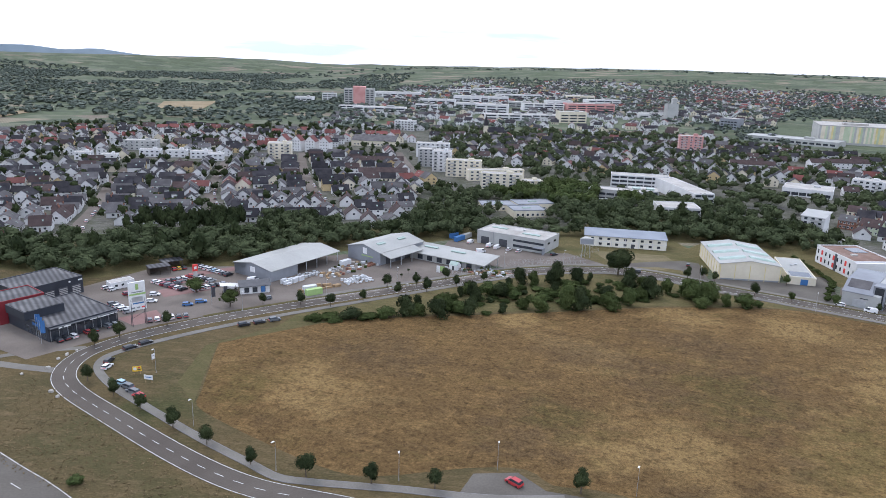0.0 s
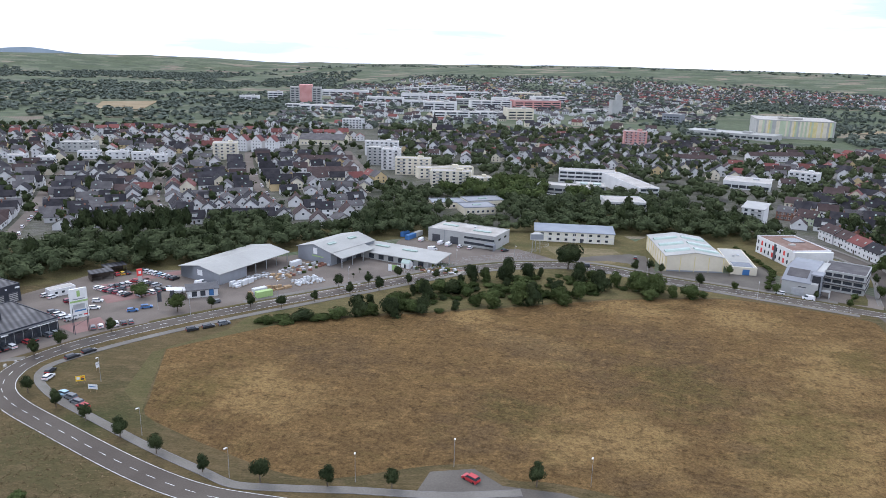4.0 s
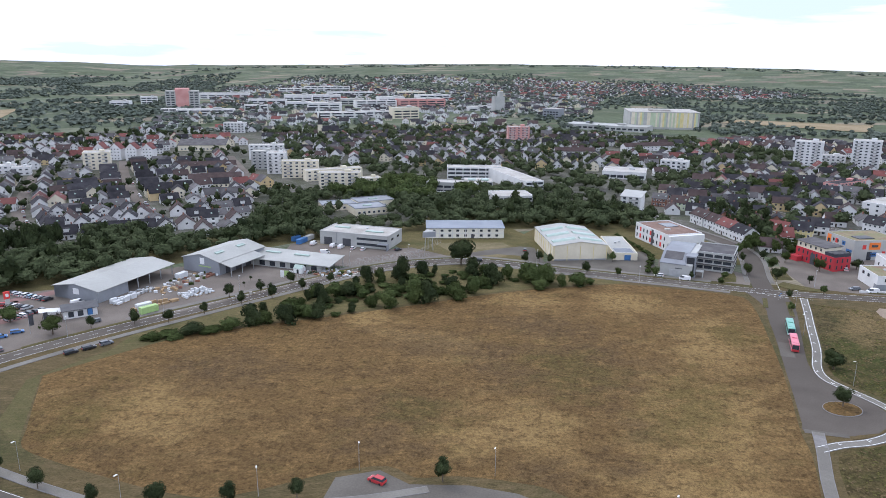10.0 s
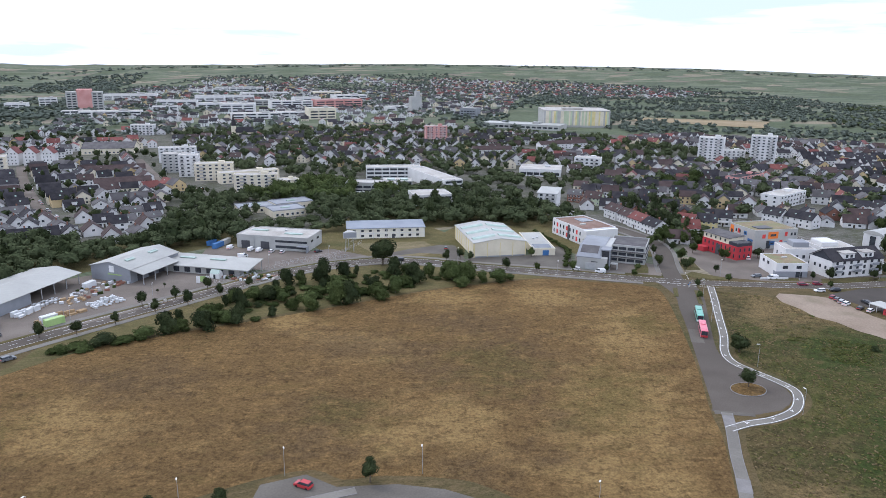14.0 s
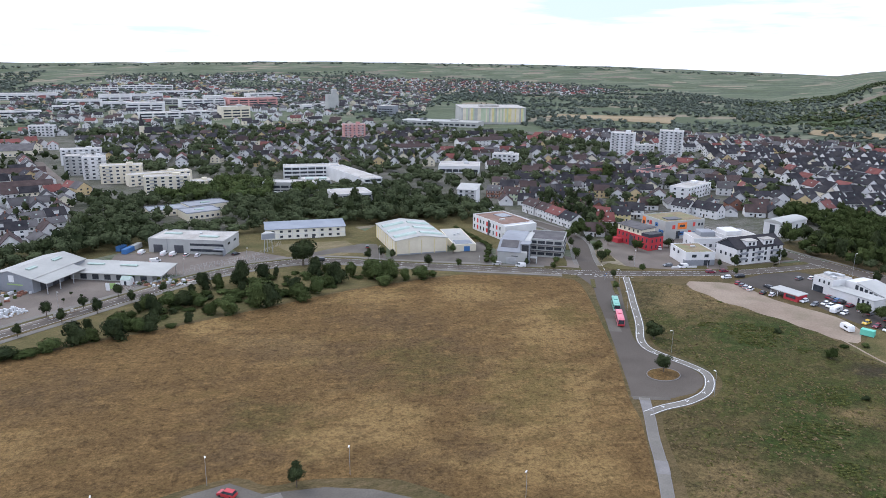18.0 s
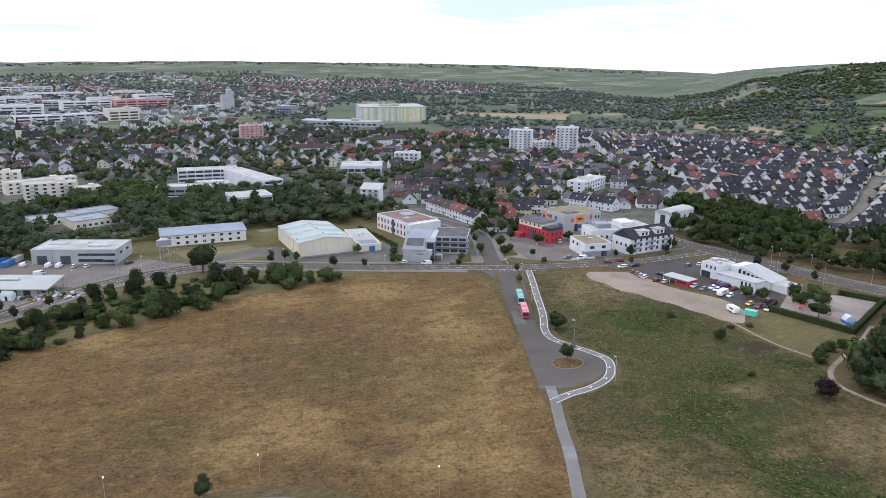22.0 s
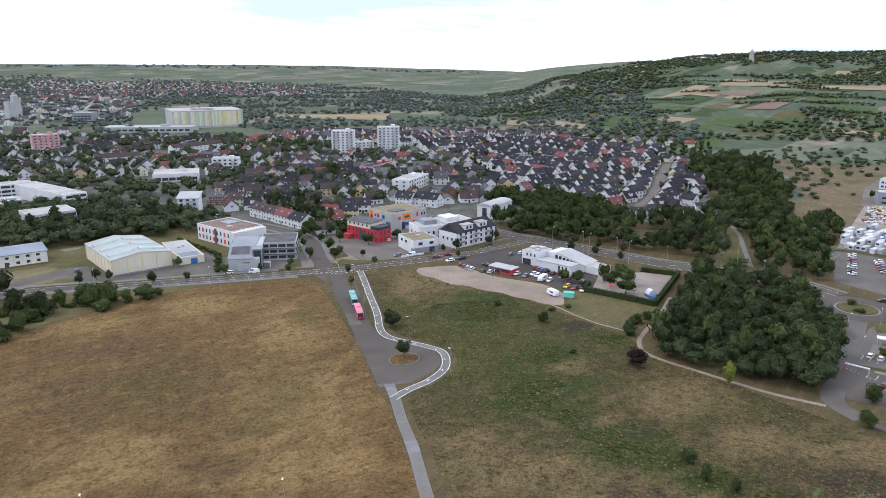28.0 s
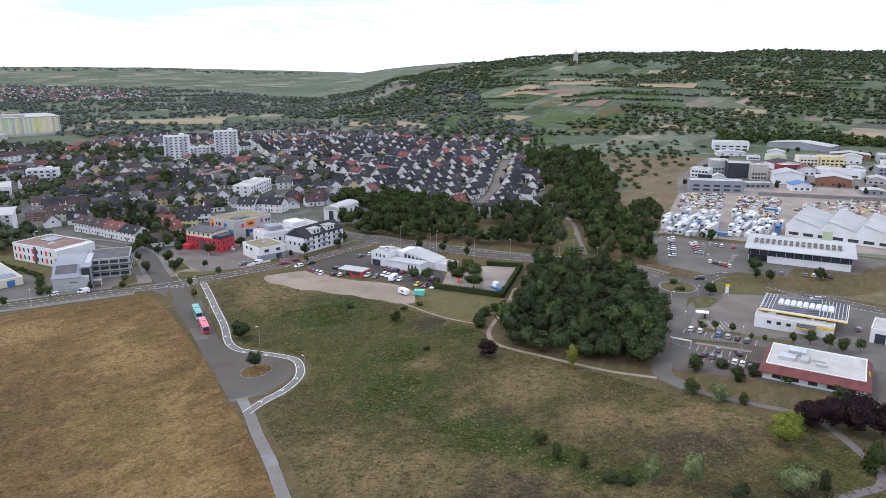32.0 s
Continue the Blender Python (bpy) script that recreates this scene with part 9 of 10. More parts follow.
for i, (x, y) in enumerate([(303, 16), (303, 7), (303, -2)]):
    p = thing("fuel_pump", x, y, 0.05, 0, "white and yellow fuel pump under the canopy", "fuel pump", "fuel pumps")
    part("cabinet", Shape().box(-0.4, 0.4, -0.6, 0.6, 0, 1.9, bev=0.06), FRAMEW, p)
    part("display", Shape().box(-0.43, -0.4, -0.4, 0.4, 1.2, 1.7), GLASS, p)
gs = flat_building("filling_station_shop", "white shop of the filling station", "shop", 286.5, 9.5, 27, 9, -90, 4.4, WHITE, GRAVELROOF, [("f", 2.2, 1.2, 1.6, 3, -10, 0, FRAMED)], 0.35, [("air_unit", -8, 1, 3, 1.4, 0.8, STEEL), ("air_unit", 6, 1, 1.4, 1.4, 0.8, STEEL), ("air_unit", 10, -1, 1.2, 1.2, 0.7, STEEL)])
part("porch_roof", Shape().box(1, 7.5, -9, -4.55, 3.6, 4.1), DARKROOF, gs)
part("porch_edge", Shape().box(0.9, 7.6, -9.1, -9.0, 3.55, 4.0), YELLOWP, gs)
part("yellow_band", Shape().box(7.6, 13.5, -4.62, -4.52, 3.2, 4.1), YELLOWP, gs)
for u in (1.4, 7.1):
    part("post", Shape().box(u, u + 0.2, -8.8, -8.6, 0, 3.6), STEEL, gs)
flat_building("car_wash", "white car wash hall with dark gates", "car wash", 292, -22, 12, 14, -96, 5.2, WHITE, GRAVELROOF, [("f", 0.1, 3.6, 3.4, 2, -5, 4, FRAMED)], 0.3, [("air_unit", 2, 2, 2, 1.5, 0.8, STEEL)])
ki = thing("air_station", 281.5, 42, 0.06, -78, "white open shelter of the air and vacuum station", "shelter")
for u in (-2.2, 2.2):
    for v in (-1.3, 1.3):
        part("post", Shape().box(u - 0.08, u + 0.08, v - 0.08, v + 0.08, 0, 2.5), STEEL, ki)
part("roof", Shape().box(-2.5, 2.5, -1.6, 1.6, 2.5, 2.72, bev=0.04), FRAMEW, ki)
part("vacuum_unit", Shape().box(-1.6, -0.8, -0.4, 0.4, 0, 1.7, bev=0.05), STEEL, ki)
part("vacuum_unit", Shape().box(0.7, 1.5, -0.4, 0.4, 0, 1.7, bev=0.05), DARKWOOD, ki)
tot = thing("price_totem", 316, 38, 0.05, 0, "yellow and white price sign of the filling station", "sign")
part("post", Shape().box(-0.15, 0.15, -0.8, -0.65, 0, 4.5).box(-0.15, 0.15, 0.65, 0.8, 0, 4.5), STEEL, tot)
part("board", Shape().box(-0.2, 0.2, -0.8, 0.8, 4.2, 5.2), YELLOWP, tot)
part("price_panel", Shape().box(-0.18, 0.18, -0.62, 0.62, 1.2, 4.1), FRAMEW, tot)
bg = thing("fast_food_restaurant", 244.5, 0, 0, -91, "white restaurant with a red tiled mansard and flat roof", "restaurant")
part("wall", Shape().box(-14.5, 14.5, -10.8, 10.8, -0.2, 3.2), WHITE, bg)
s = Shape()
lo, hi = [(-15.8, -12), (15.8, -12), (15.8, 12), (-15.8, 12)], [(-14, -9.6), (14, -9.6), (14, 9.6), (-14, 9.6)]
s.add([(*p, 2.7) for p in lo] + [(*p, 5.0) for p in hi] + [(*p, 2.5) for p in lo], [(i, (i + 1) % 4, 4 + (i + 1) % 4, 4 + i) for i in range(4)] + [(8 + i, 8 + (i + 1) % 4, (i + 1) % 4, i) for i in range(4)] + [(11, 10, 9, 8)])
part("mansard", s, REDROOF, bg, "sloping red tiled mansard")
part("roof", Shape().box(-13.9, 13.9, -9.5, 9.5, 4.5, 4.72), GRAVELROOF, bg)
for a, b, c, d in ((-14, 14, -9.7, -9.4), (-14, 14, 9.4, 9.7), (-14, -13.7, -9.4, 9.4), (13.7, 14, -9.4, 9.4)):
    part("roof_edge", Shape().box(a, b, c, d, 4.7, 5.15), FRAMEW, bg)
for u, v, a, b, c in ((-8.5, -2, 5, 4, 1.3), (-6, 3, 5, 3.4, 1.9), (-3.5, -1, 2.4, 5, 1.0), (0.5, 0, 3.6, 1.0, 0.7), (1.5, -3.4, 3.2, 1.6, 0.9)):
    part("air_unit", Shape().box(u - a / 2, u + a / 2, v - b / 2, v + b / 2, 4.72, 4.72 + c, bev=0.12), STEEL if a > 4.5 else LIGHTGREY, bg)
windows(bg, 29, 21.6, "f", 0.8, 1.5, 2.6, 5, -13, 13, FRAMED)
part("emblem", Shape().tube((15.2, -2, 3.0), (14.7, 0, 4.8), 0.14, 0.14, 6).tube((14.7, 0, 4.8), (15.2, 2, 3.0), 0.14, 0.14, 6), YELLOWP, bg, "yellow arched emblem")
part("yard_wall", Shape().box(-20, -15.9, -4, 10, 0, 2.0), DARKWOOD, bg)
bar = thing("height_barrier", 247, 43, 0.06, 0, "white and red height barrier at the car park entrance", "barrier")
for v in (-3.5, 3.5):
    part("post", Shape().box(-0.15, 0.15, v - 0.15, v + 0.15, 0, 3.0), REDPANEL if v > 0 else STEEL, bar)
part("beam", Shape().box(-0.2, 0.2, -3.6, 3.6, 2.8, 3.2), FRAMEW, bar)
SKYLIGHT = mat("smoked_roof_glass", (0.105, 0.088, 0.076), (0.135, 0.115, 0.10), 0.6, 0.85, spec=0.1)
sm = thing("supermarket", 394, 15.5, 0, -87, "long supermarket with a dark glazed front and pale roof", "supermarket")
part("wall", Shape().box(-14, 23, -12, 13, -0.2, 3.6).box(-23, -14.01, -9, 13, -0.2, 3.6), WHITE, sm)
part("glazing", Shape().box(-23, 23, -11.9, 12.9, 3.6, 7.0), BLACKWALL, sm)
part("roof", Shape().prism([(-14.0, 6.9), (15, 8.2), (15, 8.55), (-14.0, 7.25)], "x", -25, 25), LIGHTGREY, sm)
for k in range(15):
    rl = part("roof_light", Shape().box(-0.85, 0.85, -4.8, 4.8, 0, 0.35), SKYLIGHT, sm, "", pose(-20.5 + 2.75 * k, 1, 7.95, 2.6, 0, 0))
    part("glazing_bar", Shape().box(-0.9, 0.9, -4.9, -4.8, 0, 0.42).box(-0.9, 0.9, -0.06, 0.06, 0.35, 0.42).box(0.85, 1.0, -4.8, 4.8, 0, 0.42), LIGHTGREY, rl)
for k in range(12):
    part("mullion", Shape().box(-22 + 4 * k - 0.08, -22 + 4 * k + 0.08, -12.1, -11.95, 3.6, 6.9), STEEL, sm)
part("entrance", Shape().box(-22.8, -14.2, -9.2, -9.02, 0, 3.2), GLASS, sm)
fa = thing("factory_hall", 467, -12, 0, -97, "white factory hall with a grey sawtooth roof", "industrial hall")
part("wall", Shape().box(-36, 36, -22, 22, -0.2, 7), WHITE, fa)
for k in range(4):
    x0 = -36 + 18 * k
    part("sawtooth", Shape().prism([(x0 + 0.02, 7), (x0 + 17.98, 7), (x0 + 3.2, 11.2)], "y", -22, 22), WHITE, fa)
    part("roof_slope", Shape().prism([(x0 + 3.1, 11.22), (x0 + 18.1, 6.98), (x0 + 18.1, 7.2), (x0 + 3.1, 11.46)], "y", -22.4, 22.4), METALROOF, fa)
    part("north_light", Shape().prism([(x0 + 0.25, 7.4), (x0 + 2.8, 10.8), (x0 + 2.7, 10.9), (x0 + 0.15, 7.5)], "y", -20, 20), GLASSLIGHT, fa)
for k in range(9):
    part("window", window_mesh(5.2, 1.7, FRAMED, GLASS, 2), None, fa, "", on_face("f", 72, 44, -31.5 + 7.6 * k, 1.2))
part("gate", Shape().box(-2.6, 2.6, -0.12, 0.05, 0, 5.4), GREENWALL, fa, "greenish sectional gate", on_face("f", 72, 44, -14, 0))

# ---- industrial estate and container yard ----
IND = [(872, 120, 38, 20, -75, 9.8, WHITE, "f"), (820, 112, 29, 14, -69, 5.5, WHITE, "g"), (905, 48, 68, 26, -106, 10.5, GREYWALL, "g"), (795, 65, 16, 14, -60, 6.5, GREENWALL, "f"), (830, 68, 17, 14, -85, 8, WHITE, "g"), (748, 54, 26, 20, -58, 7.5, BROWNROOF, "g"),
       (713, 48, 16, 14, -60, 8, DARKRED, "f"), (714, 33, 15, 15, -74, 8, REDROOF, "g"), (783, 36, 18, 16, -72, 8.5, CREAM, "f"), (790, 16, 22, 16, -72, 9, YELLOW, "f"), (848, 0, 36, 18, -88, 8, BRICK, "g"), (818, -2, 18, 16, -88, 9, WHITE, "g"), (718, 6, 38, 20, -100, 6, WHITE, "f"),
       (657, 43, 23, 22, -77, 10.5, WHITE, "g"), (622, 31, 15, 12, -68, 6.5, BLUEWALL, "b"), (662, 9, 26, 20, -86, 8.5, BRICK, "g"), (682, 102, 15, 18, -72, 12.3, LIGHTGREY, "f"), (671, 83, 21, 20, -72, 12.6, BLACKWALL, "f"), (665, 67, 14, 14, -70, 12.7, STONE, "f"), (654, 111, 16, 13, -94, 7.5, WHITE, "f"),
       (584, 88, 40, 13, -69, 8.8, GREYWALL, "f"), (634, 94, 9, 10, -76, 6.5, WHITE, "g"), (618, 62, 21, 9, -67, 4.2, GREYWALL, "f"), (797, 86, 12, 10, -75, 4, WHITE, "f"), (640, 104, 14, 8, -80, 4.5, BLACKWALL, "f"),
       (632, -19, 16, 13, -80, 4, GREYWALL, "g"), (689, -22, 14, 16, -90, 6, LIGHTGREY, "g"), (841, -35, 22, 22, -84, 8, LIGHTGREY, "f"), (749, -32, 20, 22, -82, 7, GREYWALL, "f"), (655, -40, 20, 14, -82, 5, WHITE, "g"), (700, -48, 24, 18, -84, 6, LIGHTGREY, "f"), (790, -40, 26, 20, -84, 7, WHITE, "f"), (755, -6, 14, 14, -84, 5, WHITE, "g")]
band("road_industrial", smooth([(622, 78), (690, 70), (735, 74), (800, 82), (860, 90), (925, 97)], 4), -4, 4, 0.06, ASPHALT_OLD, 0.03, "asphalt street between the commercial buildings")
for x, y, L, W, a, h, m, kind in IND:
    if kind == "f":
        flat_building("industrial_building", "flat-roofed commercial building of the industrial estate", "industrial building", x, y, L, W, a, h, m, GRAVELROOF, [("f", 1.2 + 3.2 * k, 1.5, L / 5 * 0.6, 5, -L / 2 + 1, L / 2 - 1, FRAMED) for k in range(1 if h < 7 else 2)], 0.35, [("roof_unit", L * 0.2, 0, 3, 2.4, 1.2, STEEL)], "industrial estate")
    else:
        gable_building("industrial_building", "gabled commercial hall of the industrial estate", "industrial building", x, y, W, L, a + 90, h * 0.75, h * 0.3, WHITE if kind == "b" or m in (BROWNROOF, REDROOF) else m, BLUEWALL if kind == "b" else (m if m in (BROWNROOF, REDROOF) else METALROOF), [("l", 1.0, 1.5, 2, 3, -L / 2 + 1, L / 2 - 1, FRAMED)], 0.5, group="industrial estate")
rg = random.Random(99)
YARD_A, YARD_B = [(419, 89), (422, 61), (446, 63), (488, 70), (479, 87), (450, 96)], [(432, 55), (434, 30), (476, 27), (480, 45), (497, 46), (495, 62), (458, 56)]
SCRAP_C = [(520, 30), (548, 26), (590, 0), (600, -40), (560, -40), (530, 0)]
SCRAP_A, SCRAP_B = [(498, 97), (512, 72), (574, 79), (556, 107)], [(490, 60), (488, 34), (574, 40), (568, 68)]
cmats = [PLASTICW] * 14 + [LIGHTGREY, BLUEWALL, LIGHTGREY, GREYWALL, WHITE, WHITE]
for area, tilt, seed in ((YARD_A, -8, 5), (YARD_B, -3, 6)):
    for i in range(-14, 15):
        for j in range(-14, 15):
            p = pose(455, 62, 0, 0, 0, tilt) @ Vector((i * 6.9 + (2.0 if j % 3 else 0), j * 2.75 + 2.2 * (j // 4), 0))
            if not inside(area, p.x, p.y) or rg.random() < 0.16:
                continue
            m = rg.choice(cmats)
            lab = {"white_wrapping": "white site container in the storage yard", "blue_panel": "blue site container in the storage yard"}.get(m.name, "grey site container in the storage yard")
            for q in range(1 + (rg.random() < 0.42)):
                container(p.x, p.y, tilt + rg.uniform(-2, 2), 6.06, m, lab, z=0.05 + 2.6 * q, name="site_container", group="site containers", glazed=rg.random() < 0.6)
pallets(545, 90, 5, 2, -5, STONE, "material_stack", "stack of pale building blocks", 2.6, 1.2, 1.4, 4.6, 5.0)
wl = band("wall_yard", [(580, 56), (584, 46), (597, -11), (606, -60)], -0.2, 0.2, 2.6, KERB, 2.6, "long pale wall behind the storage yard")

rg = random.Random(123)
s = Shape()
for area, n in ((SCRAP_A, 420), (SCRAP_B, 480), (SCRAP_C, 260)):
    for x, y in spread(area, n, 124 + n, gap=1.2):
        a, b, h = rg.uniform(0.4, 1.9), rg.uniform(0.3, 1.0), rg.uniform(0.3, 1.5)
        s.box(-a, a, -b, b, 0.04, h, rg.choice((0, 1, 2, 2, 3, 3, 5, 5, 6, 4, 7, 7)), 0.06, pose(x, y, 0, rg.uniform(-6, 6), rg.uniform(-6, 6), rg.choice((-4, 86)) + rg.uniform(-12, 12)))
tagged(part("yard_clutter", s, (WOOD, BRICK, STONE, PLASTICW, OCHRE, STEEL, DARKWOOD, GREYROOF)), "heaps of timber, stones and scrap in the storage yard", "clutter", kind="stuff")
s = Shape()
for x, y in spread([(-58, 312), (-50, 330), (-36, 342), (-28, 336), (-40, 322), (-50, 308)], 60, 125, gap=2.2) + spread([(8, 330), (22, 330), (34, 322), (30, 318), (14, 322)], 60, 126, gap=1.6):
    a, b, h = rg.uniform(0.4, 1.1), rg.uniform(0.4, 0.7), rg.uniform(0.3, 1.2)
    s.box(-a, a, -b, b, 0.07, h, rg.choice((0, 1, 2, 3, 5, 6)), 0.05, pose(x, y, 0, 0, 0, rg.uniform(0, 180)))
tagged(part("merchant_clutter", s, (WOOD, BRICK, STONE, PLASTICW, ORANGE, STEEL, LEAF)), "small goods standing about in the builders' yard", "clutter", kind="stuff")

# ---- vehicles ----
WHEEL = {}


def wheel_mesh(r, w):
    if (r, w) not in WHEEL:
        WHEEL[r, w] = (Shape().tube((0, -w / 2, 0), (0, w / 2, 0), r, r, 12).mesh("tyre", RUBBER), Shape().tube((0, -w / 2 - 0.015, 0), (0, w / 2 + 0.015, 0), r * 0.6, r * 0.6, 10).mesh("rim", STEEL))
    return WHEEL[r, w]


def add_wheels(ob, xs, track, r, w, rims=False):
    ty, ri = wheel_mesh(r, w)
    for x in xs:
        for sg in (-1, 1):
            t = part("wheel", ty, None, ob, "", pose(x, sg * track / 2, r))
            if rims:
                part("rim", ri, None, t)


def car_pattern(color, kind="hatch"):
    L, W, H = {"hatch": (4.1, 1.78, 1.48), "estate": (4.6, 1.82, 1.48), "suv": (4.5, 1.86, 1.66), "van": (5.1, 1.95, 1.98)}[kind]
    label = {"hatch": "%s compact car", "estate": "%s estate car", "suv": "%s off-road style car", "van": "%s delivery van"}[kind] % {"maroon": "dark red", "lightblue": "light blue"}.get(color, color) + " parked on the asphalt"
    ob = thing("van" if kind == "van" else "car", 0, 0, 0, 0, label, "van" if kind == "van" else "car", "parked vehicles")
    l, b = L / 2, W / 2
    hb = H * (0.62 if kind != "van" else 0.60)
    s = Shape()
    prof = [(-l, 0.35), (-l + 0.1, 0.22), (l - 0.1, 0.22), (l, 0.38), (l - 0.05, hb * 0.74), (l - 1.05, hb), (-l + 0.05, hb + 0.02), (-l - 0.02, 0.6)]
    s.prism(prof, "y", -b, b)
    s.box(-l - 0.03, -l + 0.06, -b + 0.05, b - 0.05, 0.66, 0.8, 1).box(l - 0.12, l + 0.01, -b + 0.1, -b + 0.45, 0.55, 0.72, 2).box(l - 0.12, l + 0.01, b - 0.45, b - 0.1, 0.55, 0.72, 2)
    part("body", s, (CARPAINT[color], REDPANEL, FRAMEW), ob)
    rear = 0.25 if kind in ("hatch", "estate", "van") else 0.35
    fr = 1.75 if kind != "van" else 1.15
    base, top = [(-l + 0.06, hb), (l - fr + 0.75, hb)], [(-l + rear, H - 0.06), (l - fr - 0.05, H - 0.06)]
    g = Shape()
    bi, bt = b - 0.05, b - 0.22
    v = [(base[0][0], -bi, hb), (base[1][0], -bi, hb), (base[1][0], bi, hb), (base[0][0], bi, hb), (top[0][0], -bt, H - 0.06), (top[1][0], -bt, H - 0.06), (top[1][0], bt, H - 0.06), (top[0][0], bt, H - 0.06)]
    g.add(v, [(0, 1, 5, 4), (1, 2, 6, 5), (2, 3, 7, 6), (3, 0, 4, 7), (4, 5, 6, 7)])
    part("glazing", g, GLASS, ob)
    part("roof", Shape().box(top[0][0] - 0.02, top[1][0] + 0.05, -bt - 0.02, bt + 0.02, H - 0.07, H, bev=0.04), CARPAINT[color], ob)
    if kind == "van":
        part("cargo_side", Shape().prism([(-l + 0.04, hb - 0.01), (l - 2.2, hb - 0.01), (l - 2.3, H - 0.05), (-l + 0.2, H - 0.05)], "y", -b + 0.02, b - 0.02), CARPAINT[color], ob)
    add_wheels(ob, (-L * 0.31, L * 0.31), W - 0.18, 0.31, 0.2)
    return ob


CARS = {}


def car(x, y, ang, color="white", kind="hatch", z=0.06):
    """The first of each kind and colour is the pattern; the rest are copies."""
    m = pose(x, y, z, 0, 0, ang)
    if (color, kind) not in CARS:
        CARS[color, kind] = car_pattern(color, kind)
        CARS[color, kind].matrix_basis = m
        return CARS[color, kind]
    return copy_thing(CARS[color, kind], m)


def row(a, b, colors, ang=None, kinds="hhes", z=0.08):
    """Cars side by side from a to b; the letters name the colours, '-' leaves a gap."""
    code = {"w": "white", "s": "silver", "g": "grey", "k": "black", "r": "red", "b": "blue", "y": "yellow", "m": "maroon", "l": "lightblue"}
    kd = {"h": "hatch", "e": "estate", "s": "suv", "v": "van"}
    d = math.degrees(math.atan2(b[1] - a[1], b[0] - a[0]))
    for i, c in enumerate(colors):
        if c != "-":
            t = i / max(1, len(colors) - 1)
            car(a[0] + (b[0] - a[0]) * t, a[1] + (b[1] - a[1]) * t, (d + 90 if ang is None else ang) + (i * 7 % 5) - 2, code[c], kd[kinds[i % len(kinds)]], z)


row((-124.6, 295.8), (-109.6, 286.7), "wwmgmwk")
row((-120.0, 297.2), (-114.8, 301.2), "gksw")
row((-104.6, 286.4), (-95.7, 295.9), "sswgkg")
row((-109.5, 304.5), (-101.8, 299.3), "gwks")
row((-114.6, 321.6), (-97.0, 308.9), "kwwwlwgk")
row((-124.0, 314.8), (-120.4, 317.5), "ryk")
row((-129.6, 279.1), (-126.8, 277.1), "mk")
row((-118.4, 279.0), (-116.4, 270.8), "ww")
row((-141.5, 285.7), (-137.9, 283.7), "ww")
row((-130.0, 266.4), (-120.1, 258.3), "gwws")
row((-108.7, 249.8), (-97.4, 255.7), "gwgwkg")
row((-131.4, 228.3), (-119.7, 244.6), "kkw-rk-gs")
row((-114.9, 294.8), (-113.1, 305.0), "gsr")
car(-101, 268, 20, "blue", "hatch", 0.08); car(-97, 272, 20, "blue", "estate", 0.08)
car(-90, 290, 200, "white", "van", 0.08); car(-84, 302, 40, "white", "van", 0.08); car(-72, 278, 210, "grey", "hatch", 0.08)
for x, y, a, c, k in ((-105.5, 208.5, 80, "white", "hatch"), (-107, 213, 85, "black", "hatch"), (-105, 224, 50, "black", "estate"), (-101.5, 228.5, 48, "black", "estate"), (-96.5, 197.5, 150, "lightblue", "hatch"), (-93.3, 195, 150, "grey", "suv"), (-90.3, 192, 150, "grey", "estate"), (-87.5, 189.3, 150, "red", "hatch"),
                      (-73, 248, 33, "black", "suv"), (-68, 251, 33, "black", "estate"), (-63, 254, 33, "grey", "suv"), (18.6, 150.5, 135, "red", "suv"),
                      (15, 381, 60, "white", "van"), (20, 362, 10, "white", "van"), (25, 374, 60, "white", "van"), (29, 371, 60, "white", "van"), (35, 367.5, 60, "white", "hatch"), (40, 364.5, 60, "white", "hatch"), (58, 360, 30, "black", "hatch"),
                      (124, 347, 70, "black", "estate"), (180, 283.5, 145, "white", "van"), (171, 291, 145, "white", "hatch"), (94, 332, 165, "black", "suv"), (230, 284, 65, "maroon", "estate"), (216, 305, 70, "silver", "hatch"),
                      (258, 228.5, 165, "white", "estate"), (265, 227, 165, "black", "suv"), (258, 238, -20, "maroon", "estate"), (265, 236.5, -15, "maroon", "hatch"), (252, 250, 170, "white", "van"), (247, 255, 170, "grey", "estate"), (266, 282, 60, "white", "suv"),
                      (288, 213, 10, "grey", "estate"), (294, 211, 10, "white", "hatch"), (264, 210, 80, "black", "estate")):
    car(x, y, a, c, k)
row((256, 219.5), (254, 211), "mgsw", 20, z=0.05)
row((255, 205), (256.5, 201.5), "kw", 20, z=0.05)
row((276.5, 189), (274.5, 178), "mgbk-m", 10)
row((267, 184), (264, 173), "wws-w", 190)
row((261.5, 162), (262, 154), "ymw", 190)
row((273, 172), (272, 160), "wg-k", 10)
row((262, 190), (262, 185), "wg", 190)
row((266, 43), (264, 23), "ww-bskg", 0)
row((250, 31), (250, 24), "g-k", 20)
row((243, 34), (241, 19), "kgg-wwg", 0)
row((408, 82), (370, 73), "ww-mgsw-kw", 100)
row((403, 69), (383, 62), "wwmrks", 100)
row((368, 54), (364, 44), "wkgrw", 10)
row((404, 60), (404, 48), "ssw-r", 0)
row((362, 24), (368, 0), "kg--gwwk", 0)
car(335, 53, 120, "black", "suv"); car(329, 4, 100, "silver", "estate"); car(297, -12, 0, "grey", "hatch"); car(236, -3, 20, "white", "hatch")
rg = random.Random(4)
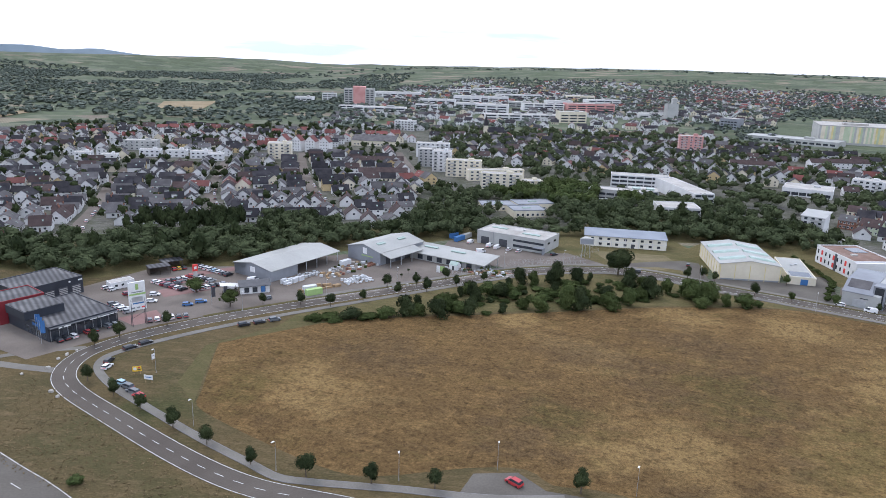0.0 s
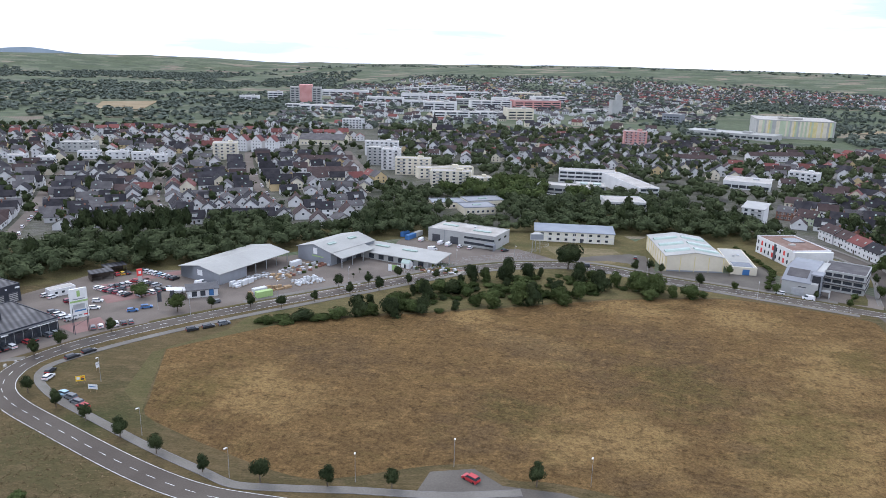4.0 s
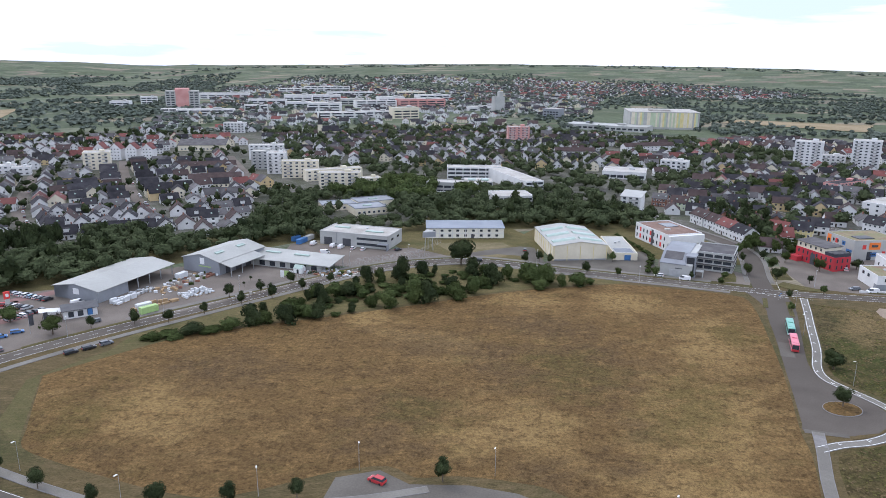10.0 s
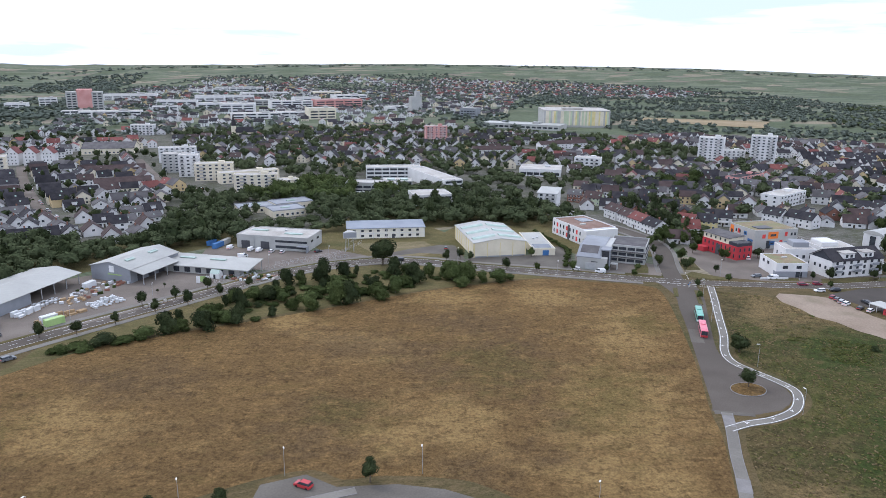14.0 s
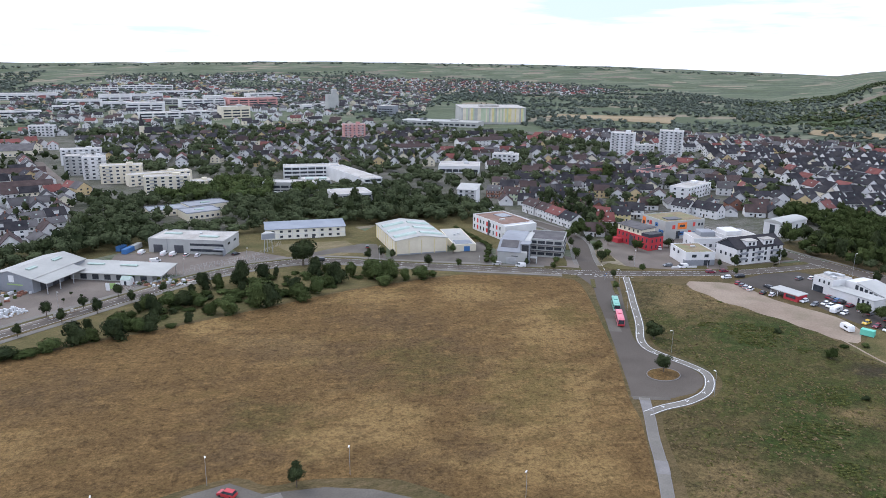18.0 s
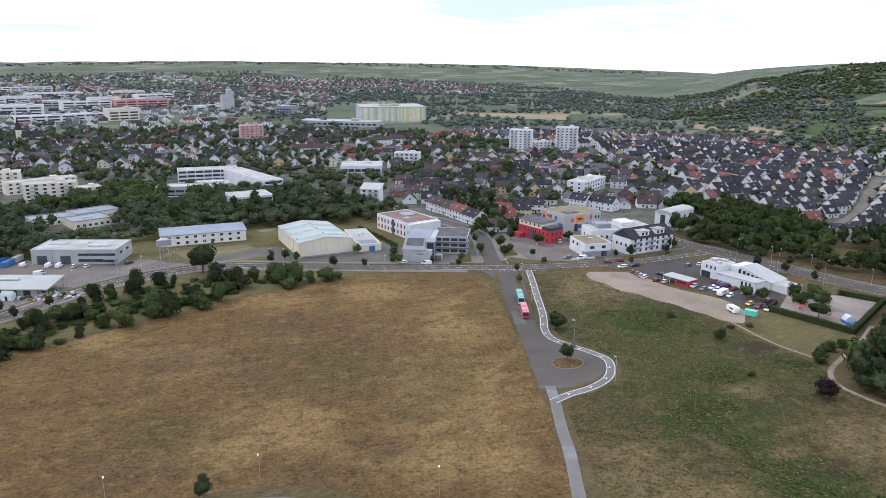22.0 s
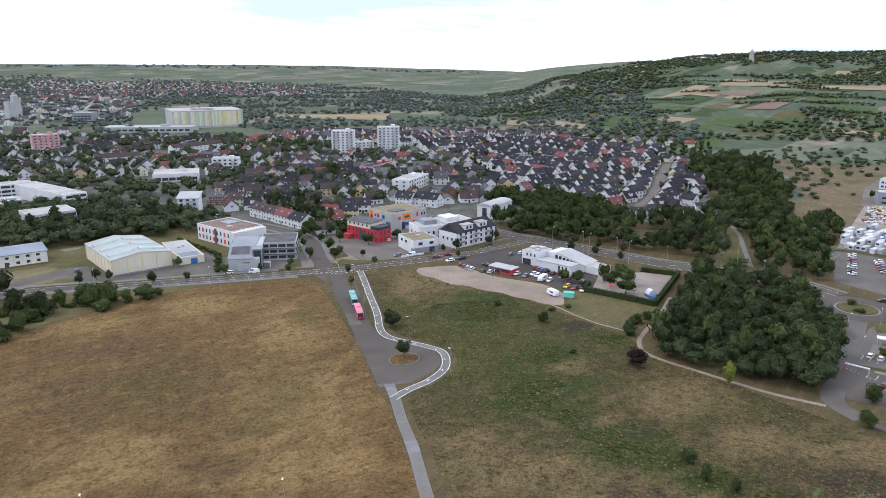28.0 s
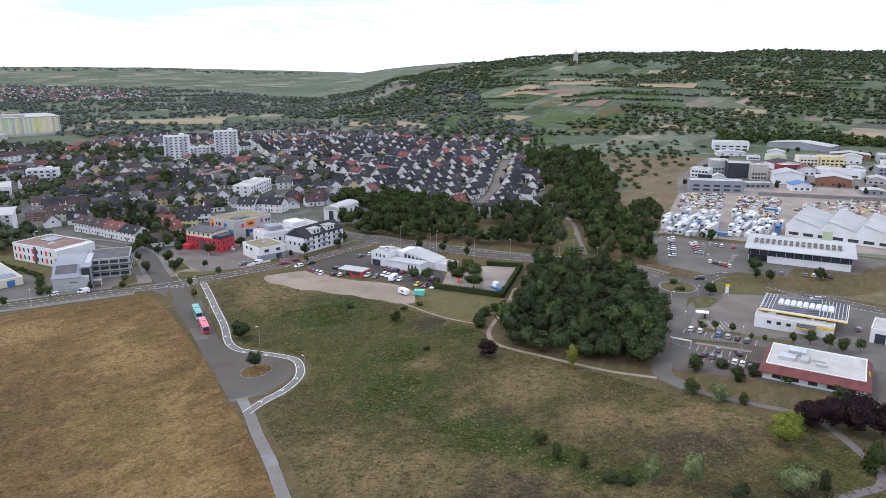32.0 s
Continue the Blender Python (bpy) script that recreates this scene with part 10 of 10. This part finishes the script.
for k, w in enumerate([*WEST, ESTATE]):
    for x, y, a in resample(offset(w, 2.9 if k != 4 else 3.2), 8.5 if k < 4 else 26):
        if rg.random() < 0.4 and math.hypot(x, y) < 640:
            car(x, y, a, rg.choice(("white", "white", "silver", "grey", "black", "blue")), rg.choice(("hatch", "estate")), 0.06)


def bus(x, y, ang, color, label):
    ob = thing("bus", x, y, 0.06, ang, label, "bus", "buses at the stop")
    part("body", Shape().box(-6, 6, -1.27, 1.27, 0.35, 3.0, bev=0.16), CARPAINT[color], ob)
    part("side_windows", Shape().box(-5.6, 5.2, -1.295, -1.275, 1.35, 2.45).box(-5.6, 5.2, 1.275, 1.295, 1.35, 2.45), GLASS, ob)
    part("windscreen", Shape().box(5.96, 6.02, -1.1, 1.1, 1.15, 2.7), GLASS, ob)
    part("rear_window", Shape().box(-6.02, -5.96, -1.0, 1.0, 1.6, 2.6), GLASS, ob)
    part("roof_unit", Shape().box(-3.5, -0.5, -0.8, 0.8, 3.0, 3.28, bev=0.08), CARPAINT[color], ob)
    part("front_panel", Shape().box(6.0, 6.05, -1.2, 1.2, 0.4, 1.1), CARPAINT["red"] if color == "pink" else FRAMEW, ob)
    for z in (3.0,):
        part("roof_panel", Shape().box(0.5, 4.5, -0.9, 0.9, z, z + 0.12, bev=0.04), CARPAINT[color], ob)
    add_wheels(ob, (-3.2, 3.4), 2.3, 0.48, 0.3, True)


bus(175.2, 203.5, 236, "pink", "pink and red city bus waiting at the stop")
bus(184.5, 217.5, 236, "mint", "mint green city bus waiting at the stop")


def caravan(x, y, ang, label, camper=False):
    ob = thing("motorhome" if camper else "caravan", x, y, 0.05, ang, label, "caravan")
    l = 3.2 if camper else 2.7
    part("body", Shape().prism([(-l, 0.5), (l, 0.5), (l + 0.2, 1.5), (l - 0.3, 2.6), (-l + 0.2, 2.7), (-l - 0.1, 1.6)], "y", -1.12, 1.12), CARPAINT["white"], ob)
    part("window", Shape().box(-1.6, 0.6, -1.15, -1.12, 1.4, 2.0).box(-1.6, 0.6, 1.12, 1.15, 1.4, 2.0), GLASS, ob)
    part("door", Shape().box(1.0, 1.65, -1.15, -1.12, 0.6, 2.3), LIGHTGREY, ob)
    add_wheels(ob, (-0.2,) if not camper else (-1.8, 2.0), 2.0, 0.32, 0.2)
    part("drawbar", Shape().box(l, l + 1.1, -0.06, 0.06, 0.45, 0.55), STEEL, ob)


caravan(248, 160.5, 70, "white caravan parked on sandy ground")
caravan(263, 176, 10, "white motorhome parked beside cars", True)
container(250.5, 154, 110, 4.6, MINT, "mint green box trailer on the grass", 2.3)
for x, y in ((430, 58), (470, 12), (520, 40)):
    ob = thing("lorry", x, y, 0.06, -80, "lorry parked in the storage yard", "lorry")
    part("cab", Shape().box(3.0, 5.0, -1.2, 1.2, 0.6, 2.9, bev=0.15), CARPAINT["white"], ob)
    part("load_bed", Shape().box(-4.5, 2.9, -1.24, 1.24, 0.9, 2.4, bev=0.05), CARPAINT["blue"], ob)
    part("windscreen", Shape().box(4.98, 5.03, -1.0, 1.0, 1.7, 2.6), GLASS, ob)
    add_wheels(ob, (-3.4, -2.2, 3.6), 2.2, 0.48, 0.3, True)

# ---- street furniture ----
def lamp_pattern(h, arm, label):
    ob = thing("street_lamp", 0, 0, 0, 0, label, "street lamp", "street lamps")
    part("post", Shape().tube((0, 0, 0), (0, 0, h), 0.07, 0.04), STEEL, ob)
    part("arm", Shape().tube((0, 0, h), (arm, 0, h + 0.15), 0.045, 0.04, 6), STEEL, ob)
    part("lamp_head", Shape().box(arm - 0.1, arm + 0.75, -0.17, 0.17, h + 0.08, h + 0.24, bev=0.04), LAMPGLOW, ob)
    return ob


lamp = lamp_pattern(8.0, 0.4, "slim grey street lamp with a small head")
lamp.matrix_basis = pose(-39, 153.3, 0, 0, 0, 230)
for x, y, a in ((-89, 206, 250), (-66, 173.5, 235), (-9, 150.6, 270), (15, 156.5, 270), (47, 147, 240), (80, 120, 220), (172, 172, 150), (160, 141, 90), (186, 212, 150), (203, 238, 150), (156, 282, 60), (120, 318, 60), (-20, 303, 300), (-48, 283, 300), (-78, 264, 300), (30, 333, 300), (60, 341, 300), (330.5, 196, 180), (331.5, 176, 180), (332, 148, 180), (338, 103, 180), (232, 262, 240), (262, 244, 240), (300, 234, 260), (299, 47, 180), (285, 55, 270), (262, 45, 0), (256, 24, 0), (352, 52, 90), (372, 58, 90), (390, 62, 90)):
    copy_thing(lamp, pose(x, y, 0, 0, 0, a))
mast = lamp_pattern(11.5, 1.2, "tall street lamp beside the bypass")
mast.matrix_basis = pose(314, 160, 0, 0, 0, 0)
for x, y in ((314, 205), (315, 183), (324, 118), (345, 118)):
    copy_thing(mast, pose(x, y, 0, 0, 0, 10))


def billboard(x, y, ang, w, h, face, label, bars):
    ob = thing("billboard", x, y, 0, ang, label, "billboard")
    for u in (-w * 0.35, w * 0.35):
        part("post", Shape().box(u - 0.06, u + 0.06, 0.02, 0.14, 0, 1.0 + h), WOOD, ob)
    part("board", Shape().box(-w / 2, w / 2, -0.04, 0.02, 1.0, 1.0 + h), face, ob)
    for u0, u1, z0, z1, m in bars:
        part("bar", Shape().box(u0 * w, u1 * w, -0.06, -0.042, 1.0 + z0 * h, 1.0 + z1 * h), m, ob)


billboard(-93, 214, 60, 1.3, 1.9, FRAMEW, "white upright board in the mown grass", [(-0.3, 0.3, 0.6, 0.7, GREYWALL)])
billboard(-94.3, 204.5, 20, 2.6, 1.7, YELLOWP, "yellow billboard with unreadable print", [(-0.4, -0.05, 0.3, 0.8, FRAMEW), (0.05, 0.4, 0.2, 0.5, FRAMED), (0.1, 0.35, 0.6, 0.8, REDPANEL)])
billboard(-88.5, 199, -12, 3.0, 1.5, FRAMEW, "white billboard with a line of grey print", [(-0.4, 0.35, 0.42, 0.6, BLUEWALL)])


def fence(name, line, h, label, gap=2.5):
    ob = thing(name, 0, 0, 0, 0, label, "fence")
    pm = Shape().box(-0.04, 0.04, -0.04, 0.04, 0, h).mesh("post", STEEL)
    pts = resample(line, gap)
    for (x, y, a), (x2, y2, _) in zip(pts, pts[1:]):
        part("post", pm, None, ob, "", pose(x, y, 0))
        s = Shape()
        for z in (0.15, h * 0.5, h - 0.08):
            s.tube((x, y, z), (x2, y2, z), 0.02, 0.02, 4)
        k = 8
        for i in range(1, k):
            px, py = x + (x2 - x) * i / k, y + (y2 - y) * i / k
            s.tube((px, py, 0.1), (px, py, h - 0.05), 0.008, 0.008, 3)
        part("mesh_panel", s, STEEL, ob)


fence("yard_fence", offset(ROAD, -9.6)[93:112], 1.8, "grey wire mesh fence along the builders' yard")
fence("hall_fence", [(34, 343), (66, 352), (84, 372), (78, 378)], 1.6, "wire mesh fence beside the yard", 4)
for x, y, n, a in ((-18.5, 312, 0, 0), (-12, 315, 1, 20), (-16, 320, 2, 40)):
    make_tree("topiary_tree", x, y, 2.6, 0.9, LEAF_DARK, 80 + n, 160, 0.45, "small clipped tree for sale in the yard", group="garden trees", z=0.06)
for x, y in ((203.7, 249), (206, 251)):
    ob = thing("traffic_sign", x, y, 0.05, 0, "small round blue traffic sign on a post", "traffic sign", "traffic signs")
    part("post", Shape().tube((0, 0, 0), (0, 0, 2.4), 0.035, 0.035, 6), STEEL, ob)
    part("disc", Shape().tube((0, -0.04, 2.3), (0, -0.02, 2.3), 0.32, 0.32, 12), BLUEWALL, ob)
# cycle path marks
s = Shape()
for i, (x, y, a) in enumerate(resample(offset(CYCLE, 0.4), 9.0)):
    m = pose(x, y, 0.178, 0, 0, a)
    for u0, u1, v0, v1 in ((-0.6, 0.6, -0.12, 0.12), (0.3, 0.6, -0.5, 0.5)):
        s.add([m @ Vector(p) for p in ((u0, v0, 0), (u1, v0, 0), (u1, v1, 0), (u0, v1, 0))], [(0, 1, 2, 3)])
tagged(part("cycle_marks", s, PAINT), "white painted symbols on the cycle path", "road marking", kind="structure")
# arrows and crossing lines at the junction
ln = thing("junction_lines", 0, 0, 0.066, 0, "white broken lines across the junction", "road marking")
for k, (x, y, a, n) in enumerate([(197, 263, -33, 9), (203, 255.5, -30, 8), (214, 262, 60, 5)]):
    s = Shape()
    for i in range(n):
        m = pose(x, y, 0, 0, 0, a) @ pose(i * 2.4, 0, 0)
        s.add([m @ Vector(p) for p in ((0, -0.14, 0), (1.2, -0.14, 0), (1.2, 0.14, 0), (0, 0.14, 0))], [(0, 1, 2, 3)])
    part("line", s, PAINT, ln)
# parking bay lines
def bays(name, a, b, n, depth, label, z=0.085):
    ob = thing(name, a[0], a[1], z, math.degrees(math.atan2(b[1] - a[1], b[0] - a[0])), label, "road marking")
    k = math.hypot(b[0] - a[0], b[1] - a[1])
    me = Shape().add([(-0.06, 0, 0), (0.06, 0, 0), (0.06, depth, 0), (-0.06, depth, 0)], [(0, 1, 2, 3)]).mesh("bay_line", PAINT)
    for i in range(n + 1):
        part("bay_line", me, None, ob, "", pose(k * i / n, 0, 0))
bays("parking_bays", (261.5, 45), (261.5, 20), 10, 5.0, "white parking bay lines beside the filling station")
bays("parking_bays", (246.5, 40), (246.5, 16), 9, 5.0, "white parking bay lines by the red-roofed restaurant")
bays("parking_bays", (238.5, 36), (238.5, 16), 8, 5.0, "white parking bay lines by the meadow")
bays("parking_bays", (368, 92), (412, 92), 16, -5.0, "white parking bay lines of the supermarket", 0.062)
bays("crossing_stripes", (373, 44), (392, 44), 14, 2.4, "white zebra stripes in the car park", 0.062)
bays("parking_bays", (279, 39.5), (282, 33.5), 4, -10.0, "white lines of the bays by the air station", 0.075)
bays("crossing_stripes", (247, 37.5), (251, 47.5), 8, 0.8, "white give-way dashes at the car park entrance", 0.098)
# rough tufts and weeds in the meadows
def tufts(name, places, leaf, seed, r, h, label, n=40, size=0.24):
    rgn = np.random.default_rng(seed)
    out = []
    pr = [crown_array(seed + i, n, size, lumps=4) for i in range(4)]
    for i, (x, y) in enumerate(places):
        R, H = rgn.uniform(*r), rgn.uniform(*h)
        V = pr[i % 4] * np.array([R, R, H * 0.6]) + np.array([x, y, H * 0.45])
        V[..., 2] = np.maximum(V[..., 2], 0.04)
        out.append(V)
    return tagged(new(name, quads(name, np.concatenate(out), leaf)), label, "weeds", kind="stuff")
WEEDG = mat("green_weeds", (0.098, 0.094, 0.030), (0.124, 0.116, 0.042), 0.1, 0.9, fine=0.8, per="island", vary=0.4, spec=0.1)
WEEDD = mat("dry_weeds", (0.18, 0.135, 0.075), (0.14, 0.105, 0.058), 0.1, 0.9, fine=0.8, per="island", vary=0.4, spec=0.1)
MEAD = [(p[0], p[1]) for p in GREEN[:-1] if p[0] < 229 or p[1] < 150]
WEEDB = mat("bramble_leaves", (0.062, 0.069, 0.022), (0.086, 0.092, 0.030), 0.3, 0.9, fine=0.9, per="island", vary=0.4, spec=0.05)
tufts("meadow_weeds", spread(MEAD, 2200, 91, lambda x, y: noise.noise((x * 0.05, y * 0.05, 0.7)) > -0.05), WEEDG, 92, (0.25, 0.6), (0.15, 0.4), "clumps of green weeds in the rough meadow", 10, 0.42)
tufts("brambles", spread(MEAD, 1700, 93, lambda x, y: blots(x, y, BRAMBLES) + 0.8 * noise.noise((x * 0.12, y * 0.12, 3.1)) > 0.55), WEEDB, 94, (0.25, 0.75), (0.15, 0.5), "low green brambles creeping through the meadow")
tufts("meadow_straw", spread(MEAD, 3000, 97, lambda x, y: noise.noise((x * 0.05, y * 0.05, 5.7)) > -0.05), WEEDD, 98, (0.2, 0.55), (0.15, 0.45), "dry straw tufts in the rough meadow", 10, 0.42)
tufts("verge_weeds", spread([(-122, 160), (-60, 130), (10, 120), (-17, 133), (-60, 150), (-100, 182), (-112, 192), (-124, 200)], 1300, 99), WEEDD, 100, (0.15, 0.4), (0.12, 0.35), "dry tufts on the verge", 8, 0.4)
